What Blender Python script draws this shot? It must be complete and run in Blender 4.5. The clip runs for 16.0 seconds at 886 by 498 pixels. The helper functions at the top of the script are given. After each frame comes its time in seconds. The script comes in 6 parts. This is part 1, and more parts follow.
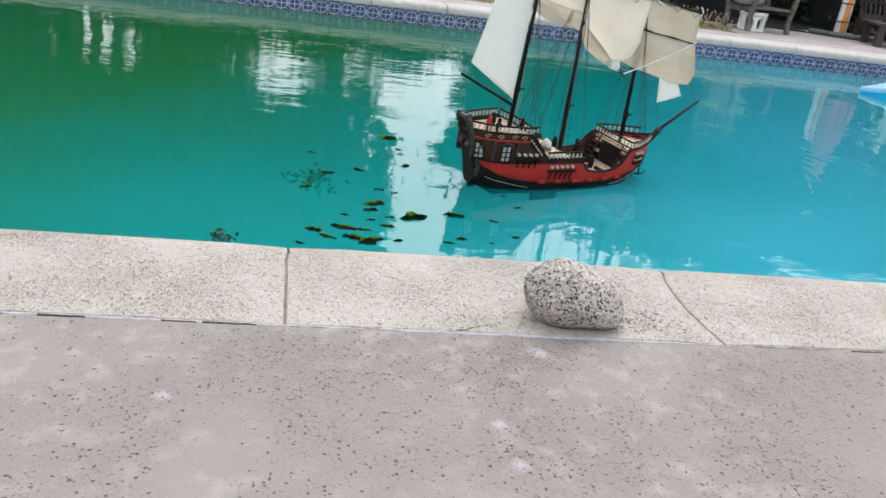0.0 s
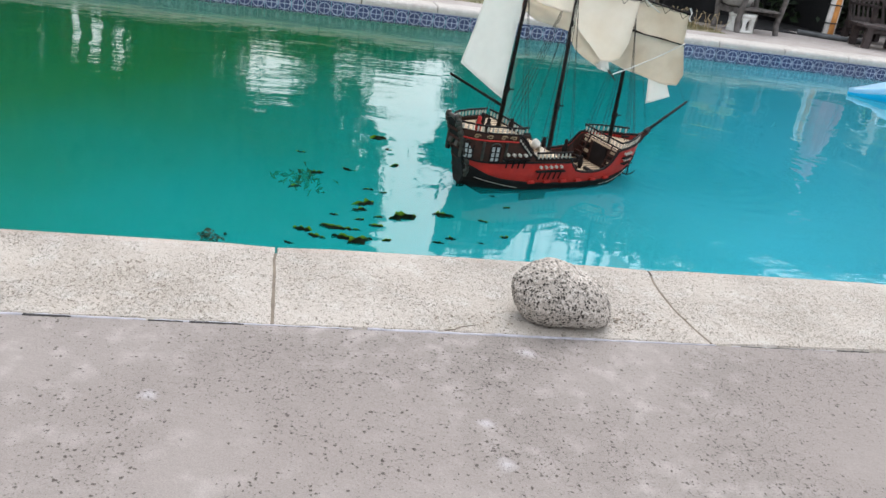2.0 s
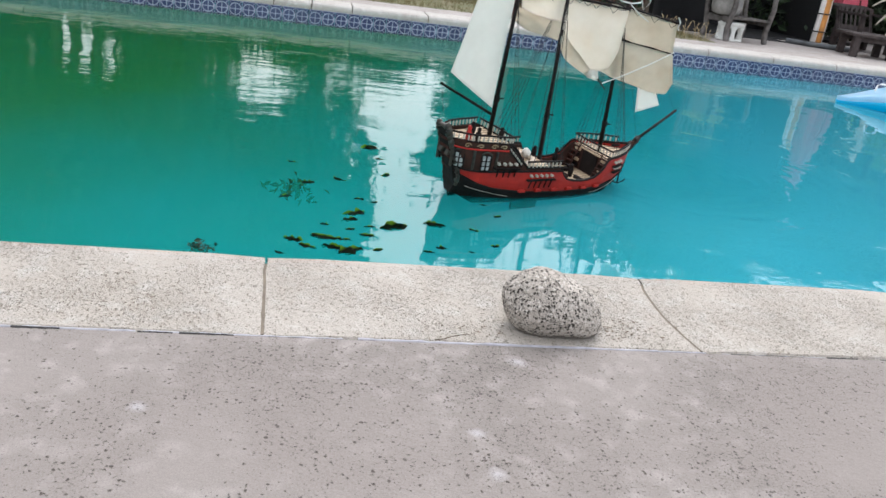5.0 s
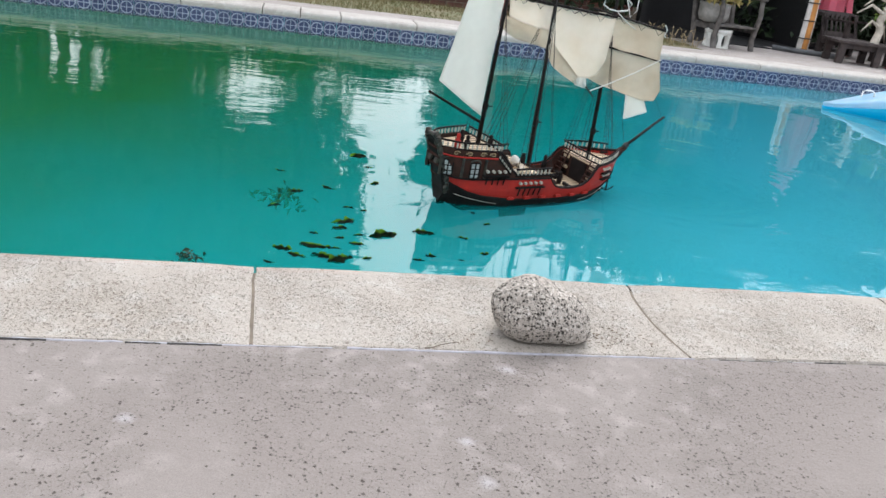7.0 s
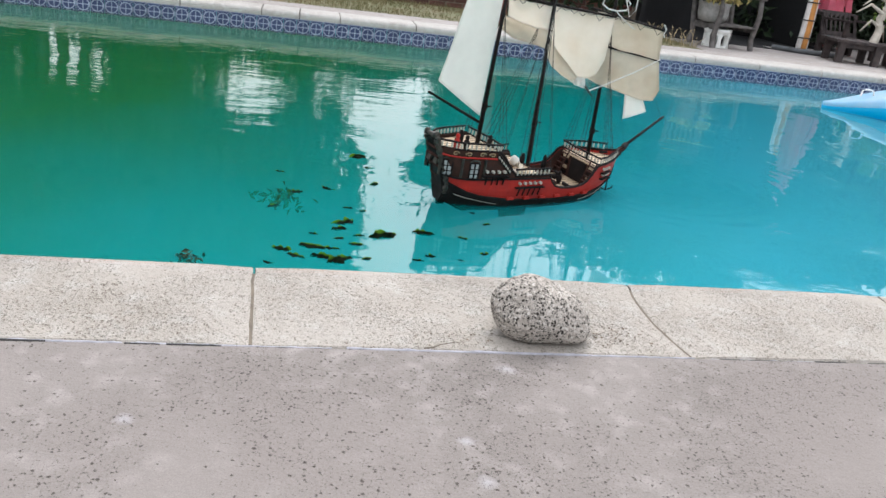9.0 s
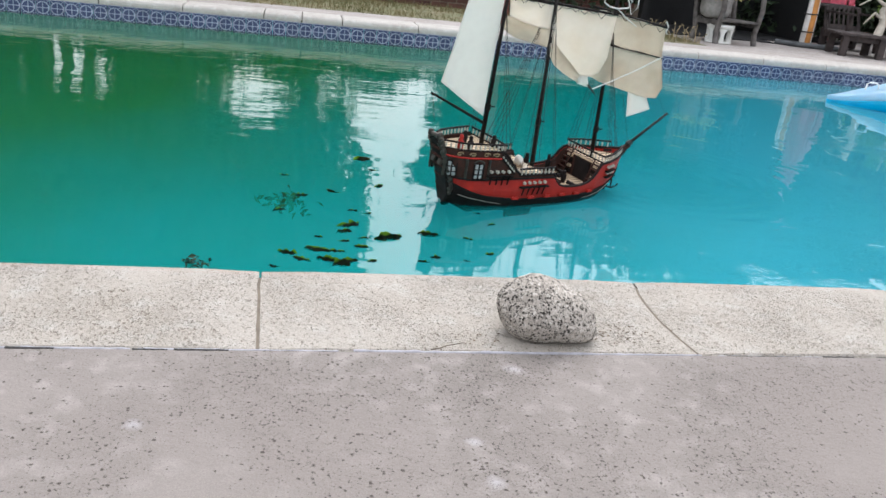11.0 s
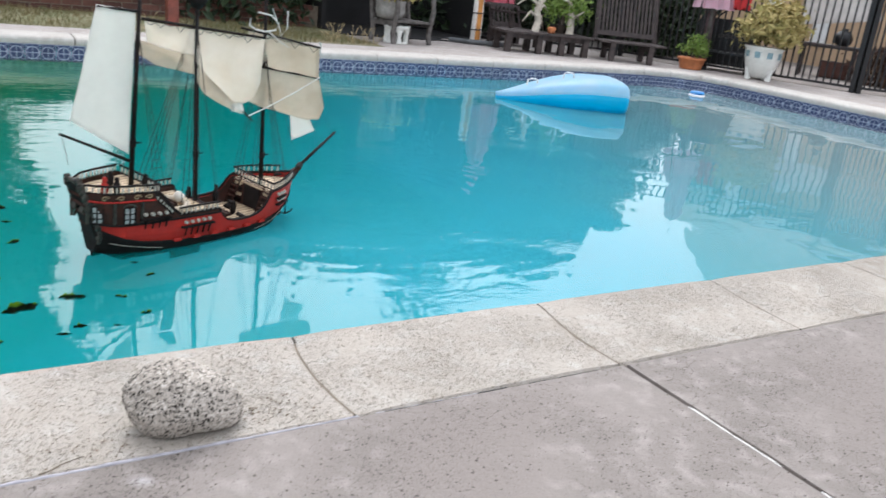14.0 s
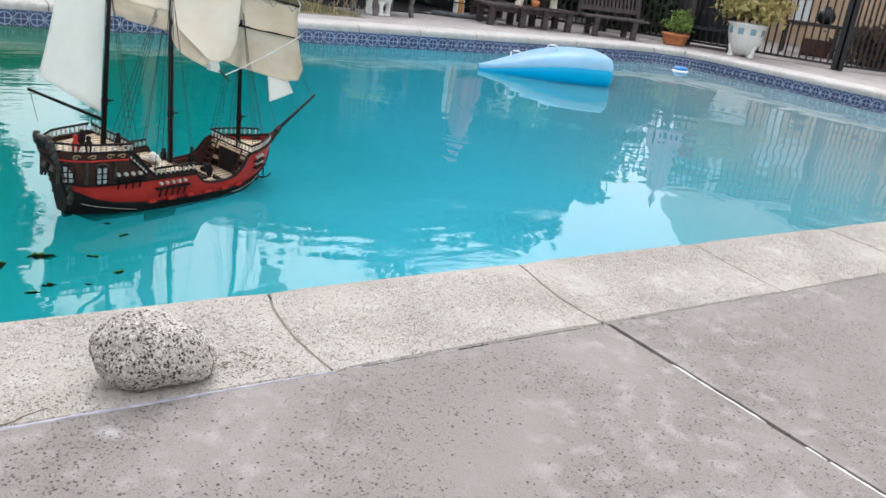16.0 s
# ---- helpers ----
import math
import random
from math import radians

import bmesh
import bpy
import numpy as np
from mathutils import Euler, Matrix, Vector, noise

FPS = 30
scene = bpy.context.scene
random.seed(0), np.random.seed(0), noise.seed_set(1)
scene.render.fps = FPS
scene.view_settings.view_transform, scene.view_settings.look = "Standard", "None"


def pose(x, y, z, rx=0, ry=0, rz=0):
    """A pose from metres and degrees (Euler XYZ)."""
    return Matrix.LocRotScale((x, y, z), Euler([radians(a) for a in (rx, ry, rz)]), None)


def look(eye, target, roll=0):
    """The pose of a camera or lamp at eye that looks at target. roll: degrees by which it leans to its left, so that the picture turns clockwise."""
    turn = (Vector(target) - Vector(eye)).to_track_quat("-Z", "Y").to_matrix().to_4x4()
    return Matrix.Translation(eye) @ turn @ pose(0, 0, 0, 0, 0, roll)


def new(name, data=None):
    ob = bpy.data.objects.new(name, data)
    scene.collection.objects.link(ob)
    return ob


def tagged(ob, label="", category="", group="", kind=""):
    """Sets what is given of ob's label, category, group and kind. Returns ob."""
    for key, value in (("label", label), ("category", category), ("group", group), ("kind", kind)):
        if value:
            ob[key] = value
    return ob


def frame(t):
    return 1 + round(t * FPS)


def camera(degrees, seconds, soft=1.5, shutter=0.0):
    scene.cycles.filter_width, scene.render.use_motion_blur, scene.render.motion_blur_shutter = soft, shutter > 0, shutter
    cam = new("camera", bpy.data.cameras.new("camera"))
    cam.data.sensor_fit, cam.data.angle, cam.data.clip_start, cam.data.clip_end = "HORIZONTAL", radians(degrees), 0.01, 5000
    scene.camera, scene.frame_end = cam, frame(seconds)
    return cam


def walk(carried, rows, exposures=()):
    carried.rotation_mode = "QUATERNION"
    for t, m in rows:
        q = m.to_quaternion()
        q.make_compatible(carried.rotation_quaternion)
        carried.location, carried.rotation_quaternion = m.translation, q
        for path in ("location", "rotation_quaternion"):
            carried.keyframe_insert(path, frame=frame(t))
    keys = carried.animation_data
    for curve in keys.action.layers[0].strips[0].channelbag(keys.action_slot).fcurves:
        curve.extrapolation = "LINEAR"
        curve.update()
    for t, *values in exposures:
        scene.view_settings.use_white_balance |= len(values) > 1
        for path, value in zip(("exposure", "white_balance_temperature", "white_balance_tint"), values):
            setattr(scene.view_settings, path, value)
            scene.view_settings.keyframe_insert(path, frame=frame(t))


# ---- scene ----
cam = camera(56.7, 16.0, shutter=0.5)
PATH = [
    (0, (0.013, -1.479, 0.783), (0.364, 0.345, 0.043), 7.7),
    (0.5, (0.02, -1.481, 0.784), (0.4, 0.339, 0.047), 8.1),
    (1, (0.02, -1.483, 0.784), (0.401, 0.337, 0.048), 8.1),
    (1.5, (0.02, -1.482, 0.784), (0.393, 0.339, 0.046), 7.9),
    (2, (0.019, -1.482, 0.784), (0.392, 0.339, 0.047), 8.0),
    (2.5, (0.021, -1.482, 0.785), (0.401, 0.339, 0.05), 8.0),
    (3, (0.02, -1.482, 0.787), (0.402, 0.338, 0.052), 8.1),
    (3.5, (0.021, -1.483, 0.786), (0.401, 0.338, 0.052), 8.0),
    (4, (0.021, -1.484, 0.786), (0.4, 0.339, 0.056), 8.0),
    (6.5, (0.026, -1.482, 0.788), (0.438, 0.347, 0.092), 7.7),
    (7, (0.026, -1.483, 0.788), (0.438, 0.346, 0.093), 7.7),
    (7.5, (0.026, -1.483, 0.788), (0.438, 0.346, 0.092), 7.7),
    (8, (0.025, -1.484, 0.789), (0.439, 0.344, 0.093), 7.7),
    (8.5, (0.027, -1.483, 0.786), (0.44, 0.346, 0.091), 7.6),
    (11, (0.03, -1.485, 0.788), (0.427, 0.349, 0.094), 6.4),
    (11.3, (0.047, -1.494, 0.793), (0.424, 0.340, 0.089), 4.0),
    (11.5, (0.058, -1.502, 0.798), (0.414, 0.330, 0.079), 2.2),
    (11.8, (0.049, -1.481, 0.799), (0.466, 0.324, 0.046), 3.2),
    (12.1, (0.082, -1.486, 0.785), (0.545, 0.312, 0.040), 3.2),
    (12.3, (0.101, -1.485, 0.805), (0.639, 0.280, 0.033), 3.3),
    (12.5, (0.132, -1.462, 0.801), (0.736, 0.279, 0.024), 3.7),
    (12.8, (0.185, -1.458, 0.835), (0.915, 0.264, 0.128), 5.3),
    (13, (0.200, -1.459, 0.839), (1.065, 0.219, 0.178), 6.4),
    (13.2, (0.203, -1.432, 0.856), (1.107, 0.227, 0.199), 7.1),
    (13.5, (0.229, -1.396, 0.865), (1.167, 0.243, 0.206), 6.7),
    (14, (0.253, -1.362, 0.897), (1.275, 0.236, 0.265), 6.5),
    (14.5, (0.293, -1.35, 0.913), (1.378, 0.214, 0.299), 6.4),
    (15, (0.296, -1.353, 0.876), (1.392, 0.189, 0.227), 6.9),
    (15.5, (0.279, -1.346, 0.84), (1.353, 0.2, 0.162), 6.6),
    (16, (0.277, -1.344, 0.826), (1.333, 0.215, 0.152), 7.3),
]
walk(cam, [(t, look(eye, target, roll)) for t, eye, target, roll in PATH], [(0, 0.86, 6060, 10), (11.5, 0.86, 6060, 10), (13, 0.88, 6000, 10), (16, 0.88, 6000, 10)])

# ---- world, sun, exposure ----
world = bpy.data.worlds.new("sky")
scene.world = world
world.use_nodes = True
wn, wl = world.node_tree.nodes, world.node_tree.links
sky = wn.new("ShaderNodeTexSky")
sky.sky_type, sky.sun_disc = "NISHITA", False
SUN_EL, SUN_AZ = radians(50), radians(20)
sky.sun_elevation, sky.sun_rotation = SUN_EL, SUN_AZ
sky.air_density, sky.dust_density, sky.ozone_density = 1.0, 10.0, 1.0
hazy = wn.new("ShaderNodeHueSaturation")
hazy.inputs["Saturation"].default_value = 0.28
wl.new(sky.outputs[0], hazy.inputs["Color"])
# thin even cloud over the whole sky
cloud = wn.new("ShaderNodeMix")
cloud.data_type = "RGBA"
cloud.inputs["Factor"].default_value, cloud.inputs["B"].default_value = 0.59, (8.5, 8.6, 8.8, 1)
wl.new(hazy.outputs[0], cloud.inputs["A"])
wl.new(cloud.outputs["Result"], wn["Background"].inputs[0])
wn["Background"].inputs[1].default_value = 0.15

sun = new("sun", bpy.data.lights.new("sun", "SUN"))
sun.data.energy, sun.data.angle, sun.data.color = 0.5, radians(30), (1.0, 0.95, 0.88)
sun.matrix_world = look((0, 0, 0), (-math.sin(SUN_AZ) * math.cos(SUN_EL), -math.cos(SUN_AZ) * math.cos(SUN_EL), -math.sin(SUN_EL)))


# ---- materials ----
def mat(name, color, rough=0.7, metal=0.0, vary=0.15, scale=6.0, bump=0.15, bump_scale=40.0, alt=None, spec=0.5, rand=0.0, coords="Object"):
    """A surface with two scales of colour change, fine relief and, for pieces, a shade of their own."""
    m = bpy.data.materials.new(name)
    m.use_nodes = True
    n, l = m.node_tree.nodes, m.node_tree.links
    b = n["Principled BSDF"]
    b.inputs["Metallic"].default_value = metal
    b.inputs["Specular IOR Level"].default_value = spec
    tc = n.new("ShaderNodeTexCoord")
    big, fine = n.new("ShaderNodeTexNoise"), n.new("ShaderNodeTexNoise")
    big.inputs["Scale"].default_value, fine.inputs["Scale"].default_value = scale, bump_scale
    big.inputs["Detail"].default_value, fine.inputs["Detail"].default_value = 5, 4
    l.new(tc.outputs[coords], big.inputs["Vector"])
    l.new(tc.outputs[coords], fine.inputs["Vector"])
    mix = n.new("ShaderNodeMix")
    mix.data_type = "RGBA"
    c2 = alt or tuple(c * (1 - 2.2 * vary) for c in color)
    mix.inputs["A"].default_value, mix.inputs["B"].default_value = (*color, 1), (*c2, 1)
    ramp = n.new("ShaderNodeMapRange")
    ramp.inputs["From Min"].default_value, ramp.inputs["From Max"].default_value = 0.35, 0.7
    l.new(big.outputs["Fac"], ramp.inputs["Value"])
    l.new(ramp.outputs[0], mix.inputs["Factor"])
    hsv = n.new("ShaderNodeHueSaturation")
    l.new(mix.outputs["Result"], hsv.inputs["Color"])
    val = n.new("ShaderNodeMapRange")
    val.inputs["To Min"].default_value, val.inputs["To Max"].default_value = 1 - vary, 1 + vary
    l.new(fine.outputs["Fac"], val.inputs["Value"])
    if rand:
        info = n.new("ShaderNodeObjectInfo")
        rnd = n.new("ShaderNodeMapRange")
        rnd.inputs["To Min"].default_value, rnd.inputs["To Max"].default_value = 1 - rand, 1 + rand
        mul = n.new("ShaderNodeMath")
        mul.operation = "MULTIPLY"
        l.new(info.outputs["Random"], rnd.inputs["Value"])
        l.new(rnd.outputs[0], mul.inputs[0])
        l.new(val.outputs[0], mul.inputs[1])
        l.new(mul.outputs[0], hsv.inputs["Value"])
    else:
        l.new(val.outputs[0], hsv.inputs["Value"])
    l.new(hsv.outputs[0], b.inputs["Base Color"])
    r = n.new("ShaderNodeMapRange")
    r.inputs["To Min"].default_value, r.inputs["To Max"].default_value = max(0.02, rough - 0.12), min(1, rough + 0.12)
    l.new(fine.outputs["Fac"], r.inputs["Value"])
    l.new(r.outputs[0], b.inputs["Roughness"])
    if bump:
        bp = n.new("ShaderNodeBump")
        bp.inputs["Strength"].default_value, bp.inputs["Distance"].default_value = bump, 0.004
        l.new(fine.outputs["Fac"], bp.inputs["Height"])
        l.new(bp.outputs[0], b.inputs["Normal"])
    return m


def pitted(name, color, dark, blotch, pit_scale, pit_size, cluster, depth=0.004, light=None, spread=(0.42, 0.62), show=0.85, speck=17.0, stain=None, spots=()):
    """Cast stone with small open pits, thicker in some places than in others, and pale and dark blotches."""
    m = bpy.data.materials.new(name)
    m.use_nodes = True
    n, l = m.node_tree.nodes, m.node_tree.links
    b = n["Principled BSDF"]
    b.inputs["Roughness"].default_value = 0.85
    b.inputs["Specular IOR Level"].default_value = 0.25
    geo = n.new("ShaderNodeNewGeometry")

    def noise_at(scale, detail=4.0):
        x = n.new("ShaderNodeTexNoise")
        x.inputs["Scale"].default_value, x.inputs["Detail"].default_value = scale, detail
        l.new(geo.outputs["Position"], x.inputs["Vector"])
        return x.outputs["Fac"]

    def rng(v, a, z, lo=0.0, hi=1.0):
        x = n.new("ShaderNodeMapRange")
        x.inputs["From Min"].default_value, x.inputs["From Max"].default_value = a, z
        x.inputs["To Min"].default_value, x.inputs["To Max"].default_value = lo, hi
        l.new(v, x.inputs["Value"])
        return x.outputs[0]

    def calc(op, a, c):
        x = n.new("ShaderNodeMath")
        x.operation = op
        for i, v in enumerate((a, c)):
            if isinstance(v, (int, float)):
                x.inputs[i].default_value = v
            else:
                l.new(v, x.inputs[i])
        return x.outputs[0]

    def blend(f, a, c):
        x = n.new("ShaderNodeMix")
        x.data_type = "RGBA"
        l.new(f, x.inputs["Factor"])
        for k, v in (("A", a), ("B", c)):
            if isinstance(v, tuple):
                x.inputs[k].default_value = (*v, 1)
            else:
                l.new(v, x.inputs[k])
        return x.outputs["Result"]

    def cells(scale):
        warp = n.new("ShaderNodeVectorMath")
        warp.operation = "ADD"
        nz = n.new("ShaderNodeTexNoise")
        nz.inputs["Scale"].default_value = scale * 1.7
        sc = n.new("ShaderNodeVectorMath")
        sc.operation = "SCALE"
        sc.inputs["Scale"].default_value = 1.1 / scale
        l.new(geo.outputs["Position"], nz.inputs["Vector"])
        l.new(nz.outputs["Color"], sc.inputs[0])
        l.new(geo.outputs["Position"], warp.inputs[0])
        l.new(sc.outputs[0], warp.inputs[1])
        v = n.new("ShaderNodeTexVoronoi")
        v.inputs["Scale"].default_value = scale
        l.new(warp.outputs[0], v.inputs["Vector"])
        sep = n.new("ShaderNodeSeparateColor")
        l.new(v.outputs["Color"], sep.inputs[0])
        return v.outputs["Distance"], sep.outputs[0], sep.outputs[1]

    where = rng(noise_at(cluster), *spread)
    pits = None
    for k, size in ((1.0, pit_size), (2.3, pit_size * 1.1)):
        d, r, r2 = cells(pit_scale * k)
        d = calc("DIVIDE", d, calc("ADD", calc("MULTIPLY", r2, 1.1), 0.35))
        hole = rng(d, size * 0.55, size, 1.0, 0.0)
        some = calc("GREATER_THAN", where, r)
        hole = calc("MULTIPLY", hole, some)
        pits = hole if pits is None else calc("MAXIMUM", pits, calc("MULTIPLY", hole, 0.6))
    base = blend(rng(noise_at(3.1, 6), 0.4, 0.65), color, blotch)
    base = blend(rng(noise_at(speck, 5), 0.5, 0.72), base, light or tuple(min(0.9, c * 1.15) for c in color))
    if stain:
        base = blend(rng(noise_at(1.3, 6), 0.50, 0.68), base, stain)
    for sx, sy, sr in spots:
        # old pale paint and lime smudges
        gap = n.new("ShaderNodeVectorMath")
        gap.operation = "DISTANCE"
        gap.inputs[1].default_value = (sx, sy, 0.0)
        l.new(geo.outputs["Position"], gap.inputs[0])
        near = rng(calc("ADD", gap.outputs["Value"], calc("MULTIPLY", noise_at(38.0, 5), sr * 1.6)), sr * 0.9, sr * 1.9, 0.5, 0.0)
        base = blend(near, base, (0.40, 0.385, 0.38))
    grain = rng(noise_at(420.0, 2), 0.3, 0.7, 0.86, 1.1)
    hs = n.new("ShaderNodeHueSaturation")
    l.new(base, hs.inputs["Color"])
    l.new(grain, hs.inputs["Value"])
    final = blend(calc("MULTIPLY", pits, show), hs.outputs[0], dark)
    l.new(final, b.inputs["Base Color"])
    h = calc("SUBTRACT", calc("MULTIPLY", noise_at(160.0, 3), 0.35), pits)
    h = calc("ADD", h, calc("MULTIPLY", noise_at(55.0, 4), 0.5))
    bp = n.new("ShaderNodeBump")
    bp.inputs["Strength"].default_value, bp.inputs["Distance"].default_value = 0.8, depth
    l.new(h, bp.inputs["Height"])
    l.new(bp.outputs[0], b.inputs["Normal"])
    return m


M_DECK = pitted("deck_concrete", (0.222, 0.194, 0.176), (0.060, 0.048, 0.040), (0.182, 0.159, 0.143), 128, 0.335, 3.0, light=(0.280, 0.250, 0.229), spread=(0.36, 0.82), show=0.84, stain=(0.202, 0.175, 0.158), spots=((0.373, -0.326, 0.016), (0.385, -0.44, 0.020), (-0.188, -0.267, 0.018), (0.51, -0.075, 0.022)))
M_COPING = pitted("coping_stone", (0.358, 0.322, 0.280), (0.150, 0.115, 0.082), (0.340, 0.302, 0.258), 190, 0.45, 4.2, light=(0.398, 0.368, 0.332), spread=(0.30, 0.80), show=0.75, depth=0.009)
M_TERRACE = pitted("pale_terrace_concrete", (0.36, 0.322, 0.298), (0.16, 0.13, 0.115), (0.30, 0.264, 0.242), 60, 0.34, 3.0, light=(0.41, 0.375, 0.35), spread=(0.4, 0.95), show=0.5)
# same stone as the near coping, its colour raised for the far side's glare
M_COPING_BRIGHT = pitted("brightened_coping_stone", (0.45, 0.42, 0.385), (0.22, 0.19, 0.165), (0.39, 0.355, 0.32), 60, 0.34, 3.0, light=(0.51, 0.485, 0.455), spread=(0.4, 0.95), show=0.45)
M_ROCK = pitted("pumice", (0.50, 0.450, 0.395), (0.016, 0.013, 0.011), (0.36, 0.318, 0.272), 180, 0.53, 22.0, depth=0.008, light=(0.58, 0.53, 0.47), spread=(0.0, 0.9), show=0.92, speck=120.0)
M_MORTAR = mat("joint_mortar", (0.17, 0.135, 0.10), 0.95, vary=0.2, scale=20)
M_GAP = mat("joint_gap", (0.035, 0.033, 0.032), 0.95)
M_SEAL = mat("old_sealant", (0.62, 0.60, 0.57), 0.6, vary=0.1, scale=30)
M_BLUEGREY = mat("edge_sealant", (0.36, 0.345, 0.375), 0.7, vary=0.2, scale=25)
M_PLASTER = mat("pool_plaster", (0.025, 0.32, 0.37), 0.7, vary=0.1, scale=0.8, alt=(0.018, 0.28, 0.29))
M_PLASTER_PALE = mat("pale_plaster", (0.30, 0.62, 0.66), 0.8, vary=0.1, scale=2)
M_GRASS_SOIL = mat("dry_soil", (0.19, 0.16, 0.09), 0.95, vary=0.25, scale=3, alt=(0.10, 0.12, 0.045), bump=0.6, bump_scale=60)
M_GRASS = mat("dry_grass", (0.105, 0.105, 0.035), 0.8, vary=0.25, scale=2, alt=(0.20, 0.15, 0.07))
M_STRAW = mat("dry_straw", (0.42, 0.33, 0.19), 0.9, vary=0.15, scale=20)
M_EARTH = mat("bare_ground", (0.20, 0.17, 0.13), 0.95, vary=0.2, scale=0.7)
M_REDPOST = mat("red_brown_paint", (0.20, 0.05, 0.03), 0.6, vary=0.25, scale=9)
M_BRICK = mat("red_brick", (0.12, 0.05, 0.036), 0.9, vary=0.2, scale=14, rand=0.35)
M_IRON = mat("black_iron", (0.012, 0.012, 0.013), 0.45, metal=0.3, vary=0.2, scale=20)
M_DARKWOOD = mat("weathered_dark_wood", (0.062, 0.045, 0.041), 0.75, vary=0.3, scale=14, bump=0.4)
M_GREYWOOD = mat("grey_weathered_wood", (0.13, 0.115, 0.105), 0.8, vary=0.3, scale=14, bump=0.4)
M_DRIFT = mat("bleached_driftwood", (0.52, 0.46, 0.38), 0.8, vary=0.2, scale=12)
M_GLAZE = mat("white_glazed_pot", (0.66, 0.66, 0.62), 0.3, vary=0.1, scale=10, alt=(0.56, 0.56, 0.52))
M_BLUEGLAZE = mat("blue_glaze", (0.22, 0.34, 0.38), 0.3, vary=0.2, scale=15)
M_TERRA = mat("terracotta", (0.52, 0.185, 0.07), 0.85, vary=0.15, scale=12)
M_SOIL = mat("potting_soil", (0.05, 0.035, 0.025), 1.0)
M_STUCCO = mat("beige_stucco", (0.52, 0.365, 0.23), 0.9, vary=0.08, scale=2, bump=0.3)
M_ROOF = mat("pale_roof_tiles", (0.46, 0.41, 0.36), 0.85, vary=0.15, scale=5)
M_WHITE = mat("white_paint", (0.75, 0.75, 0.74), 0.5, vary=0.05)
M_RED = mat("red_cloth", (0.55, 0.03, 0.03), 0.85, vary=0.15, scale=8)
M_PINK = mat("pink_canvas", (0.94, 0.34, 0.44), 0.85, vary=0.12, scale=6)
M_LILAC = mat("faded_lilac_canvas", (0.94, 0.72, 0.79), 0.85, vary=0.12, scale=6)
M_ORANGE = mat("orange_canvas", (0.62, 0.27, 0.07), 0.85, vary=0.15, scale=9)
M_CANVAS = mat("white_canvas", (0.66, 0.62, 0.58), 0.85, vary=0.1, scale=9)
M_BARK = mat("bark", (0.11, 0.085, 0.065), 0.95, vary=0.3, scale=9, bump=0.8)
# near-black colour that stands for the deep shade inside the shed
M_DEEP_SHADE = mat("deep_shade_black", (0.012, 0.0115, 0.012), 0.9, vary=0.2, scale=3)


def leafy(name, a, c):
    m = bpy.data.materials.new(name)
    m.use_nodes = True
    n, l = m.node_tree.nodes, m.node_tree.links
    b = n["Principled BSDF"]
    b.inputs["Roughness"].default_value = 0.55
    b.inputs["Specular IOR Level"].default_value = 0.35
    g = n.new("ShaderNodeNewGeometry")
    mix = n.new("ShaderNodeMix")
    mix.data_type = "RGBA"
    mix.inputs["A"].default_value, mix.inputs["B"].default_value = (*a, 1), (*c, 1)
    l.new(g.outputs["Random Per Island"], mix.inputs["Factor"])
    l.new(mix.outputs["Result"], b.inputs["Base Color"])
    return m


M_LEAF = leafy("tree_leaves", (0.025, 0.05, 0.015), (0.06, 0.10, 0.03))
# the shrubs' shade is put into this darker leaf colour
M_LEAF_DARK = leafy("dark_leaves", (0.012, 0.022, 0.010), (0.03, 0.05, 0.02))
M_LEAF_YELLOW = leafy("yellow_green_leaves", (0.28, 0.24, 0.07), (0.46, 0.36, 0.15))
M_LEAF_BRIGHT = leafy("bright_green_leaves", (0.10, 0.18, 0.03), (0.19, 0.26, 0.05))
# rust leaves, coloured darker for the shade behind the gate
M_LEAF_RUST = leafy("rusty_leaves_shade_in_colour", (0.05, 0.022, 0.018), (0.10, 0.055, 0.03))
M_LEAF_WET = leafy("wet_fallen_leaves", (0.003, 0.014, 0.004), (0.035, 0.10, 0.008))
M_LEAF_WET.node_tree.nodes["Principled BSDF"].inputs["Specular IOR Level"].default_value = 0.1
M_LEAF_WET.node_tree.nodes["Principled BSDF"].inputs["Roughness"].default_value = 0.8


def rimmed_leaf():
    """Dark wet leaf; its one yellow-green long edge also paints in the lit rim."""
    m = mat("yellow_rimmed_leaf", (0.003, 0.012, 0.004), 0.8, vary=0.3, scale=9, spec=0.05)
    n, l = m.node_tree.nodes, m.node_tree.links
    b = n["Principled BSDF"]
    tc, sep = n.new("ShaderNodeTexCoord"), n.new("ShaderNodeSeparateXYZ")
    l.new(tc.outputs["Generated"], sep.inputs[0])
    rim = n.new("ShaderNodeMapRange")
    rim.inputs["From Min"].default_value, rim.inputs["From Max"].default_value = 0.66, 0.86
    l.new(sep.outputs["Y"], rim.inputs["Value"])
    mix = n.new("ShaderNodeMix")
    mix.data_type = "RGBA"
    mix.inputs["B"].default_value = (0.085, 0.19, 0.010, 1)
    l.new(rim.outputs[0], mix.inputs["Factor"])
    l.new(b.inputs["Base Color"].links[0].from_socket, mix.inputs["A"])
    l.new(mix.outputs["Result"], b.inputs["Base Color"])
    return m


M_LEAF_RIM = rimmed_leaf()


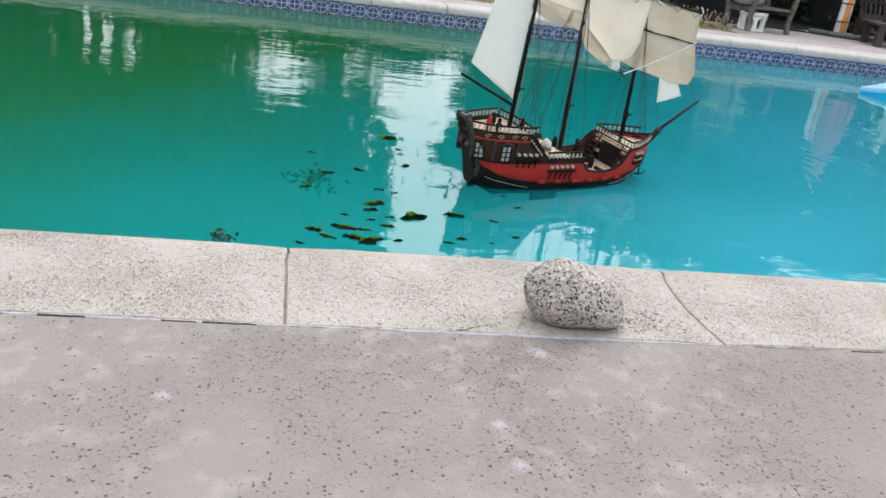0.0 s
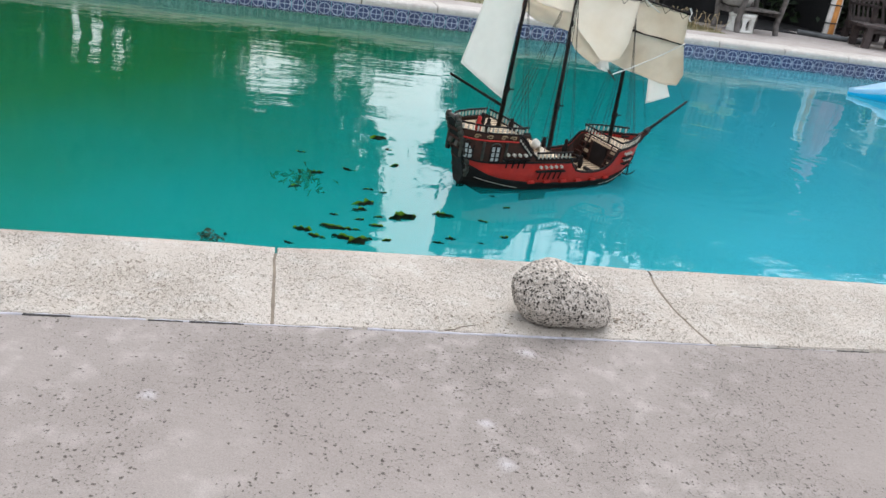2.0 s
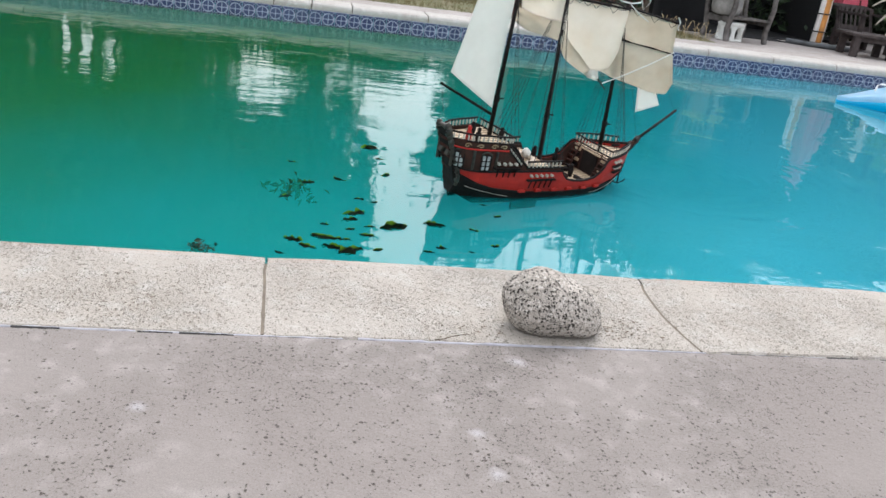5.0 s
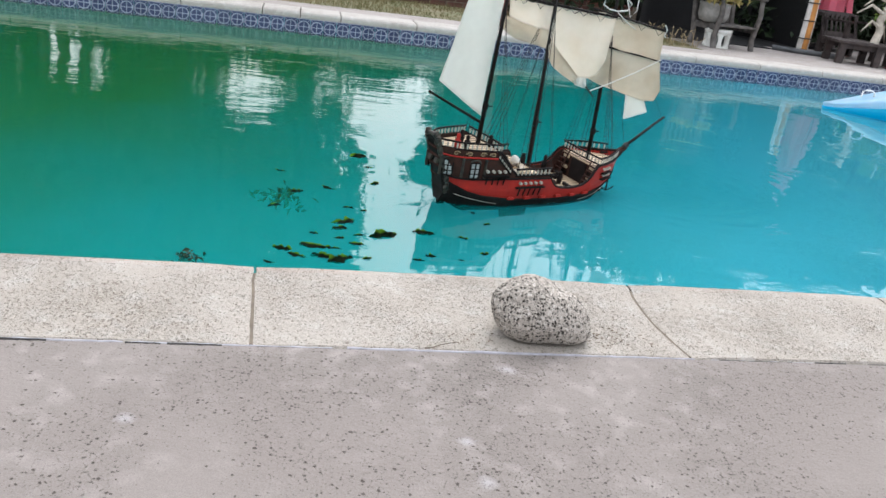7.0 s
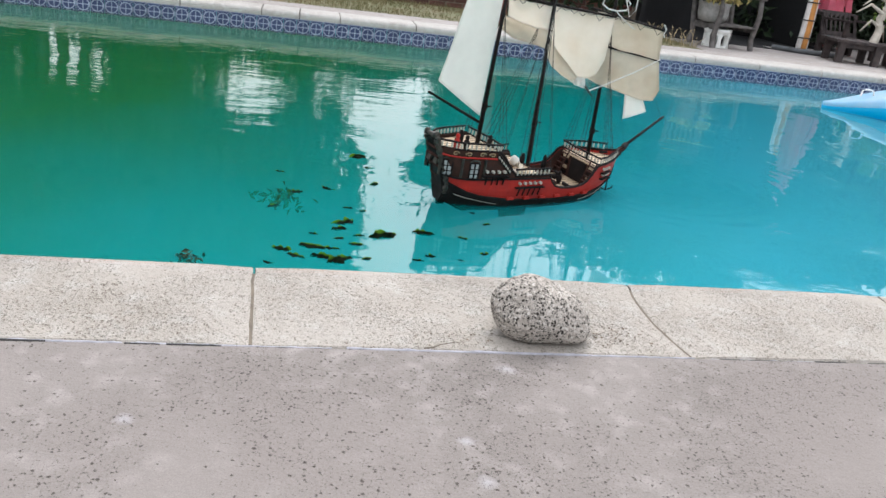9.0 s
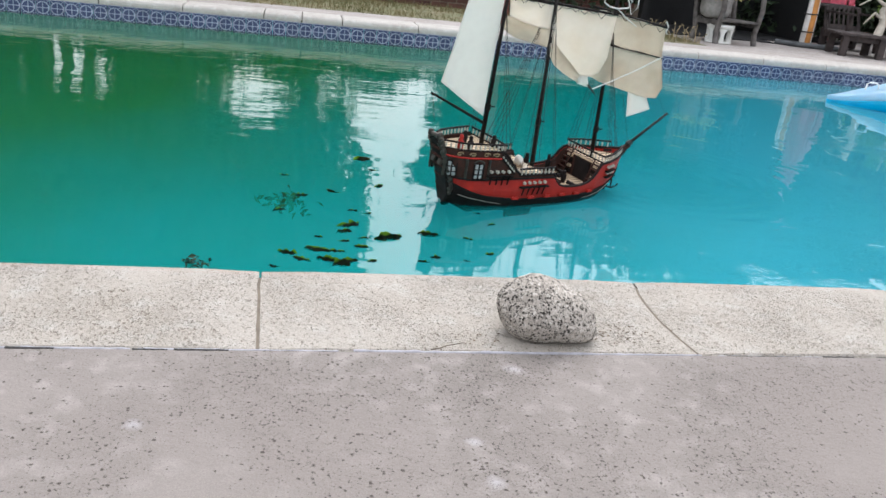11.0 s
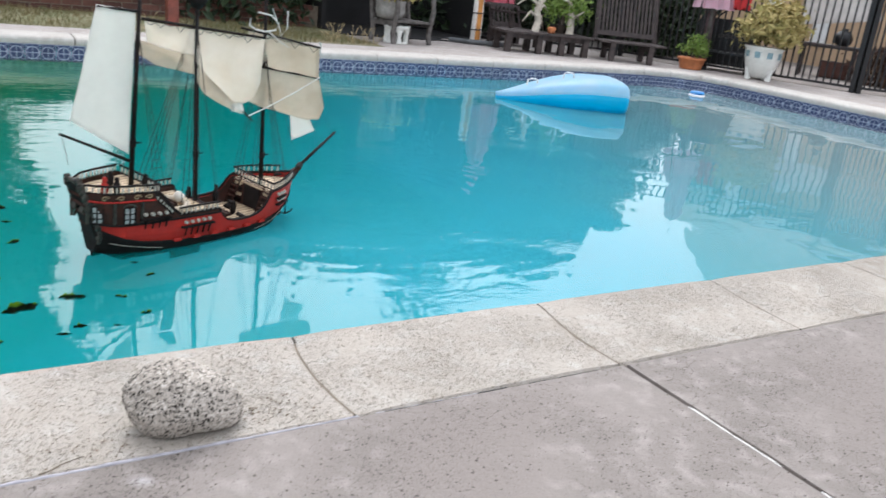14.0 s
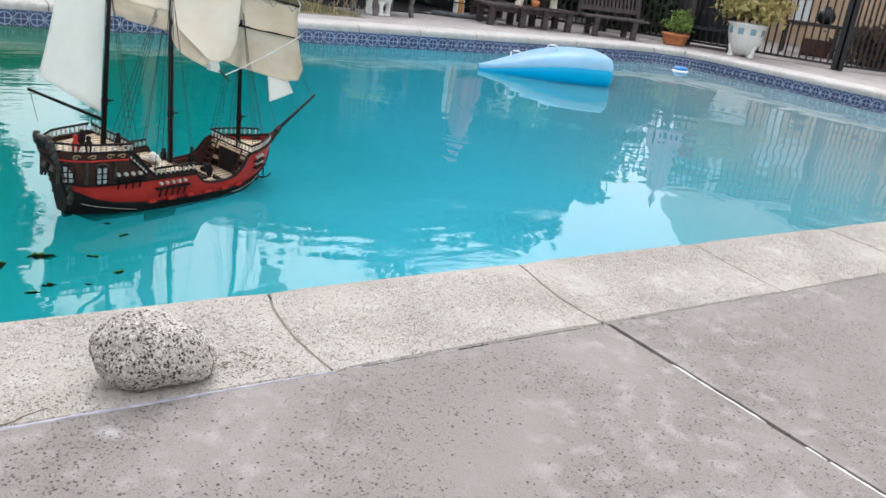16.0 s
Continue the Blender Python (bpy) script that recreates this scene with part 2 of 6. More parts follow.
def water_material():
    m = bpy.data.materials.new("murky_pool_water")
    m.use_nodes = True
    n, l = m.node_tree.nodes, m.node_tree.links
    n.remove(n["Principled BSDF"])
    out = n["Material Output"]
    geo = n.new("ShaderNodeNewGeometry")
    sep = n.new("ShaderNodeSeparateXYZ")
    l.new(geo.outputs["Position"], sep.inputs[0])

    def calc(op, a, c=0.0):
        x = n.new("ShaderNodeMath")
        x.operation = op
        for i, v in enumerate((a, c)):
            if isinstance(v, (int, float)):
                x.inputs[i].default_value = v
            else:
                l.new(v, x.inputs[i])
        return x.outputs[0]

    def nz(scale, detail=3.0, stretch=None):
        x = n.new("ShaderNodeTexNoise")
        x.inputs["Scale"].default_value, x.inputs["Detail"].default_value = scale, detail
        src = geo.outputs["Position"]
        if stretch:
            mp = n.new("ShaderNodeMapping")
            mp.inputs["Rotation"].default_value, mp.inputs["Scale"].default_value = (0, 0, stretch[0]), (stretch[1], stretch[2], 1)
            l.new(src, mp.inputs["Vector"])
            src = mp.outputs[0]
        l.new(src, x.inputs["Vector"])
        return x.outputs["Fac"]

    # algae bloom: thickest towards the far left of the pool; the shallow right end's milky colour makes up for weak
    # house reflection
    g = calc("ADD", calc("MULTIPLY", sep.outputs["Y"], 0.20), calc("MULTIPLY", sep.outputs["X"], -0.36))
    g = calc("ADD", g, calc("MULTIPLY", calc("SUBTRACT", nz(0.8), 0.5), 0.5))
    ramp = n.new("ShaderNodeValToRGB")
    e = ramp.color_ramp.elements
    e[0].position, e[0].color = 0.0, (0.37, 0.50, 0.53, 1)
    e[1].position, e[1].color = 0.98, (0.019, 0.158, 0.016, 1)
    for where, shade in ((0.20, (0.19, 0.41, 0.48, 1)), (0.31, (0.11, 0.37, 0.455, 1)), (0.40, (0.065, 0.40, 0.52, 1)), (0.50, (0.05, 0.385, 0.50, 1)), (0.675, (0.006, 0.25, 0.235, 1))):
        ramp.color_ramp.elements.new(where).color = shade
    mr = n.new("ShaderNodeMapRange")
    mr.inputs["From Min"].default_value, mr.inputs["From Max"].default_value = -1.9, 1.0
    l.new(g, mr.inputs["Value"])
    l.new(mr.outputs[0], ramp.inputs[0])
    murk = n.new("ShaderNodeBsdfDiffuse")
    l.new(ramp.outputs[0], murk.inputs["Color"])
    clear = n.new("ShaderNodeBsdfTransparent")
    clear.inputs["Color"].default_value = (0.75, 0.95, 0.95, 1)
    body = n.new("ShaderNodeMixShader")
    body.inputs[0].default_value = 0.56
    l.new(murk.outputs[0], body.inputs[1])
    l.new(clear.outputs[0], body.inputs[2])
    gloss = n.new("ShaderNodeBsdfGlossy")
    gloss.inputs["Roughness"].default_value = 0.012
    fr = n.new("ShaderNodeFresnel")
    fr.inputs["IOR"].default_value = 1.38
    mix = n.new("ShaderNodeMixShader")
    l.new(fr.outputs[0], mix.inputs[0])
    l.new(body.outputs[0], mix.inputs[1])
    l.new(gloss.outputs[0], mix.inputs[2])
    # gentle swell and fine ripples
    # the water lies calmer towards the float
    calm = n.new("ShaderNodeMapRange")
    calm.inputs["From Min"].default_value, calm.inputs["From Max"].default_value = 2.0, 3.2
    calm.inputs["To Min"].default_value, calm.inputs["To Max"].default_value = 0.085, 0.034
    l.new(sep.outputs["X"], calm.inputs["Value"])
    h = calc("ADD", calc("MULTIPLY", nz(1.1, 2.0), 1.0), calc("MULTIPLY", nz(5.0, 2.0, (0.3, 0.6, 1.6)), calm.outputs[0]))
    h = calc("ADD", h, calc("MULTIPLY", nz(16.0, 2.0, (0.2, 0.5, 1.5)), calc("MULTIPLY", calm.outputs[0], 0.094)))
    # rings spreading from the drifting ship, broken by the breeze
    dx, dy = calc("SUBTRACT", sep.outputs["X"], 1.95), calc("SUBTRACT", sep.outputs["Y"], 2.30)
    rad = calc("SQRT", calc("ADD", calc("MULTIPLY", dx, dx), calc("MULTIPLY", dy, dy)))
    fade = calc("MULTIPLY", calc("MAXIMUM", calc("SUBTRACT", 1.0, calc("ABSOLUTE", calc("SUBTRACT", calc("MULTIPLY", rad, 1.3), 0.9))), 0.0), nz(1.7, 2.0))
    h = calc("ADD", h, calc("MULTIPLY", calc("SINE", calc("ADD", calc("MULTIPLY", rad, 58.0), calc("MULTIPLY", nz(2.3, 2.0), 9.0)), 0.0), calc("MULTIPLY", fade, 0.055)))
    # the far left corner is ruffled
    far = calc("MINIMUM", calc("MAXIMUM", calc("SUBTRACT", calc("SUBTRACT", sep.outputs["Y"], calc("MULTIPLY", sep.outputs["X"], 0.5)), 2.2), 0.0), 1.0)
    h = calc("ADD", h, calc("MULTIPLY", nz(9.0, 2.0, (0.1, 0.45, 1.7)), calc("MULTIPLY", far, 0.15)))
    # short cross swell under the far wall
    lap = calc("MINIMUM", calc("MAXIMUM", calc("SUBTRACT", sep.outputs["Y"], 3.8), 0.0), 1.0)
    h = calc("ADD", h, calc("MULTIPLY", nz(3.4, 1.0, (0.6, 1.0, 0.45)), calc("MULTIPLY", lap, 0.24)))
    # small gusts that flash with the sky
    gust = n.new("ShaderNodeMapRange")
    gust.inputs["From Min"].default_value, gust.inputs["From Max"].default_value = 0.64, 0.70
    l.new(nz(1.9, 1.0), gust.inputs["Value"])
    h = calc("ADD", h, calc("MULTIPLY", nz(24.0, 2.0, (0.2, 0.7, 1.3)), calc("MULTIPLY", gust.outputs[0], 0.16)))
    bp = n.new("ShaderNodeBump")
    bp.inputs["Strength"].default_value, bp.inputs["Distance"].default_value = 1.0, 0.012
    l.new(h, bp.inputs["Height"])
    for node in (gloss, fr):
        l.new(bp.outputs[0], node.inputs["Normal"])
    l.new(mix.outputs[0], out.inputs["Surface"])
    return m


M_WATER = water_material()


def tile_material():
    """Blue glazed tile with a pale ring and cross; its own coordinates run over the tile's face."""
    m = bpy.data.materials.new("blue_patterned_tile")
    m.use_nodes = True
    n, l = m.node_tree.nodes, m.node_tree.links
    b = n["Principled BSDF"]
    b.inputs["Roughness"].default_value = 0.22
    tc = n.new("ShaderNodeTexCoord")
    sep = n.new("ShaderNodeSeparateXYZ")
    l.new(tc.outputs["Object"], sep.inputs[0])

    def calc(op, a, c=0.0):
        x = n.new("ShaderNodeMath")
        x.operation = op
        for i, v in enumerate((a, c)):
            if isinstance(v, (int, float)):
                x.inputs[i].default_value = v
            else:
                l.new(v, x.inputs[i])
        return x.outputs[0]

    x, z = calc("ABSOLUTE", sep.outputs["X"]), calc("ABSOLUTE", sep.outputs["Z"])
    r = calc("SQRT", calc("ADD", calc("MULTIPLY", x, x), calc("MULTIPLY", z, z)))
    inside = calc("LESS_THAN", r, 0.055)
    ring = calc("LESS_THAN", calc("ABSOLUTE", calc("SUBTRACT", r, 0.0530)), 0.0050)
    cross = calc("MULTIPLY", calc("LESS_THAN", calc("MINIMUM", x, z), 0.0042), inside)
    # four-pointed stars where neighbouring rings touch, sprays in the corners
    side = calc("SUBTRACT", 0.0625, x)
    star = calc("LESS_THAN", calc("ADD", calc("SQRT", side), calc("SQRT", z)), 0.215)
    edge = calc("LESS_THAN", calc("MINIMUM", side, calc("SUBTRACT", 0.0735, z)), 0.0032)
    foot = calc("SUBTRACT", 0.075, z)
    spray = calc("LESS_THAN", calc("ABSOLUTE", calc("SUBTRACT", side, foot)), 0.0040)
    spray = calc("MULTIPLY", spray, calc("GREATER_THAN", r, 0.056))
    mark = calc("MAXIMUM", calc("MAXIMUM", ring, cross), calc("MAXIMUM", edge, calc("MAXIMUM", star, spray)))
    nz = n.new("ShaderNodeTexNoise")
    nz.inputs["Scale"].default_value = 30
    l.new(tc.outputs["Object"], nz.inputs["Vector"])
    fac = calc("MULTIPLY", mark, calc("ADD", nz.outputs["Fac"], 0.25))
    mix = n.new("ShaderNodeMix")
    mix.data_type = "RGBA"
    mix.inputs["A"].default_value, mix.inputs["B"].default_value = (0.034, 0.046, 0.105, 1), (0.30, 0.33, 0.42, 1)
    l.new(fac, mix.inputs["Factor"])
    info = n.new("ShaderNodeObjectInfo")
    hs = n.new("ShaderNodeHueSaturation")
    mr = n.new("ShaderNodeMapRange")
    mr.inputs["To Min"].default_value, mr.inputs["To Max"].default_value = 0.9, 1.12
    l.new(info.outputs["Random"], mr.inputs["Value"])
    l.new(mr.outputs[0], hs.inputs["Value"])
    l.new(mix.outputs["Result"], hs.inputs["Color"])
    l.new(hs.outputs[0], b.inputs["Base Color"])
    return m


M_TILE = tile_material()


# ---- building helpers ----
def put(name, bm, material, parent=None, label="", smooth=False):
    me = bpy.data.meshes.new(name)
    bm.normal_update()
    bm.to_mesh(me)
    bm.free()
    if smooth:
        for p in me.polygons:
            p.use_smooth = True
    for x in material if isinstance(material, (list, tuple)) else (material,):
        me.materials.append(x)
    ob = new(name, me)
    ob.parent = parent
    return tagged(ob, label)


def part(name, bm, material, parent, label="", smooth=False):
    return put(name, bm, material, parent, label, smooth)


def thing(name, m, label, category, group="", kind=""):
    ob = new(name)
    ob.empty_display_size = 0.1
    ob.matrix_world = m
    return tagged(ob, label, category, group, kind)


def box(bm, c, s, rot=(0, 0, 0), bevel=0.0, mi=0):
    m = Matrix.LocRotScale(c, Euler([radians(a) for a in rot]), s)
    r = bmesh.ops.create_cube(bm, size=1, matrix=m)
    fs = {f for v in r["verts"] for f in v.link_faces}
    for f in fs:
        f.material_index = mi
    if bevel:
        es = list({e for v in r["verts"] for e in v.link_edges})
        bmesh.ops.bevel(bm, geom=es, offset=bevel, segments=2, affect="EDGES", clamp_overlap=True, material=mi)


def rod(bm, a, c, r0, r1=None, seg=8, caps=True, mi=0):
    """A round bar from a to c, tapered from r0 to r1."""
    a, c = Vector(a), Vector(c)
    d = c - a
    m = Matrix.Translation((a + c) / 2) @ d.to_track_quat("Z", "Y").to_matrix().to_4x4()
    r = bmesh.ops.create_cone(bm, cap_ends=caps, segments=seg, radius1=r0, radius2=r0 if r1 is None else r1, depth=d.length, matrix=m)
    for f in {f for v in r["verts"] for f in v.link_faces}:
        f.material_index = mi


def chain(bm, pts, r0, r1=None, seg=6, mi=0):
    """A bent bar through points, with one skin."""
    pts = [Vector(p) for p in pts]
    r1 = r0 if r1 is None else r1
    rings = []
    for i, p in enumerate(pts):
        d = (pts[min(i + 1, len(pts) - 1)] - pts[max(i - 1, 0)]).normalized()
        up = Vector((0, 0, 1)) if abs(d.z) < 0.9 else Vector((1, 0, 0))
        u = d.cross(up).normalized()
        v = d.cross(u)
        r = r0 + (r1 - r0) * i / (len(pts) - 1)
        rings.append([bm.verts.new(p + r * (math.cos(t) * u + math.sin(t) * v)) for t in [2 * math.pi * k / seg for k in range(seg)]])
    for a, c in zip(rings, rings[1:]):
        for k in range(seg):
            f = bm.faces.new((a[k], a[(k + 1) % seg], c[(k + 1) % seg], c[k]))
            f.material_index = mi
    for ring in (rings[0], rings[-1]):
        bm.faces.new(ring).material_index = mi


def loft(bm, rings, closed=True, cap=True, mi=0):
    vs = [[bm.verts.new(p) for p in ring] for ring in rings]
    n = len(vs[0])
    for a, c in zip(vs, vs[1:]):
        for k in range(n if closed else n - 1):
            f = bm.faces.new((a[k], a[(k + 1) % n], c[(k + 1) % n], c[k]))
            f.material_index = mi
    if cap:
        for ring in (vs[0], vs[-1]):
            f = bm.faces.new(ring)
            f.material_index = mi
    bmesh.ops.recalc_face_normals(bm, faces=bm.faces[:])
    return vs


def lathe(bm, prof, seg=24, mi=0):
    rings = [[(r * math.cos(2 * math.pi * k / seg), r * math.sin(2 * math.pi * k / seg), z) for k in range(seg)] for r, z in prof]
    return loft(bm, rings, True, True, mi)


def slab(bm, outline, z0, z1, mi=0):
    """A plate with the given outline between two heights."""
    lo = [bm.verts.new((x, y, z0)) for x, y in outline]
    hi = [bm.verts.new((x, y, z1)) for x, y in outline]
    bm.faces.new(hi).material_index = mi
    bm.faces.new(lo[::-1]).material_index = mi
    for k in range(len(lo)):
        j = (k + 1) % len(lo)
        bm.faces.new((lo[k], lo[j], hi[j], hi[k])).material_index = mi
    bmesh.ops.recalc_face_normals(bm, faces=bm.faces[:])


def leaves_mesh(name, centres, size, material, parent=None, seed=1, flat=0.0, label=""):
    """Many small folded leaves at the given centres, as one mesh."""
    rng = np.random.default_rng(seed)
    c = np.asarray(centres, float)
    k = len(c)
    nrm = rng.normal(size=(k, 3))
    nrm[:, 2] = np.abs(nrm[:, 2]) + flat
    nrm /= np.linalg.norm(nrm, axis=1)[:, None]
    u = np.cross(nrm, rng.normal(size=(k, 3)))
    u /= np.linalg.norm(u, axis=1)[:, None] + 1e-9
    v = np.cross(nrm, u)
    s = size * rng.uniform(0.6, 1.4, (k, 1))
    w = s * rng.uniform(0.3, 0.6, (k, 1))
    tip0, tip1 = c - u * s * 0.5, c + u * s * 0.5
    a, d = c + v * w * 0.5 + nrm * s * 0.12, c - v * w * 0.5 + nrm * s * 0.12
    verts = np.stack([tip0, a, tip1, d], 1).reshape(-1, 3)
    idx = np.arange(k)[:, None] * 4
    faces = np.concatenate([idx + [0, 1, 2], idx + [0, 2, 3]], 0)
    me = bpy.data.meshes.new(name)
    me.from_pydata(verts.tolist(), [], faces.tolist())
    me.materials.append(material)
    ob = new(name, me)
    ob.parent = parent
    return tagged(ob, label)


# ---- structure: ground, pool, coping, deck ----
WATER = -0.205
LEFT, RIGHT, NEAR = -9.5, 8.95, 0.412


def far_y(x):
    """The pool's far edge runs a little askew to the near one."""
    return 6.83 - 0.02 * x


def corner(cx, cy, r, a0, a1, n=6):
    return [(cx + r * math.cos(radians(a0 + (a1 - a0) * k / n)), cy + r * math.sin(radians(a0 + (a1 - a0) * k / n))) for k in range(n + 1)]


R = 0.75
pool_line = [(LEFT, NEAR)] + corner(RIGHT - R, NEAR + R, R, -90, 0) + corner(RIGHT - R, far_y(RIGHT - R) - R, R, 0, 90) + [(LEFT, far_y(LEFT))]


def offset(line, d):
    out = []
    for k, (x, y) in enumerate(line):
        (x0, y0), (x1, y1) = line[k - 1], line[(k + 1) % len(line)]
        u = Vector((x - x0, y - y0)).normalized()
        v = Vector((x1 - x, y1 - y)).normalized()
        n = (Vector((u.y, -u.x)) + Vector((v.y, -v.x))).normalized()
        s = d / max(0.5, n.dot(Vector((u.y, -u.x))))
        out.append((x + n.x * s, y + n.y * s))
    return out


def sheet_with_hole(bm, outer, hole, z):
    """A flat sheet between an outer rectangle and a hole, as a fan of quads."""
    ho = [bm.verts.new((x, y, z)) for x, y in hole]
    cx, cy = (LEFT + RIGHT) / 2, 3.5
    ou = []
    for x, y in hole:
        dx, dy = x - cx, y - cy
        s = min(((outer[2] if dx > 0 else outer[0]) - cx) / dx if abs(dx) > 1e-6 else 1e9, ((outer[3] if dy > 0 else outer[1]) - cy) / dy if abs(dy) > 1e-6 else 1e9)
        ou.append(bm.verts.new((cx + dx * s, cy + dy * s, z)))
    n = len(ho)
    for k in range(n):
        j = (k + 1) % n
        bm.faces.new((ho[k], ou[k], ou[j], ho[j]))
    bmesh.ops.recalc_face_normals(bm, faces=bm.faces[:])
    for f in bm.faces:
        if f.normal.z < 0:
            f.normal_flip()


bm = bmesh.new()
sheet_with_hole(bm, (-400, -400, 400, 400), offset(pool_line, 0.2), -0.09)
tagged(put("ground", bm, M_EARTH), "bare brown earth reaching to the horizon", "ground", kind="structure")

# pool shell: walls and a floor that falls away to the left
bm = bmesh.new()
top = [(x, y, -0.072) for x, y in offset(pool_line, 0.015)]
rows = [[bm.verts.new(p) for p in top]]
for pull, depth in ((0.004, 0.35), (0.02, 0.6), (0.06, 0.82), (0.13, 1.0), (0.24, 1.13), (0.38, 1.22), (0.55, 1.28), (0.75, 1.31)):
    row = []
    for x, y in offset(pool_line, 0.012):
        mx = max(LEFT + 3, min(RIGHT - 3, x))
        row.append(bm.verts.new((x + (mx - x) * pull, y + (3.5 - y) * pull, -0.072 - depth * (1 + 0.04 * (RIGHT - x)))))
    rows.append(row)
for a, c in zip(rows, rows[1:]):
    for k in range(len(a)):
        j = (k + 1) % len(a)
        bm.faces.new((a[k], a[j], c[j], c[k]))
bm.faces.new(rows[-1])
pool_shell = tagged(put("pool_shell", bm, M_PLASTER, smooth=True), "turquoise plastered swimming pool basin", "pool", kind="structure")

bm = bmesh.new()
band = [[bm.verts.new((x, y, z)) for x, y in offset(pool_line, d)] for d, z in ((0.008, -0.19), (0.002, -0.36), (0.010, -0.365))]
for a, c in zip(band, band[1:]):
    for k in range(len(a)):
        bm.faces.new((a[k], a[(k + 1) % len(a)], c[(k + 1) % len(a)], c[k]))
tagged(put("pool_ledge", bm, M_PLASTER_PALE), "pale plaster band under the water line", "pool wall", kind="structure")

bm = bmesh.new()
inner = offset(pool_line, 0.012)
f = bm.faces.new([bm.verts.new((x, y, WATER)) for x, y in inner])
if f.normal.z < 0:
    f.normal_flip()
tagged(put("water", bm, M_WATER), "murky turquoise pool water going green at the deep end", "water", kind="structure")

# ---- coping stones ----
coping = thing("coping", pose(0, 0, 0), "cream cast-stone pool coping with pitted faces", "coping", kind="structure")


def coping_stone(x0, x1, skew0=0.0, skew1=0.0, wob0=0.0, wob1=0.0, width=0.412, y0=0.0):
    """One stone, rounded towards the water; its ends may run askew."""
    bm = bmesh.new()
    prof = [(0.004, -0.07), (0.0, -0.006), (0.006, 0.0), (width * 0.2, 0.0), (width * 0.4, 0.0), (width * 0.6, 0.0), (width * 0.75, 0.0), (width - 0.05, 0.0), (width - 0.02, -0.004), (width - 0.004, -0.016), (width, -0.034), (width - 0.006, -0.052), (width - 0.03, -0.062), (width - 0.08, -0.064)]
    n = 9
    rings = []
    for k in range(n):
        t = k / (n - 1)
        ring = []
        for y, z in prof:
            f = y / width
            a = x0 + skew0 * f + math.sin(f * math.pi) * wob0 + 0.005 * noise.noise(Vector((f * 5.0, round(x0 * 2.0), 6.0)))
            c = x1 + skew1 * f + math.sin(f * math.pi) * wob1 + 0.005 * noise.noise(Vector((f * 5.0, round(x1 * 2.0), 6.0)))
            deeper = 1.058
            e = 0.004 if k in (0, n - 1) else 0.0
            wig = 0.0035 * noise.noise(Vector((a + (c - a) * t, y * 3, 4.0)))
            ring.append((a + (c - a) * t, y0 + y * deeper + (wig if y < 0.1 else 0), z - e + 0.002 * noise.noise(Vector((a + (c - a) * t * 2.0, y * 5, 1.0)))))
        rings.append(ring)
    loft(bm, rings, True, False)
    for ring in (rings[0], rings[-1]):
        top = [bm.verts.new(q) for q in ring[1:-1]]
        foot = [bm.verts.new((q[0], q[1], -0.072)) for q in ring[1:-1]]
        for i in range(len(top) - 1):
            bm.faces.new((top[i], top[i + 1], foot[i + 1], foot[i]))
    return bm


G = 0.0034
joints = [(-4.9, 0.0, 0), (-3.92, 0.0, 0), (-2.94, 0.01, 0.0), (-1.93, 0.0, 0.0), (-0.96, -0.01, 0), (0.0, -0.009, 0.0), (0.957, 0.016, -0.026), (1.706, 0.045, -0.024), (2.44, 0.062, -0.016), (3.22, 0.03, 0), (4.1, 0.0, 0), (5.05, 0, 0), (6.0, 0, 0), (7.0, 0, 0), (8.1, 0, 0)]
for (xa, sa, wa), (xb, sb, wb) in zip(joints, joints[1:]):
    part("stone", coping_stone(xa + G, xb - G, sa, sb, wa, wb), M_COPING, coping, smooth=False)


def band_stone(p0, p1, q0, q1):
    """A stone of the far and right coping between two water-side and two deck-side points."""
    bm = bmesh.new()
    rings = []
    for t in (0.0, 0.02, 0.25, 0.5, 0.75, 0.98, 1.0):
        w = Vector(p0).lerp(Vector(p1), t)
        d = Vector(q0).lerp(Vector(q1), t)
        e = 0.006 if t in (0.0, 1.0) else 0.0
        ring = []
        for f, z in ((1.0, -0.09), (1.0, -0.004), (0.97, 0.0), (0.16, 0.0), (0.07, -0.004), (0.02, -0.016), (0.0, -0.034), (0.0, -0.060), (0.015, -0.074), (0.06, -0.081), (0.25, -0.082)):
            p = w.lerp(d, f)
            ring.append((p.x, p.y, z - e))
        rings.append(ring)
    loft(bm, rings)
    return bm


# stones three quarters of a metre long, with one cut short
far_line = [(x, far_y(x)) for x in sorted([-0.17 + 0.75 * k for k in range(-11, 12)] + [0.19])]
arc = corner(RIGHT - R, far_y(RIGHT - R) - R, R, 90, 0, 3)
side = [(RIGHT, y) for y in (4.5, 3.6, 2.65, 1.7)]
inn = far_line[:-1] + arc + side
outl = []
for k, (x, y) in enumerate(inn):
    a = Vector(inn[max(k - 1, 0)])
    c = Vector(inn[min(k + 1, len(inn) - 1)])
    d = (c - a).normalized()
    outl.append((x - d.y * 0.40, y + d.x * 0.40))
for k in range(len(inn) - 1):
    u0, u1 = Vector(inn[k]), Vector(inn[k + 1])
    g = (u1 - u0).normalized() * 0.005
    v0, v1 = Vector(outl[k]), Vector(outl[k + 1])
    part("stone", band_stone(u0 + g, u1 - g, v0 + g, v1 - g), M_COPING_BRIGHT, coping, "coping stone coloured paler for the bright light on the far side")

# bed under the joints
bm = bmesh.new()
box(bm, (1.5, 0.19, -0.0395), (13.5, 0.36, 0.07))
part("mortar_bed", bm, M_MORTAR, coping, "grey mortar in the joints")

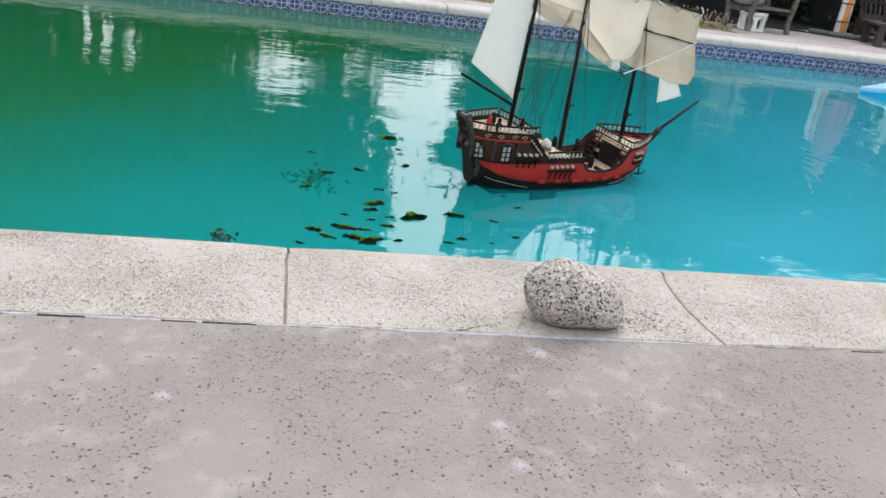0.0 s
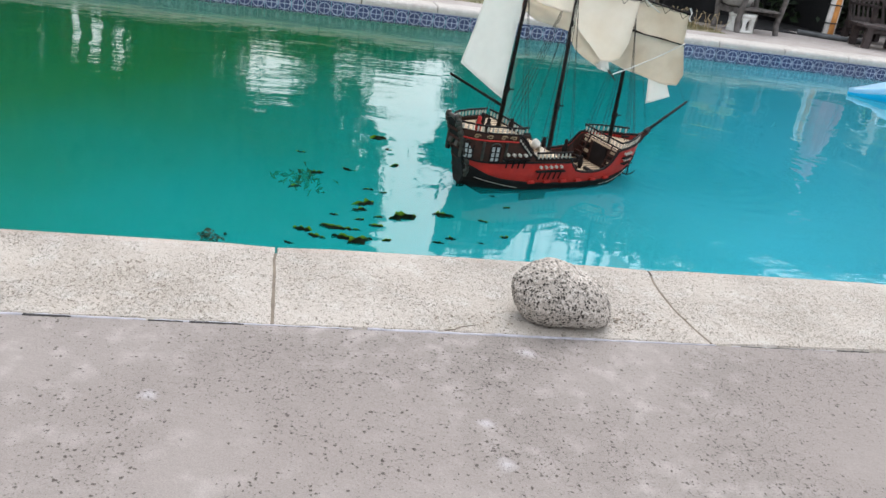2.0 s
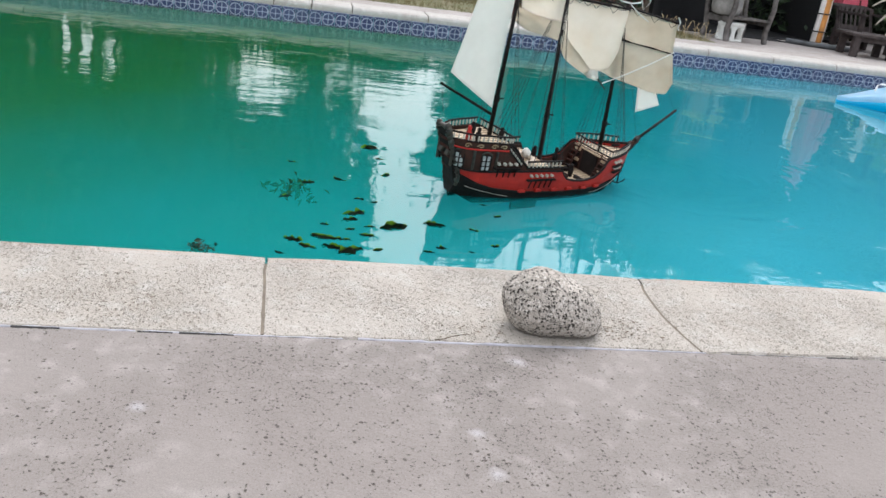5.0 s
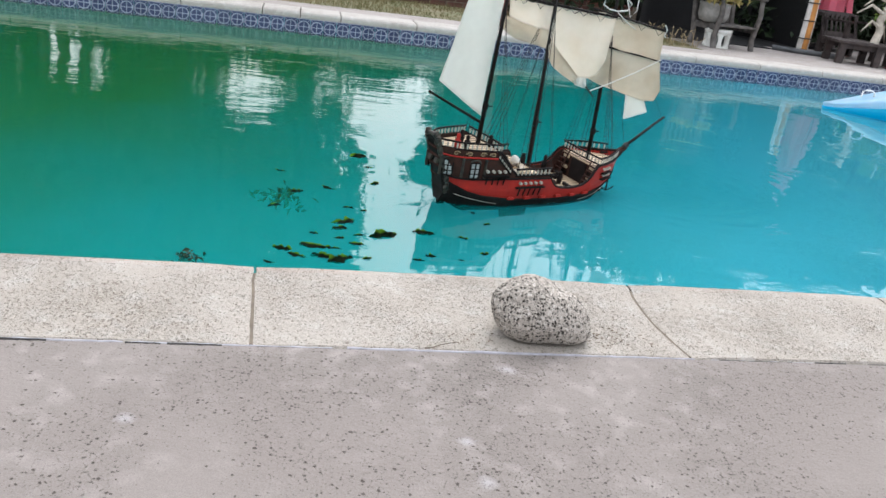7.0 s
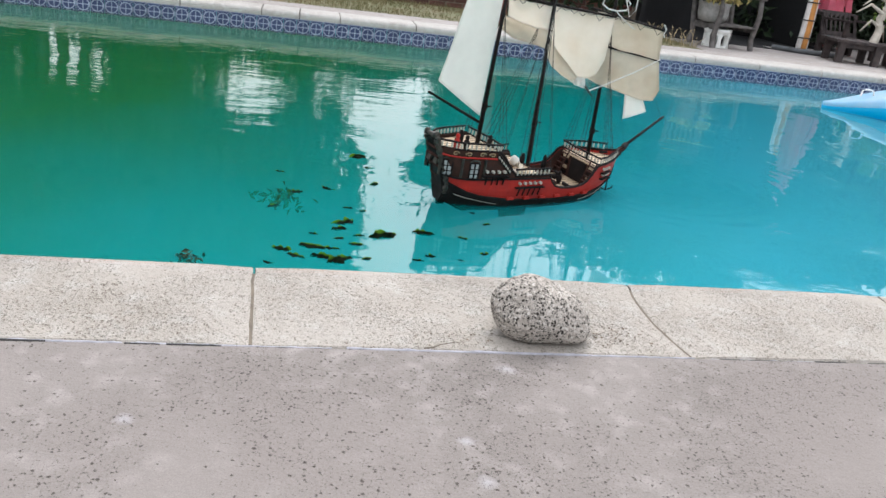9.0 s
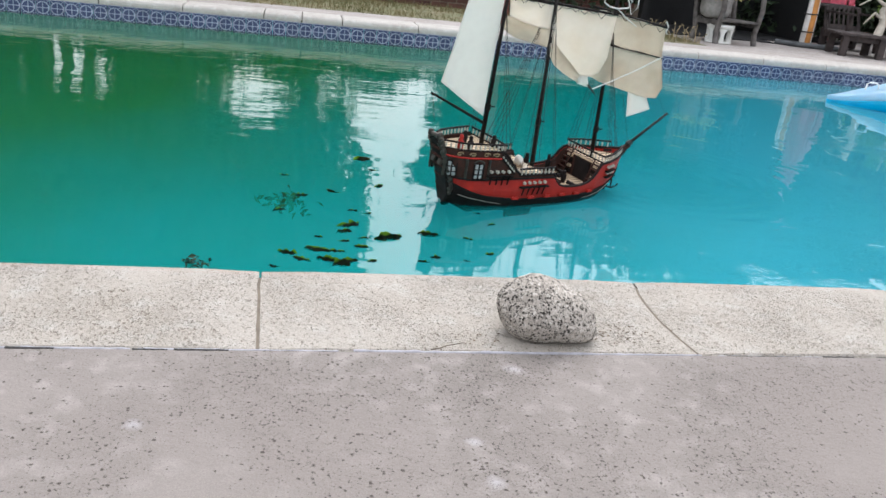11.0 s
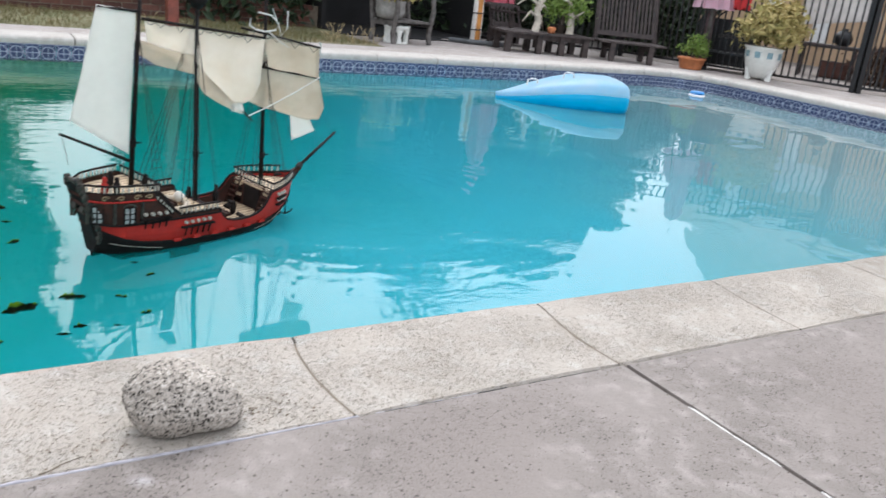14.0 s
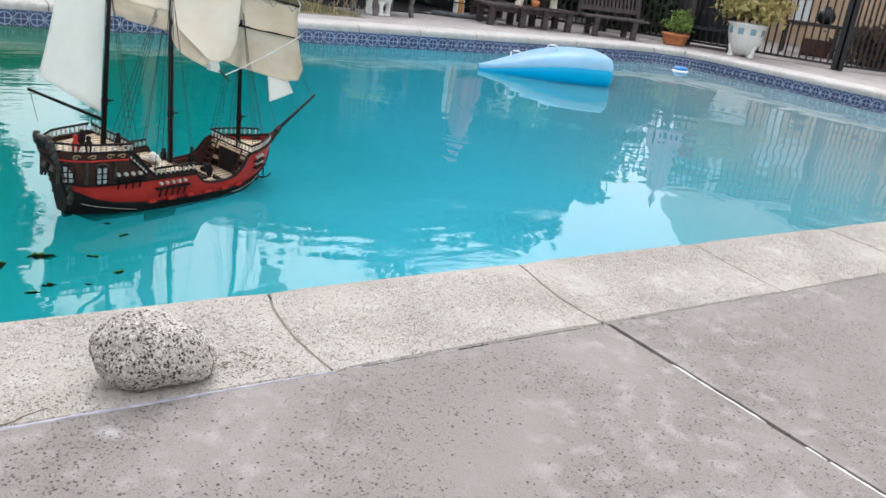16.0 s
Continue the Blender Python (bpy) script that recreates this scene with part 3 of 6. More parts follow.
# ---- patterned tiles along the water line ----
tile_bm = bmesh.new()
box(tile_bm, (0, 0, 0), (0.122, 0.012, 0.150), bevel=0.003)
tile_me = bpy.data.meshes.new("tile")
tile_bm.to_mesh(tile_me)
tile_bm.free()
tile_me.materials.append(M_TILE)
tiles = thing("waterline_tiles", pose(0, 0, 0), "blue tiles with pale rings along the water line", "tiles", kind="structure")


def lay_tiles(p0, p1):
    d = Vector(p1) - Vector(p0)
    n = max(1, round(d.length / 0.125))
    ang = math.atan2(d.y, d.x)
    for k in range(n):
        p = Vector(p0) + d * ((k + 0.5) / n)
        ob = new("tile", tile_me)
        ob.parent = tiles
        ob.matrix_local = Matrix.Translation((p.x, p.y, -0.146)) @ Matrix.Rotation(ang, 4, "Z")


lay_tiles((-3.6, far_y(-3.6) + 0.002), (RIGHT - R, far_y(RIGHT - R) + 0.002))
arc = corner(RIGHT - R, far_y(RIGHT - R) - R, R, 90, 0, 6)
for p, q in zip(arc, arc[1:]):
    lay_tiles(p, q)
lay_tiles((RIGHT, far_y(RIGHT - R) - R), (RIGHT, 1.3))

# ---- deck slabs ----
deck = thing("deck", pose(0, 0, 0), "grey-pink pitted concrete pool deck with open joints", "deck", kind="structure")


def deck_slab(x0, x1, y0, y1, rough=0.004):
    bm = bmesh.new()
    nx = max(2, int((x1 - x0) / 0.05)) if y0 > -2 else 12
    pts = []
    for k in range(nx + 1):
        x = x0 + (x1 - x0) * k / nx
        pts.append((x, y1 + rough * noise.noise(Vector((x * 9, 7.0, 0))) - 0.003))
    ny = 40
    right = [(x1 + rough * noise.noise(Vector((x1, y * 11, 3.0))), y) for y in [y1 + (y0 - y1) * k / ny for k in range(1, ny)]]
    left = [(x0 + rough * noise.noise(Vector((x0, y * 11, 9.0))), y) for y in [y0 + (y1 - y0) * k / ny for k in range(1, ny)]]
    slab(bm, pts + right + [(x1, y0), (x0, y0)] + left, -0.10, -0.0005)
    return bm


for x0, x1 in ((-9.0, -5.02), (-5.0, -1.66), (-1.64, 1.7045), (1.7185, 5.0), (5.02, 8.9)):
    part("slab", deck_slab(x0, x1, -3.4, -0.0045), M_DECK, deck)
for x0, x1 in ((-9.0, -5.02), (-5.0, -1.66), (-1.64, 1.7045), (1.7185, 5.0), (5.02, 8.9)):
    part("slab", deck_slab(x0, x1, -6.9, -3.41), M_DECK, deck)
# shadow gap, scraps of white sealant and the blue-grey bead beside the coping
bm = bmesh.new()
box(bm, (0, -3.4, -0.085), (18, 6.9, 0.01))
part("joint_bed", bm, M_GAP, deck, "dark dirt in the deck joints")
bm = bmesh.new()
chain(bm, [(1.7095 + 0.003 * noise.noise(Vector((0, k * 0.7, 5.0))), -0.012 - 3.35 * k / 60, -0.013 + 0.004 * noise.noise(Vector((3.0, k * 0.8, 0)))) for k in range(61)], 0.0075, 0.007)
part("joint_sand", bm, M_MORTAR, deck, "brown sandy dirt filling the joint", smooth=True)
for y0, y1 in ((-0.225, -0.49), (-0.585, -0.632), (-0.64, -0.80), (-0.86, -1.2)):
    bm = bmesh.new()
    pts = [(1.7125 + 0.003 * noise.noise(Vector((0, y0 + (y1 - y0) * k / 10 * 9, 2.0))), y0 + (y1 - y0) * k / 10, -0.009 + 0.003 * noise.noise(Vector((y0 * 3, k * 0.9, 0)))) for k in range(11)]
    chain(bm, pts, 0.0062, 0.0052)
    part("sealant_strip", bm, M_SEAL, deck, "white cracked sealant", smooth=True)
for x0, x1, r in ((-1.5, -0.70, 0.0045), (-0.68, -0.24, 0.005), (-0.225, 0.16, 0.0045), (0.19, 0.70, 0.0052), (0.70, 0.96, 0.004), (1.0, 1.3, 0.0022)):
    bm = bmesh.new()
    pts = [(x0 + (x1 - x0) * k / 24, -0.003 + 0.003 * noise.noise(Vector((x0 + k * 0.7, 5.0, 0))), -0.0038 + 0.0020 * noise.noise(Vector((x0 * 3, k * 0.9, 0)))) for k in range(25)]
    chain(bm, pts, r, r * 0.9)
    part("sealant_bead", bm, M_BLUEGREY, deck, "blue-grey crusted sealant bead", smooth=True)
for x0, x1, r in ((-1.1, -0.86, 0.004), (-0.62, -0.52, 0.003), (-0.46, -0.375, 0.0045), (-0.235, -0.17, 0.0036), (-0.158, -0.055, 0.0042), (0.012, 0.17, 0.002), (0.19, 0.27, 0.0016), (1.02, 1.20, 0.0025), (1.26, 1.34, 0.0035), (1.40, 1.62, 0.002)):
    bm = bmesh.new()
    pts = [(x0 + (x1 - x0) * k / 12, -0.0065 + 0.0015 * noise.noise(Vector((x0 + k * 0.5, 8.0, 0))), -0.0022 + 0.001 * noise.noise(Vector((x0 * 3, k * 0.9, 4.0)))) for k in range(13)]
    chain(bm, pts, r, r * 0.8)
    part("joint_dirt", bm, M_GAP, deck, "black dirt in the open joint")

# far terrace, one pale concrete apron
far_deck = thing("far_deck", pose(0, 0, 0), "pale grey concrete terrace beyond the pool", "terrace", kind="structure")
bm = bmesh.new()
slab(bm, [(-9.4, far_y(-9.4) + 0.41), (8.1, far_y(8.1) + 0.41), (8.1, 7.62), (5.0, 7.64), (2.0, 7.75), (-9.4, 7.9)], -0.1, -0.006)
part("apron", bm, M_TERRACE, far_deck)
bm = bmesh.new()
slab(bm, [(4.9, 7.66), (8.1, 7.66), (8.1, 7.05), (8.6, 6.95), (9.12, 6.50), (9.36, 5.9), (9.36, -4.0), (22, -4.0), (22, 11.2), (4.9, 11.2)], -0.1, -0.008)
part("terrace_slab", bm, M_TERRACE, far_deck)

bm = bmesh.new()
slab(bm, [(9.3, 8.42), (10.64, 5.27), (11.34, 4.72), (13.9, 1.2), (22, 1.2), (22, 11.2), (9.3, 11.2)], -0.06, -0.003)
part("yard_slab", bm, M_DECK, far_deck, "grey concrete yard behind the fence")

# lawn strip
bm = bmesh.new()
slab(bm, [(-12, 7.92), (2.0, 7.76), (4.88, 7.66), (4.88, 11.4), (-12, 11.4)], -0.1, -0.004)
lawn = tagged(put("lawn", bm, M_GRASS_SOIL), "strip of dry patchy lawn", "lawn", kind="structure")
rg = np.random.default_rng(5)
k = 26000
gx, gy = rg.uniform(-9, 4.85, k), rg.uniform(7.7, 9.7, k)
keep = (np.sin(gx * 2.1 + np.sin(gy * 3)) + np.sin(gy * 2.7 + gx) + rg.normal(0, 0.8, k) > -0.6) & (gy > 7.92 - 0.055 * (gx + 9) + rg.uniform(0, 0.15, k))
gx, gy = gx[keep], gy[keep]
h = rg.uniform(0.02, 0.07, len(gx))
an = rg.uniform(0, 6.28, len(gx))
lean = rg.normal(0, 0.02, (len(gx), 2))
p0 = np.stack([gx - 0.004 * np.cos(an), gy - 0.004 * np.sin(an), 0 * gx - 0.006], 1)
p1 = np.stack([gx + 0.004 * np.cos(an), gy + 0.004 * np.sin(an), 0 * gx - 0.006], 1)
p2 = np.stack([gx + lean[:, 0], gy + lean[:, 1], h], 1)
me = bpy.data.meshes.new("grass")
me.from_pydata(np.stack([p0, p1, p2], 1).reshape(-1, 3).tolist(), [], np.arange(3 * len(gx)).reshape(-1, 3).tolist())
me.materials.append(M_GRASS)
tagged(new("grass", me), "short dry yellow-green grass blades on the lawn", "grass", kind="stuff")


# ---- the stone on the coping ----
def coping_rock():
    bm = bmesh.new()
    bmesh.ops.create_icosphere(bm, subdivisions=6, radius=1.0)
    lean = Euler((0.0, radians(12), 0.0)).to_matrix()
    for v in bm.verts:
        p = v.co.copy()
        w = 1 + 0.13 * noise.noise(p * 1.3 + Vector((3, 1, 7))) + 0.03 * noise.noise(p * 4.0) + 0.012 * noise.noise(p * 13.0) + 0.009 * noise.noise(p * 27.0)
        taper = 1 - 0.13 * p.x
        v.co = lean @ Vector((p.x * 0.114 * w, p.y * 0.085 * w * taper, p.z * 0.070 * w * taper))
        if v.co.z < -0.044:
            v.co.z = -0.044 + (v.co.z + 0.044) * 0.30
    lowest = min(v.co.z for v in bm.verts)
    for v in bm.verts:
        v.co.z -= lowest
    ob = put("pumice_stone", bm, M_ROCK, smooth=True)
    ob.matrix_world = pose(0.625, 0.093, -0.002, 0, 0, -14)
    return tagged(ob, "grey porous pumice boulder lying on the coping", "stone")


coping_rock()
bm = bmesh.new()
chain(bm, [(0.352, 0.006, 0.0), (0.372, 0.012, 0.0), (0.385, 0.022, 0.0), (0.402, 0.030, 0.0), (0.425, 0.038, 0.0)], 0.0016, 0.0008, 5)
part("hairline_crack", bm, M_MORTAR, coping, "short dirty crack in one stone")


rg = np.random.default_rng(21)
bm = bmesh.new()
for k in range(150):
    x, y = (0.80 + rg.normal(0, 0.060), 0.085 + rg.normal(0, 0.040)) if k < 105 else (0.46 + rg.normal(0, 0.10), 0.05 + rg.normal(0, 0.025))
    if not 0.012 < y < 0.2 or (x - 0.615) ** 2 + (y - 0.093) ** 2 < 0.010:
        continue
    r, a0 = rg.uniform(0.0008, 0.0036), rg.uniform(0, 6.28)
    ring = [bm.verts.new((x + r * rg.uniform(0.6, 1.5) * math.cos(a0 + j * 1.047), y + 0.7 * r * rg.uniform(0.6, 1.5) * math.sin(a0 + j * 1.047), 0.0022)) for j in range(6)]
    crest = bm.verts.new((x, y, 0.0035))
    for j in range(6):
        bm.faces.new((ring[j], ring[(j + 1) % 6], crest))
part("dirt_flecks", bm, mat("brown_dirt", (0.19, 0.135, 0.09), 0.95, vary=0.3, scale=60), coping, "brown dirt flecks round the stone")
tagged(bpy.data.objects["dirt_flecks"], kind="stuff")

# ---- the model ship ----
M_HULLRED = mat("red_hull_paint", (0.36, 0.022, 0.014), 0.55, vary=0.22, scale=16, alt=(0.27, 0.018, 0.013), spec=0.2)
M_HULLBLACK = mat("black_hull_paint", (0.016, 0.012, 0.011), 0.7, vary=0.3, scale=18, spec=0.12)
M_HULLBROWN = mat("dark_brown_hull", (0.030, 0.017, 0.013), 0.7, vary=0.35, scale=22, alt=(0.055, 0.021, 0.015), spec=0.12)
M_DECKWOOD = mat("pale_deck_wood", (0.56, 0.42, 0.27), 0.7, vary=0.15, scale=25)
M_SAILW = mat("white_sailcloth", (0.78, 0.77, 0.73), 0.9, vary=0.06, scale=9)
# cream cloth whose darker tan tone paints in the shaded parts of the sails
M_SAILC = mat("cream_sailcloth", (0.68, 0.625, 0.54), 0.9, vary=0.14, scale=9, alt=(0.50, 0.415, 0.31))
M_SAILP = mat("off_white_sailcloth", (0.80, 0.755, 0.69), 0.9, vary=0.07, scale=11, alt=(0.70, 0.63, 0.53))
M_VINYL = mat("translucent_blue_vinyl", (0.02, 0.58, 0.88), 0.35, vary=0.08, scale=5, spec=0.35)
M_VINYLW = mat("clear_white_vinyl", (0.58, 0.75, 0.84), 0.42, vary=0.08, scale=5, alt=(0.36, 0.66, 0.82), spec=0.25)
_b = M_VINYL.node_tree.nodes["Principled BSDF"]
_b.inputs["Transmission Weight"].default_value = 0.15
_b = M_VINYLW.node_tree.nodes["Principled BSDF"]
_b.inputs["Transmission Weight"].default_value = 0.25
for cloth_mat, tint in ((M_SAILW, (0.80, 0.78, 0.72, 1)), (M_SAILC, (0.64, 0.56, 0.44, 1)), (M_SAILP, (0.80, 0.73, 0.62, 1)), (M_PINK, (0.95, 0.34, 0.42, 1)), (M_LILAC, (0.84, 0.60, 0.70, 1)), (M_VINYL, (0.02, 0.62, 0.92, 1)), (M_VINYLW, (0.50, 0.74, 0.88, 1))):
    # thin cloth and vinyl let part of the daylight through
    cn, cl = cloth_mat.node_tree.nodes, cloth_mat.node_tree.links
    thin, both_ways = cn.new("ShaderNodeBsdfTranslucent"), cn.new("ShaderNodeMixShader")
    thin.inputs["Color"].default_value = tint
    both_ways.inputs[0].default_value = 0.45
    cl.new(cn["Principled BSDF"].outputs[0], both_ways.inputs[1])
    cl.new(thin.outputs[0], both_ways.inputs[2])
    cl.new(both_ways.outputs[0], cn["Material Output"].inputs["Surface"])
M_ROPE = mat("dark_rigging", (0.03, 0.026, 0.024), 0.9)
M_CORD = mat("white_cord", (0.70, 0.68, 0.63), 0.8)
M_TRIM = mat("ivory_trim", (0.46, 0.41, 0.34), 0.6, vary=0.15, scale=40)
M_KEEL = mat("brown_keel_board", (0.07, 0.030, 0.012), 0.6, vary=0.2, scale=15)
M_PANE = mat("pale_window_pane", (0.46, 0.46, 0.44), 0.35, vary=0.2, scale=60)
M_CARVED = mat("dark_olive_carving", (0.042, 0.035, 0.023), 0.6, vary=0.4, scale=40)
M_GOLD = mat("tarnished_gold_trim", (0.30, 0.20, 0.10), 0.5, metal=0.1, vary=0.3, scale=50)


def along(table, x):
    """Linear value at x from rows of (place, value)."""
    for (a, u), (c, v) in zip(table, table[1:]):
        if x <= c:
            return u + (v - u) * max(0.0, (x - a) / (c - a))
    return table[-1][1]


# half widths of the hull at the water and at the rail, heights of the wale, of the red side and of the bulwark
BEAM_WATER = [(0, 0.014), (0.06, 0.06), (0.15, 0.095), (0.25, 0.118), (0.45, 0.130), (0.6, 0.125), (0.7, 0.108), (0.78, 0.080), (0.85, 0.045), (0.90, 0.014), (0.935, 0.003)]
BEAM_RAIL = [(0, 0.050), (0.015, 0.076), (0.03, 0.092), (0.06, 0.110), (0.15, 0.133), (0.25, 0.145), (0.45, 0.152), (0.6, 0.150), (0.7, 0.140), (0.78, 0.122), (0.85, 0.088), (0.90, 0.048), (0.935, 0.008)]
WALE = [(0, 0.102), (0.05, 0.080), (0.115, 0.061), (0.27, 0.043), (0.5, 0.034), (0.66, 0.040), (0.742, 0.051), (0.80, 0.066), (0.865, 0.088), (0.935, 0.125)]
RED_TOP = [(0, 0.131), (0.229, 0.138), (0.447, 0.134), (0.465, 0.112), (0.485, 0.094), (0.52, 0.085), (0.56, 0.082), (0.61, 0.084), (0.65, 0.091), (0.675, 0.104), (0.695, 0.124), (0.71, 0.146), (0.725, 0.162), (0.74, 0.167), (0.88, 0.172), (0.935, 0.186)]
BULWARK = [(0, 0.254), (0.16, 0.252), (0.18, 0.246), (0.20, 0.228), (0.22, 0.202), (0.24, 0.176), (0.26, 0.158), (0.28, 0.152), (0.44, 0.150), (0.449, 0.144)]


def hull_at(x, z, grow=0.0):
    """The point of the port side at a station and a height; the stem and the stern rake."""
    w0, w1 = along(BEAM_WATER, x), along(BEAM_RAIL, x)
    if z < 0:
        w = w0 * math.sqrt(max(0.0, 1 + z / 0.05))
    else:
        w = w0 + (w1 - w0) * math.sin(min(1.0, z / 0.10) * math.pi / 2) - (0.06 + 0.08 * max(0.0, 1 - x / 0.22)) * max(0.0, z - 0.16)
    bow = max(0.0, min(1.0, (x - 0.7) / 0.235)) ** 2
    aft = max(0.0, 1 - x / 0.12)
    return Vector((x - 0.03 * bow + 0.34 * bow * z - aft * 0.39 * max(0.0, z - 0.10), w + grow, z))


def ship():
    ob = thing("sailing_ship", pose(0.692, 1.692, WATER, 4.1, -0.3, 22.5), "red and black three-masted toy sailing ship with cream sails afloat", "toy ship")

    def side_of(p, sd):
        return Vector((p.x, sd * p.y, p.z))

    def skin(x0, x1, low, high, grow, material, name, label="", step=0.0125, thick=0.007):
        """A strip of planking on both sides between two heights given along the hull."""
        n = max(2, round((x1 - x0) / step))
        for sd in (-1, 1):
            bm = bmesh.new()
            rings = []
            for k in range(n + 1):
                x = x0 + (x1 - x0) * k / n
                a, c = low(x), high(x)
                out = [side_of(hull_at(x, a + (c - a) * j / 5, grow), sd) for j in range(6)]
                inn = [Vector((p.x, sd * max(0.001, abs(p.y) - thick), p.z)) for p in out[::-1]]
                rings.append(out + inn)
            loft(bm, rings)
            part(name, bm, material, ob, label)

    wale, red, top = (lambda x: along(WALE, x)), (lambda x: along(RED_TOP, x)), (lambda x: along(BULWARK, x) if x <= 0.449 else along(RED_TOP, x))
    keel = lambda x: 0.012 - 0.060 * min(1.0, x / 0.12) + 0.055 * max(0.0, (x - 0.72) / 0.215) ** 2
    skin(0.0, 0.935, keel, wale, 0.0, M_HULLBLACK, "bottom_planking", "black painted bottom")
    skin(0.0, 0.935, wale, red, 0.002, M_HULLRED, "side_planking", "red painted side")
    skin(0.0, 0.449, red, top, 0.0, M_HULLBROWN, "upper_planking", "dark brown upper works")
    skin(0.255, 0.44, lambda x: 0.128, lambda x: top(x) - 0.004, -0.009, M_HULLBROWN, "inner_planking", "dark brown inside of the bulwark", thick=0.004)
    skin(0.44, 0.735, lambda x: 0.045, lambda x: top(x) - 0.004, -0.0105, M_HULLBROWN, "inner_planking", "dark brown inside of the bulwark", thick=0.004)

    def line_on(x0, x1, zf, r, material, name, label="", grow=0.004, n=50, cap=0.0):
        for sd in (-1, 1):
            bm = bmesh.new()
            chain(bm, [side_of(hull_at(x0 + (x1 - x0) * k / n, zf(x0 + (x1 - x0) * k / n), grow), sd) + Vector((0, 0, cap)) for k in range(n + 1)], r, seg=6)
            part(name, bm, material, ob, label)

    line_on(0.0, 0.93, wale, 0.0045, M_HULLBLACK, "wale")
    line_on(0.0, 0.445, red, 0.0040, M_HULLBLACK, "wale")
    line_on(0.25, 0.445, top, 0.0055, M_HULLBLACK, "cap_rail", grow=-0.002)
    line_on(0.445, 0.93, top, 0.0058, M_HULLBLACK, "cap_rail", grow=-0.002)
    line_on(0.16, 0.255, top, 0.0060, M_HULLBLACK, "step_moulding", grow=-0.001, n=20)
    line_on(-0.0, 0.165, lambda x: 0.222, 0.0036, M_HULLRED, "red_moulding")
    line_on(0.02, 0.21, lambda x: 0.058 - 0.245 * (x - 0.02) + 0.20 * (x - 0.02) ** 2, 0.0011, M_TRIM, "waterline_stripe", "thin pale stripe on the bottom", grow=0.002, n=14)
    line_on(0.66, 0.90, lambda x: 0.012 + 1.05 * (x - 0.66) ** 2, 0.0011, M_TRIM, "waterline_stripe", "thin pale stripe on the bottom", grow=0.002, n=14)

    # stern: transom, arched taffrail, carved corner posts, windows, rudder
    bm = bmesh.new()
    half = [hull_at(0.0, 0.012 + (0.254 - 0.012) * j / 12) for j in range(13)]
    crest = [Vector((-0.39 * 0.175 - 0.004, 0.040 - 0.009 * j, 0.266 + 0.005 * j)) for j in range(5)]
    ring = half + crest + [Vector((p.x, -p.y, p.z)) for p in (half + crest)[::-1]]
    loft(bm, [ring, [p + Vector((-0.014, 0, 0)) for p in ring]])
    part("transom", bm, M_HULLBLACK, ob, "dark carved stern board")
    for z in (0.115, 0.165, 0.205, 0.242):
        p = hull_at(0.0, z)
        bm = bmesh.new()
        box(bm, (p.x - 0.016, 0, z), (0.014, 2 * p.y, 0.011), bevel=0.004)
        part("stern_moulding", bm, M_HULLBROWN, ob)
    for y in (-0.024, 0.024):
        bm = bmesh.new()
        box(bm, (hull_at(0.0, 0.195).x - 0.016, y, 0.195), (0.010, 0.028, 0.042), (0, 21, 0), bevel=0.003)
        part("stern_window", bm, M_CARVED, ob, "small dark stern window")
    bm = bmesh.new()
    chain(bm, [(-0.078, 0.044 * math.cos(a), 0.280 + 0.010 * math.sin(a)) for a in [math.pi * k / 10 for k in range(11)]], 0.010)
    part("taffrail", bm, M_CARVED, ob, "dark olive carved taffrail", smooth=True)
    for sd in (-1, 1):
        for k in range(13):
            z = 0.292 - 0.0195 * k
            p = side_of(hull_at(0.0, min(z, 0.30), 0.001), sd)
            r = 0.0150 - 0.0004 * k + 0.0025 * (k % 2)
            bm = bmesh.new()
            bmesh.ops.create_icosphere(bm, subdivisions=2, radius=r)
            for v in bm.verts:
                v.co = Vector((v.co.x * 1.0, v.co.y * 0.55, v.co.z * 1.1)) * (1 + 0.45 * noise.noise(v.co * 90 + Vector((k, sd, 0)))) + Vector((-0.39 * max(0.0, z - 0.10) - 0.004, p.y, z))
            part("stern_carving", bm, M_CARVED, ob, "dark olive carved scrollwork", smooth=True)
    bm = bmesh.new()
    slab(bm, [(-0.004, -0.012), (0.026, -0.012), (0.030, 0.012), (0.012, 0.05), (-0.004, 0.15), (-0.022, 0.15), (-0.012, 0.05)], -0.007, 0.007)
    bmesh.ops.transform(bm, matrix=Matrix.Rotation(radians(90), 4, "X"), verts=bm.verts[:])
    part("rudder", bm, M_HULLBLACK, ob)
    bm = bmesh.new()
    slab(bm, [(0.338, -0.098), (0.470, -0.098), (0.492, -0.01), (0.326, -0.01)], -0.006, 0.006)
    bmesh.ops.transform(bm, matrix=Matrix.Rotation(radians(90), 4, "X"), verts=bm.verts[:])
    part("keel_board", bm, M_KEEL, ob, "brown flat keel board under water")

    # decks and the bulkheads between them
    def deck_plate(x0, x1, z, name, shrink=0.010):
        bm = bmesh.new()
        rings = []
        for k in range(13):
            p = hull_at(x0 + (x1 - x0) * k / 12, z)
            w = max(0.002, p.y - shrink)
            rings.append([(p.x, -w, z), (p.x, w, z), (p.x, w, z - 0.008), (p.x, -w, z - 0.008)])
        loft(bm, rings)
        plate = part(name, bm, M_DECKWOOD, ob, "pale planked deck")
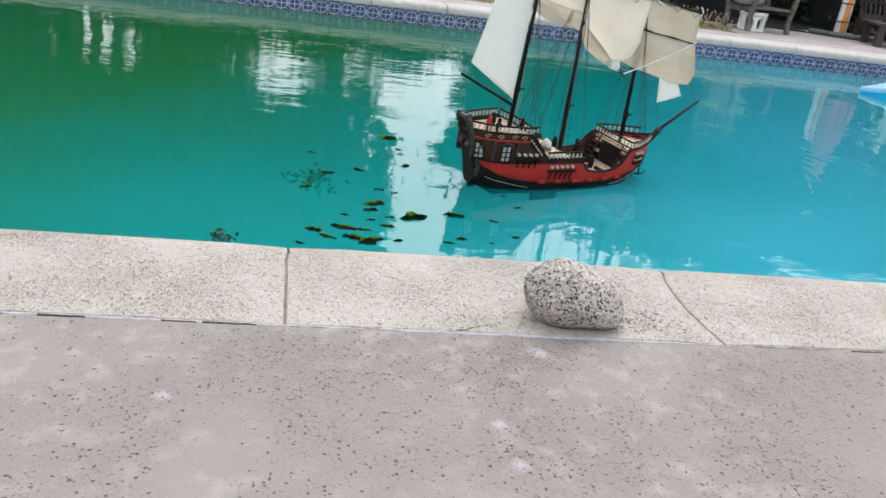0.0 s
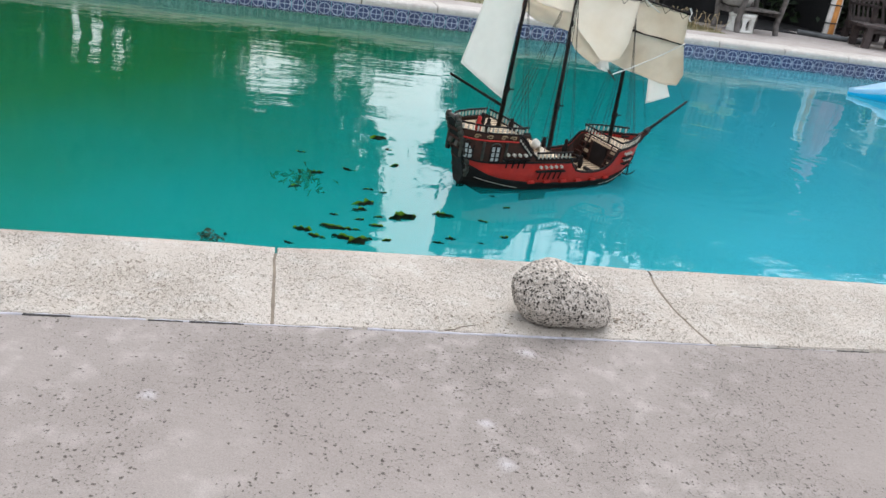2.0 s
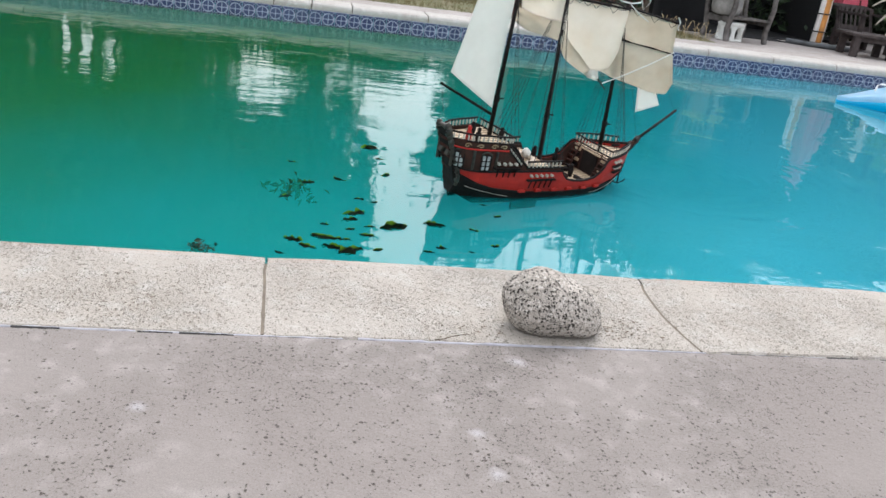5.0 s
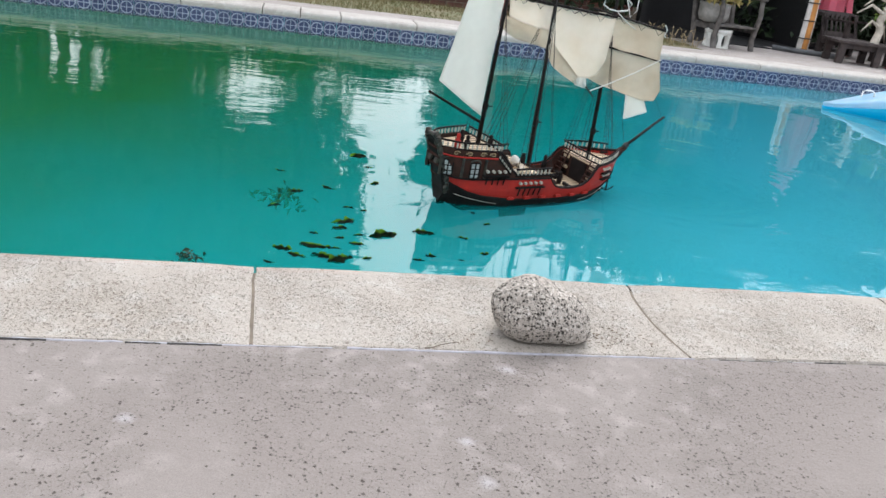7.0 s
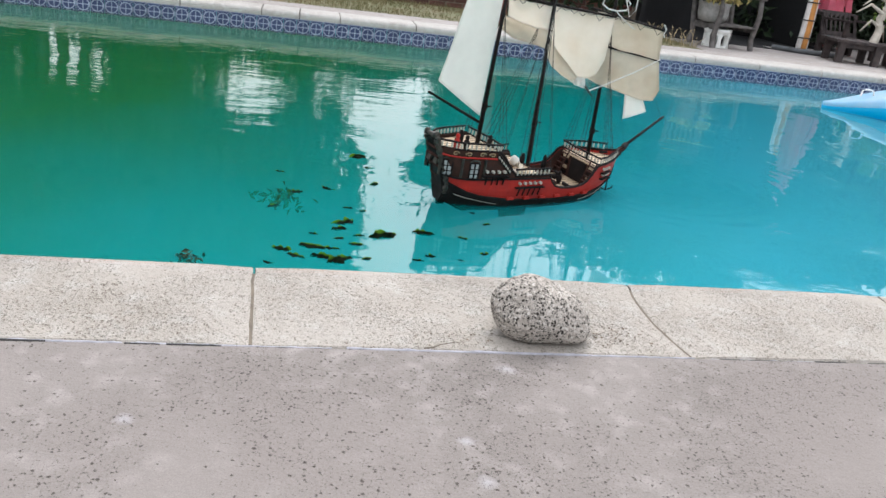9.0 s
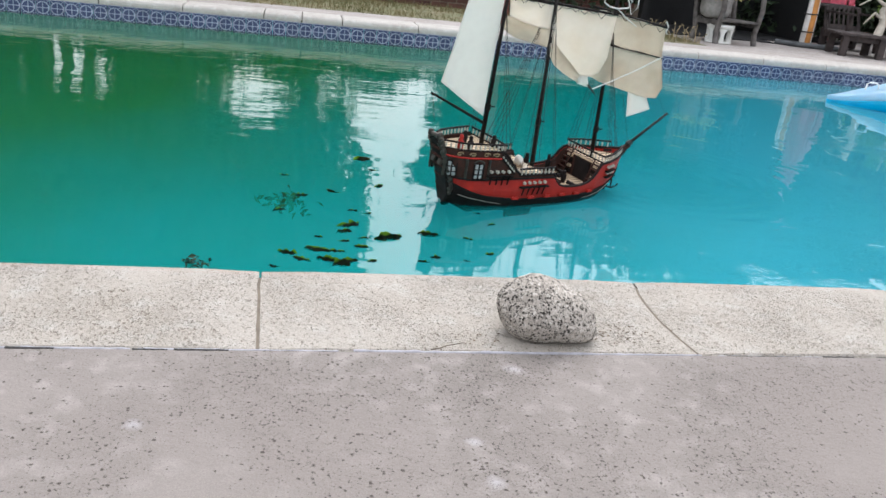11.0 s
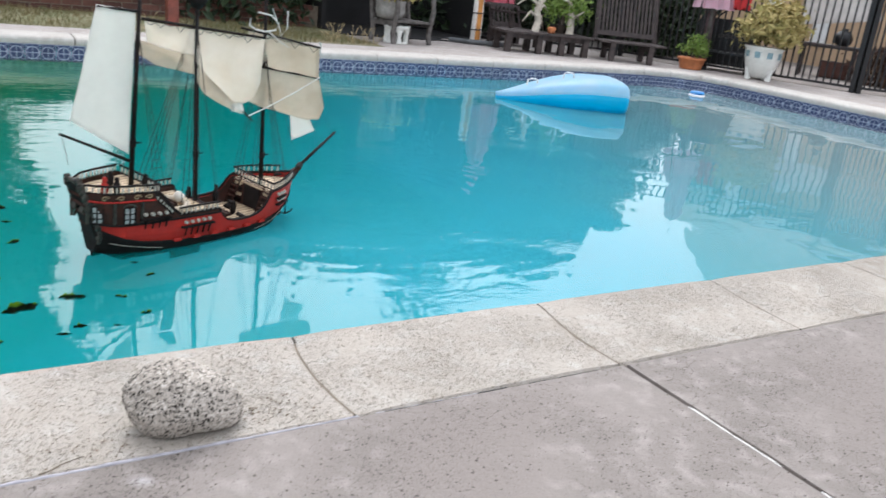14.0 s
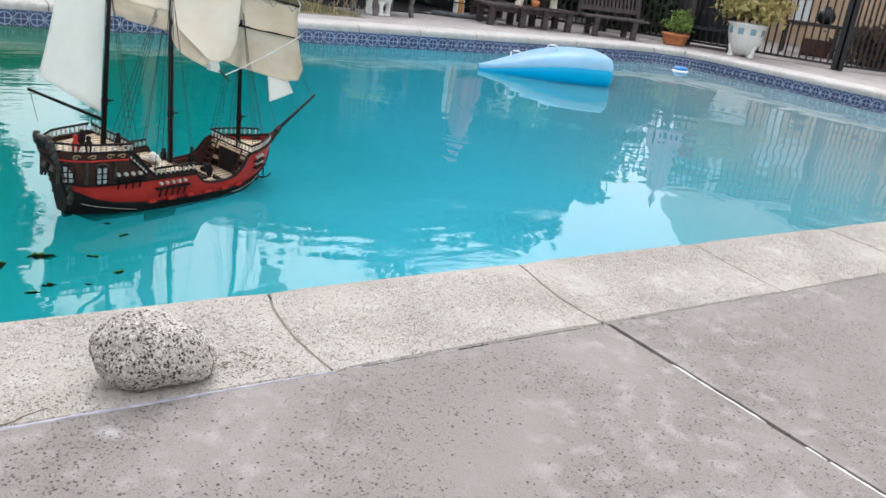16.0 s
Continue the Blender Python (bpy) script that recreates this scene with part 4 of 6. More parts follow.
        for j in range(-5, 6):
            bm = bmesh.new()
            y = 0.024 * j
            xs = [x0 + (x1 - x0) * k / 24 for k in range(25) if hull_at(x0 + (x1 - x0) * k / 24, z).y - shrink > abs(y) + 0.004]
            if len(xs) > 1:
                a, c = hull_at(xs[0], z).x, hull_at(xs[-1], z).x
                box(bm, ((a + c) / 2, y, z + 0.0004), (c - a, 0.0022, 0.0012))
                part("plank_seam", bm, M_HULLBROWN, plate)

    deck_plate(0.0, 0.20, 0.238, "poop_deck")
    deck_plate(0.17, 0.44, 0.132, "quarter_deck")
    deck_plate(0.43, 0.745, 0.047, "main_deck", 0.012)
    deck_plate(0.735, 0.925, 0.156, "forecastle_deck", 0.008)
    for x, z0, z1, face in ((0.197, 0.132, 0.238, 1), (0.438, 0.047, 0.133, 1), (0.744, 0.047, 0.157, -1)):
        w = hull_at(x, (z0 + z1) / 2).y - 0.010
        bm = bmesh.new()
        box(bm, (x, 0, (z0 + z1) / 2), (0.010, 2 * w, z1 - z0))
        bh = part("bulkhead", bm, M_HULLBROWN, ob)
        bm = bmesh.new()
        box(bm, (x + 0.007 * face, 0, (z0 + z1) / 2 - 0.004), (0.006, 0.10, (z1 - z0) * 0.82), bevel=0.002)
        part("door", bm, M_HULLBLACK, bh)
        for sd in (-1, 1):
            for k in range(4):
                bm = bmesh.new()
                box(bm, (x + 0.008 * face, sd * w * 0.72, z0 + (z1 - z0) * (0.16 + 0.225 * k)), (0.012, 0.036, 0.014), bevel=0.002)
                part("bulkhead_panel", bm, M_DECKWOOD if x > 0.7 and k % 2 else M_HULLBLACK, bh)
    # ladders up to the forecastle
    for y in (-0.095, 0.095):
        bm = bmesh.new()
        for dy in (-0.020, 0.020):
            rod(bm, (0.690, y + dy, 0.047), (0.738, y + dy, 0.168), 0.0035, seg=5)
        for k in range(5):
            box(bm, (0.695 + 0.009 * k, y, 0.060 + 0.0225 * k), (0.014, 0.040, 0.004))
        part("ladder", bm, M_HULLBROWN, ob)
    # hatches with gratings
    for x, z, w in ((0.555, 0.047, 0.085), (0.30, 0.132, 0.07)):
        bm = bmesh.new()
        box(bm, (x, 0.01, z + 0.006), (w * 1.2, w, 0.012), bevel=0.002)
        for k in range(5):
            box(bm, (x - w * 0.5 + w * 0.25 * k, 0.01, z + 0.014), (0.007, w * 0.9, 0.005))
        part("hatch", bm, M_HULLBROWN, ob)

    # rails with turned ivory balusters
    def rail(pts, h, step, name="railing", mtl=M_HULLBLACK, r=0.0042):
        pts = [Vector(p) for p in pts]
        bm = bmesh.new()
        chain(bm, [p + Vector((0, 0, h)) for p in pts], r, seg=6)
        chain(bm, pts, r * 0.9, seg=6)
        made = part(name, bm, mtl, ob)
        for a, c in zip(pts, pts[1:]):
            n = max(1, round((c - a).length / step))
            for k in range(n):
                p = a.lerp(c, (k + 0.5) / n)
                bm = bmesh.new()
                rod(bm, p, p + Vector((0, 0, h * 0.45)), 0.0022, 0.0044, seg=6)
                rod(bm, p + Vector((0, 0, h * 0.45)), p + Vector((0, 0, h)), 0.0044, 0.0022, seg=6)
                part("baluster", bm, M_TRIM, made, "ivory turned baluster")

    def on_side(sd, xs, zf, grow):
        return [side_of(hull_at(x, zf(x), grow), sd) for x in xs]

    for sd in (-1, 1):
        rail(on_side(sd, (0.0, 0.04, 0.08, 0.12, 0.172), lambda x: 0.253 - 0.02 * x, 0.001), 0.028, 0.0185)
        rail(on_side(sd, (0.165, 0.20, 0.232), lambda x: 0.226 - 1.0 * max(0.0, x - 0.165), 0.005), 0.018, 0.0165, "step_rail")
        rail(on_side(sd, (0.26, 0.32, 0.38, 0.44), lambda x: 0.150, 0.002), 0.028, 0.0200, "quarter_rail")
        rail(on_side(sd, (0.738, 0.79, 0.83, 0.87, 0.905), lambda x: 0.170 + 0.05 * (x - 0.738), -0.003), 0.028, 0.0210)
        for x0, n, z in ((0.125, 4, 0.170), (0.289, 5, 0.118), (0.770, 3, 0.150), (0.770, 3, 0.124)):
            gap = 0.0262 if n > 3 else 0.021
            for k in range(n):
                p = side_of(hull_at(x0 + gap * k, z, 0.0), sd)
                bm = bmesh.new()
                rod(bm, p, p + Vector((0, sd * 0.013, 0)), 0.0062, seg=10)
                part("deadeye", bm, M_TRIM, ob, "ivory deadeye")
                if n > 3:
                    bm = bmesh.new()
                    q = side_of(hull_at(x0 + gap * k, z - 0.055, 0.006), sd)
                    rod(bm, p + Vector((0, sd * 0.014, -0.014)), q, 0.0030, seg=5)
                    part("chain_plate", bm, M_HULLBLACK, ob)
            mid = side_of(hull_at(x0 + gap * (n - 1) / 2, z - 0.018, 0.008), sd)
            bm = bmesh.new()
            yaw = math.degrees(math.atan2(sd * (hull_at(x0 + gap * n, z).y - hull_at(x0, z).y), gap * n))
            box(bm, mid, (gap * n + 0.016, 0.020, 0.006), (0, 0, yaw), bevel=0.002)
            part("channel_board", bm, M_HULLBLACK, ob)
        # gun port lids just over the water
        for k in range(6):
            x = 0.258 + 0.0826 * k
            p = side_of(hull_at(x, 0.050, 0.006), sd)
            yaw = math.degrees(math.atan2(sd * (hull_at(x + 0.02, 0.05).y - hull_at(x - 0.02, 0.05).y), 0.04))
            bm = bmesh.new()
            box(bm, p, (0.034, 0.020, 0.012), (sd * 14, 0, yaw), bevel=0.003)
            part("gun_port_lid", bm, M_HULLRED, ob)
        # stern-quarter windows, two lights wide with dark bars, carved arches over them
        for x in (0.005, 0.079):
            z = 0.168
            p = side_of(hull_at(x, z, 0.001), sd)
            yaw = math.degrees(math.atan2(sd * (hull_at(x + 0.02, z).y - hull_at(x - 0.02, z).y), hull_at(x + 0.02, z).x - hull_at(x - 0.02, z).x))
            m = Matrix.Translation(p) @ Matrix.Rotation(radians(yaw), 4, "Z")
            bm = bmesh.new()
            box(bm, (0, 0, 0.002), (0.037, 0.010, 0.062), bevel=0.004)
            bmesh.ops.transform(bm, matrix=m, verts=bm.verts[:])
            w = part("side_window", bm, M_PANE, ob, "pale barred stern-quarter window")
            o = sd * 0.006
            bars = [((0, o, 0), (0.0055, 0.004, 0.066))] + [((dx, o, 0), (0.005, 0.005, 0.068)) for dx in (-0.0205, 0.0205)] + [((0, o, dz), (0.042, 0.004, 0.0035)) for dz in (-0.031, -0.011, 0.010, 0.034)]
            for c, size in bars:
                bm = bmesh.new()
                box(bm, c, size)
                bmesh.ops.transform(bm, matrix=m, verts=bm.verts[:])
                part("window_bar", bm, M_HULLBLACK, w)
            bm = bmesh.new()
            chain(bm, [(0.022 * math.cos(a), o, 0.032 + 0.014 * math.sin(a)) for a in [math.pi * k / 8 for k in range(9)]], 0.0035, seg=5)
            bmesh.ops.transform(bm, matrix=m, verts=bm.verts[:])
            part("window_arch", bm, M_CARVED, w)
        for x in (-0.0, 0.042, 0.116):
            p = side_of(hull_at(max(0.0, x), 0.178, 0.003), sd)
            bm = bmesh.new()
            box(bm, p + Vector((-0.022 if x <= 0 else 0, 0, 0)), (0.012, 0.010, 0.082), bevel=0.003)
            part("pilaster", bm, M_CARVED, ob)
        # gilt scrolls over the red moulding
        for k, x in enumerate((0.03, 0.065, 0.105, 0.14)):
            p = side_of(hull_at(x, 0.238, 0.006), sd)
            turn = -1 if k % 2 else 1
            bm = bmesh.new()
            chain(bm, [p + Vector((turn * 0.017 * math.cos(a) * (1 - a / 9), 0, -0.001 + 0.008 * math.sin(a) * (1 - a / 12))) for a in [j * 0.6 for j in range(12)]], 0.0028, seg=5)
            part("gilt_scroll", bm, M_GOLD, ob, "tarnished gilt scroll")
    rail([(0.186, -0.126, 0.246), (0.192, 0.0, 0.246), (0.186, 0.126, 0.246)], 0.028, 0.0215)
    rail([(0.740, -0.125, 0.170), (0.736, 0.0, 0.170), (0.740, 0.125, 0.170)], 0.028, 0.0210)

    # bow: stem, beak head with its figure block, bowsprit, anchor
    bm = bmesh.new()
    chain(bm, [(0.895, 0, -0.01), (0.915, 0, 0.05), (0.940, 0, 0.11), (0.968, 0, 0.165), (0.998, 0, 0.190)], 0.012, 0.009)
    part("stem", bm, M_HULLBLACK, ob)
    for sd in (-1, 1):
        bm = bmesh.new()
        chain(bm, [(0.90, sd * 0.045, 0.165), (0.945, sd * 0.030, 0.168), (0.985, sd * 0.010, 0.186)], 0.006, 0.005, 6)
        part("head_rail", bm, M_HULLBLACK, ob)
    bm = bmesh.new()
    box(bm, (0.985, 0, 0.192), (0.055, 0.026, 0.020), (0, -20, 0), bevel=0.006)
    part("beak_head", bm, M_HULLBROWN, ob)
    bm = bmesh.new()
    rod(bm, (0.90, 0, 0.140), (1.213, 0, 0.347), 0.0088, 0.0052)
    part("bowsprit", bm, M_HULLBLACK, ob, smooth=True)
    bm = bmesh.new()
    rod(bm, (0.996, 0, 0.2035), (1.014, 0, 0.2155), 0.013)
    part("gammoning", bm, M_ROPE, ob)
    for sd in (-1, 1):
        y = sd * 0.067
        bm = bmesh.new()
        rod(bm, (0.872, y, 0.105), (0.878, y, 0.024), 0.0034, seg=6)
        chain(bm, [(0.846, y - sd * 0.012, 0.045), (0.858, y - sd * 0.006, 0.028), (0.878, y, 0.022), (0.898, y + sd * 0.008, 0.030), (0.908, y + sd * 0.014, 0.046)], 0.0042, 0.0026, seg=6)
        rod(bm, (0.866, y - 0.022, 0.088), (0.880, y + 0.022, 0.088), 0.0036, seg=6)
        chain(bm, [(0.872, y, 0.105), (0.872, y - sd * 0.004, 0.14), (0.868, y - sd * 0.006, 0.178)], 0.0016, seg=4)
        part("anchor", bm, M_HULLBLACK, ob)

    # masts, yards, booms
    def spar(name, a, c, r0, r1, label=""):
        bm = bmesh.new()
        rod(bm, a, c, r0, r1, seg=10)
        return part(name, bm, M_HULLBLACK, ob, label, smooth=True)

    spar("mizzen_mast", (0.149, 0, 0.232), (0.166, 0, 0.93), 0.0098, 0.0062)
    spar("main_mast", (0.446, 0, 0.045), (0.398, 0, 1.02), 0.0110, 0.0062)
    spar("fore_mast", (0.783, 0, 0.150), (0.728, 0, 0.95), 0.0102, 0.0058)
    spar("spanker_boom", (0.143, 0, 0.333), (-0.124, 0, 0.459), 0.0062, 0.0046)
    spar("mizzen_gaff", (0.162, 0, 0.868), (0.005, 0, 0.882), 0.0050, 0.0036)
    for x, z in ((0.1535, 0.40), (0.432, 0.33), (0.776, 0.285)):
        bm = bmesh.new()
        rod(bm, (x - 0.002, 0, z), (x + 0.026, -0.012, z + 0.002), 0.0032, seg=6)
        rod(bm, (x, 0, z - 0.012), (x, 0, z + 0.012), 0.0125, seg=10)
        part("mast_cleat", bm, M_HULLBLACK, ob)
    bm = bmesh.new()
    lathe(bm, [(0.012, 0.885), (0.020, 0.89), (0.034, 0.91), (0.038, 0.926), (0.033, 0.926), (0.028, 0.91), (0.008, 0.905)], 14)
    bmesh.ops.translate(bm, verts=bm.verts[:], vec=(0.403, 0, 0))
    part("crows_nest", bm, M_HULLBLACK, ob)
    spar("main_yard", (0.262, 0.128, 0.822), (0.594, -0.168, 0.812), 0.0056, 0.0042)
    spar("fore_yard", (0.668, 0.066, 0.806), (0.912, -0.146, 0.768), 0.0052, 0.0040)
    spar("fore_lower_yard", (0.690, 0.044, 0.668), (0.922, -0.150, 0.641), 0.0052, 0.0040)

    # sails: cloth with thickness between an upper and a lower edge, bellied and creased
    def cloth(name, upper, lower, mtl, belly, label, nu=22, nv=18, crease=0.004, seed=0.0, folds=15.0, waist=0.0):
        def on_line(pts, u):
            s = u * (len(pts) - 1)
            i = min(int(s), len(pts) - 2)
            return Vector(pts[i]).lerp(Vector(pts[i + 1]), s - i)

        span = Vector(upper[-1]) - Vector(upper[0])
        out = Vector((span.y, -span.x, 0)).normalized()
        bm = bmesh.new()
        grid = []
        for j in range(nv + 1):
            v = j / nv
            row = []
            for i in range(nu + 1):
                u = i / nu
                uu = 0.5 + (u - 0.5) * (1 - waist * math.sin(math.pi * v))
                p = on_line(upper, uu).lerp(on_line(lower, uu), v)
                bulge = belly * math.sin(math.pi * u) ** 0.8 * math.sin(math.pi * min(1, 0.08 + v * 0.84))
                fold = crease * math.sin(u * folds + 3 * v + seed) * (0.3 + 0.7 * v) + 2.2 * crease * noise.noise(Vector((u * 3.1, v * 2.3, seed)))
                row.append(bm.verts.new(p + out * (bulge + fold)))
            grid.append(row)
        for j in range(nv):
            for i in range(nu):
                bm.faces.new((grid[j][i], grid[j][i + 1], grid[j + 1][i + 1], grid[j + 1][i]))
        bmesh.ops.solidify(bm, geom=bm.faces[:], thickness=0.0020)
        return part(name, bm, mtl, ob, label, smooth=True)

    cloth("mizzen_sail", [(0.004, 0.0, 0.888), (0.152, 0.0, 0.872)], [(-0.088, 0.0, 0.502), (0.030, 0.0, 0.425), (0.138, 0.0, 0.360)], M_SAILW, 0.010, "white four-sided mizzen sail", crease=0.0014, folds=9)
    cloth("main_sail", [(0.404, 0.002, 0.812), (0.590, -0.165, 0.808)],
          [(0.410, -0.004, 0.690), (0.440, -0.032, 0.645), (0.480, -0.068, 0.596), (0.516, -0.100, 0.552), (0.545, -0.126, 0.556), (0.572, -0.149, 0.578), (0.588, -0.163, 0.640)],
          M_SAILP, 0.036, "off-white main sail bagged by the wind", 34, 24, seed=5.0, crease=0.0035, folds=8)
    # the lower folds get the tan cloth to carry their shade
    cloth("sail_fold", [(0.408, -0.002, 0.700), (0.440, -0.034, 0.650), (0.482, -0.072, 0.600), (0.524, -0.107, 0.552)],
          [(0.414, -0.010, 0.612), (0.434, -0.026, 0.578), (0.470, -0.058, 0.548), (0.520, -0.103, 0.520)], M_SAILC, 0.016, "folded edge of the main sail, shade in its tan colour", 20, 10, seed=2.0, crease=0.004, folds=7)
    cloth("loose_sail_corner", [(0.500, -0.086, 0.556), (0.540, -0.122, 0.560)], [(0.512, -0.098, 0.518), (0.552, -0.130, 0.512)], M_SAILW, 0.010, "pale twisted corner of the main sail", 8, 10, crease=0.005, seed=8.0)
    cloth("sail_lappet", [(0.270, 0.124, 0.815), (0.402, 0.004, 0.808)], [(0.282, 0.122, 0.740), (0.330, 0.080, 0.722), (0.372, 0.044, 0.712), (0.408, 0.006, 0.716)], M_SAILP, 0.014, "off-white after part of the main sail", 18, 10, seed=3.4, crease=0.004, folds=9)
    cloth("sail_shadow_fold", [(0.262, 0.138, 0.742), (0.340, 0.070, 0.728), (0.412, 0.010, 0.720)], [(0.264, 0.142, 0.690), (0.306, 0.106, 0.656), (0.372, 0.046, 0.648), (0.420, 0.008, 0.636)], M_SAILC, -0.020, "foot of the main sail blown aft, shade in its tan colour", 16, 10, seed=6.0, crease=0.005, folds=8)
    cloth("fore_topsail", [(0.690, 0.046, 0.800), (0.735, 0.006, 0.796), (0.908, -0.142, 0.764)], [(0.696, 0.040, 0.668), (0.738, 0.002, 0.662), (0.918, -0.147, 0.644)], M_SAILC, 0.012, "cream fore topsail", seed=3.0, crease=0.0030, folds=22)
    cloth("fore_sail", [(0.694, 0.040, 0.664), (0.738, 0.002, 0.658), (0.920, -0.148, 0.640)], [(0.700, 0.036, 0.515), (0.742, -0.001, 0.498), (0.826, -0.071, 0.479), (0.892, -0.127, 0.464), (0.930, -0.158, 0.470), (0.946, -0.168, 0.520)],
          M_SAILC, 0.022, "cream fore sail with a rolled corner", 26, 18, seed=7.0, crease=0.0030, folds=20)
    cloth("jib", [(0.853, -0.060, 0.490), (0.917, -0.112, 0.470)], [(0.868, -0.072, 0.361), (0.941, -0.132, 0.412)], M_SAILW, 0.006, "small white jib", 8, 8, crease=0.0015)

    # standing rigging: shrouds with ratlines on both sides
    def shrouds(tp, feet, zb, name, reach=0.72):
        for sd in (-1, 1):
            bm = bmesh.new()
            low = [side_of(hull_at(x, zb, 0.004), sd) for x in feet]
            high = Vector((tp[0], sd * 0.006, tp[1]))
            for p in low:
                rod(bm, p, high, 0.0011, seg=4, caps=False)
            for k in range(1, 16):
                t = reach * k / 15
                rod(bm, low[0].lerp(high, t), low[-1].lerp(high, t), 0.0007, seg=3, caps=False)
            part(name, bm, M_ROPE, ob, "dark shrouds with ratlines")

    shrouds((0.160, 0.80), (0.165, 0.185, 0.205), 0.225, "mizzen_shroud")
    shrouds((0.406, 0.86), (0.262, 0.290, 0.318, 0.346), 0.165, "main_shroud", 0.8)
    shrouds((0.408, 0.80), (0.425, 0.438), 0.165, "main_shroud")
    shrouds((0.742, 0.74), (0.742, 0.760, 0.778), 0.190, "fore_shroud")
    shrouds((0.745, 0.70), (0.815, 0.83), 0.190, "fore_shroud")
    for a, c in (((0.730, 0, 0.93), (1.20, 0, 0.340)), ((0.400, 0, 1.0), (0.73, 0, 0.93)), ((0.166, 0, 0.92), (0.40, 0, 1.0)), ((-0.118, 0, 0.456), (-0.092, 0.0, 0.345)), ((0.732, 0, 0.80), (1.0, 0, 0.205))):
        bm = bmesh.new()
        rod(bm, a, c, 0.0010, seg=4)
        part("stay", bm, M_ROPE, ob)
    bm = bmesh.new()
    chain(bm, [(0.560, -0.138, 0.505), (0.66, -0.141, 0.538), (0.79, -0.145, 0.588), (0.922, -0.150, 0.648)], 0.0024, seg=6)
    part("sheet_rope", bm, M_CORD, ob, "white cord", smooth=True)
    bm = bmesh.new()
    rod(bm, (0.540, -0.120, 0.532), (0.576, -0.152, 0.486), 0.0050, 0.0030, seg=6)
    part("sheet_block", bm, M_ROPE, ob, "dark rope end at the sail's corner")
    for pts, r in (([(0.56, -0.115, 0.875), (0.555, -0.115, 0.85), (0.575, -0.13, 0.836), (0.605, -0.15, 0.833), (0.635, -0.17, 0.842), (0.645, -0.175, 0.868), (0.62, -0.16, 0.895), (0.58, -0.13, 0.90)], 0.0034),
                   ([(0.74, -0.03, 0.90), (0.765, -0.05, 0.83), (0.77, -0.06, 0.800), (0.79, -0.07, 0.83), (0.785, -0.07, 0.90)], 0.0026),
                   ([(0.735, -0.02, 0.81), (0.77, -0.055, 0.775), (0.80, -0.08, 0.755)], 0.0026),
                   ([(0.905, -0.140, 0.792), (0.915, -0.146, 0.775), (0.908, -0.146, 0.752), (0.914, -0.150, 0.742)], 0.0034)):
        bm = bmesh.new()
        chain(bm, pts, r, seg=6)
        part("slack_rope", bm, M_CORD, ob, "loop of slack white rope", smooth=True)
    # reef ties drooping in loops along the yards, with loose ends
    for a, c, n in ((Vector((0.275, 0.116, 0.821)), Vector((0.585, -0.160, 0.812)), 12), (Vector((0.735, 0.008, 0.796)), Vector((0.905, -0.140, 0.769)), 6)):
        for k in range(n):
            p, q = a.lerp(c, k / n), a.lerp(c, (k + 0.9) / n)
            drop = 0.016 + 0.010 * math.sin(k * 2.7)
            o = Vector((-0.010, -0.012, 0))
            bm = bmesh.new()
            chain(bm, [p + Vector((0, 0, 0.007)), p + o + Vector((0, 0, -0.006)), p.lerp(q, 0.5) + o + Vector((0, 0, -drop)), q + o * 0.8 + Vector((0, 0, -0.004))], 0.0013, seg=4)
            rod(bm, p + Vector((0, 0, 0.005)), p + Vector((0.008 * math.sin(k * 3.1), -0.004, 0.026 + 0.008 * math.sin(k * 5.3))), 0.0011, 0.0006, seg=4)
            part("reef_tie", bm, M_ROPE, ob)

    # deck fittings and small plain toy pieces
    def peg(x, y, z, h, mtl, label="small dark toy piece"):
        bm = bmesh.new()
        lathe(bm, [(0.009, 0), (0.012, h * 0.3), (0.0125, h * 0.6), (0.0065, h * 0.68), (0.0085, h * 0.8), (0.0075, h * 0.95), (0.002, h)], 10)
        bmesh.ops.translate(bm, verts=bm.verts[:], vec=(x, y, z))
        part("deck_peg", bm, mtl, ob, label, smooth=True)

    peg(0.004, -0.062, 0.238, 0.072, M_HULLRED, "small red toy piece")
    for x, y, z, h in ((0.035, -0.02, 0.238, 0.06), (0.060, -0.05, 0.238, 0.058), (0.085, 0.03, 0.238, 0.055), (0.190, -0.03, 0.238, 0.050), (0.507, 0.085, 0.047, 0.055), (0.627, -0.015, 0.047, 0.058), (0.645, 0.125, 0.047, 0.085), (0.44, 0.04, 0.132, 0.045)):
        peg(x, y, z, h, M_HULLBLACK)
    for x, y in ((0.665, 0.05), (0.545, 0.105), (0.60, -0.10)):
        bm = bmesh.new()
        box(bm, (x, y, 0.056), (0.048, 0.026, 0.016), bevel=0.003)
        for wx in (-0.016, 0.016):
            rod(bm, (x + wx, y - 0.016, 0.053), (x + wx, y + 0.016, 0.053), 0.007, seg=8)
        rod(bm, (x + 0.004, y * 0.72, 0.070), (x, y * 1.25, 0.074), 0.0095, 0.0070, seg=8)
        part("deck_cannon", bm, M_HULLBLACK, ob)
    bm = bmesh.new()
    bmesh.ops.create_icosphere(bm, subdivisions=3, radius=0.019)
    for v in bm.verts:
        v.co = Vector((v.co.x * 1.1, v.co.y * 0.9, v.co.z * 1.15)) * (1 + 0.5 * noise.noise(v.co * 45))
        v.co += Vector((0.365, 0.0, 0.162))
    part("crumpled_cloth", bm, M_SAILW, ob, "crumpled white cloth on the quarter deck", smooth=True)
    bm = bmesh.new()
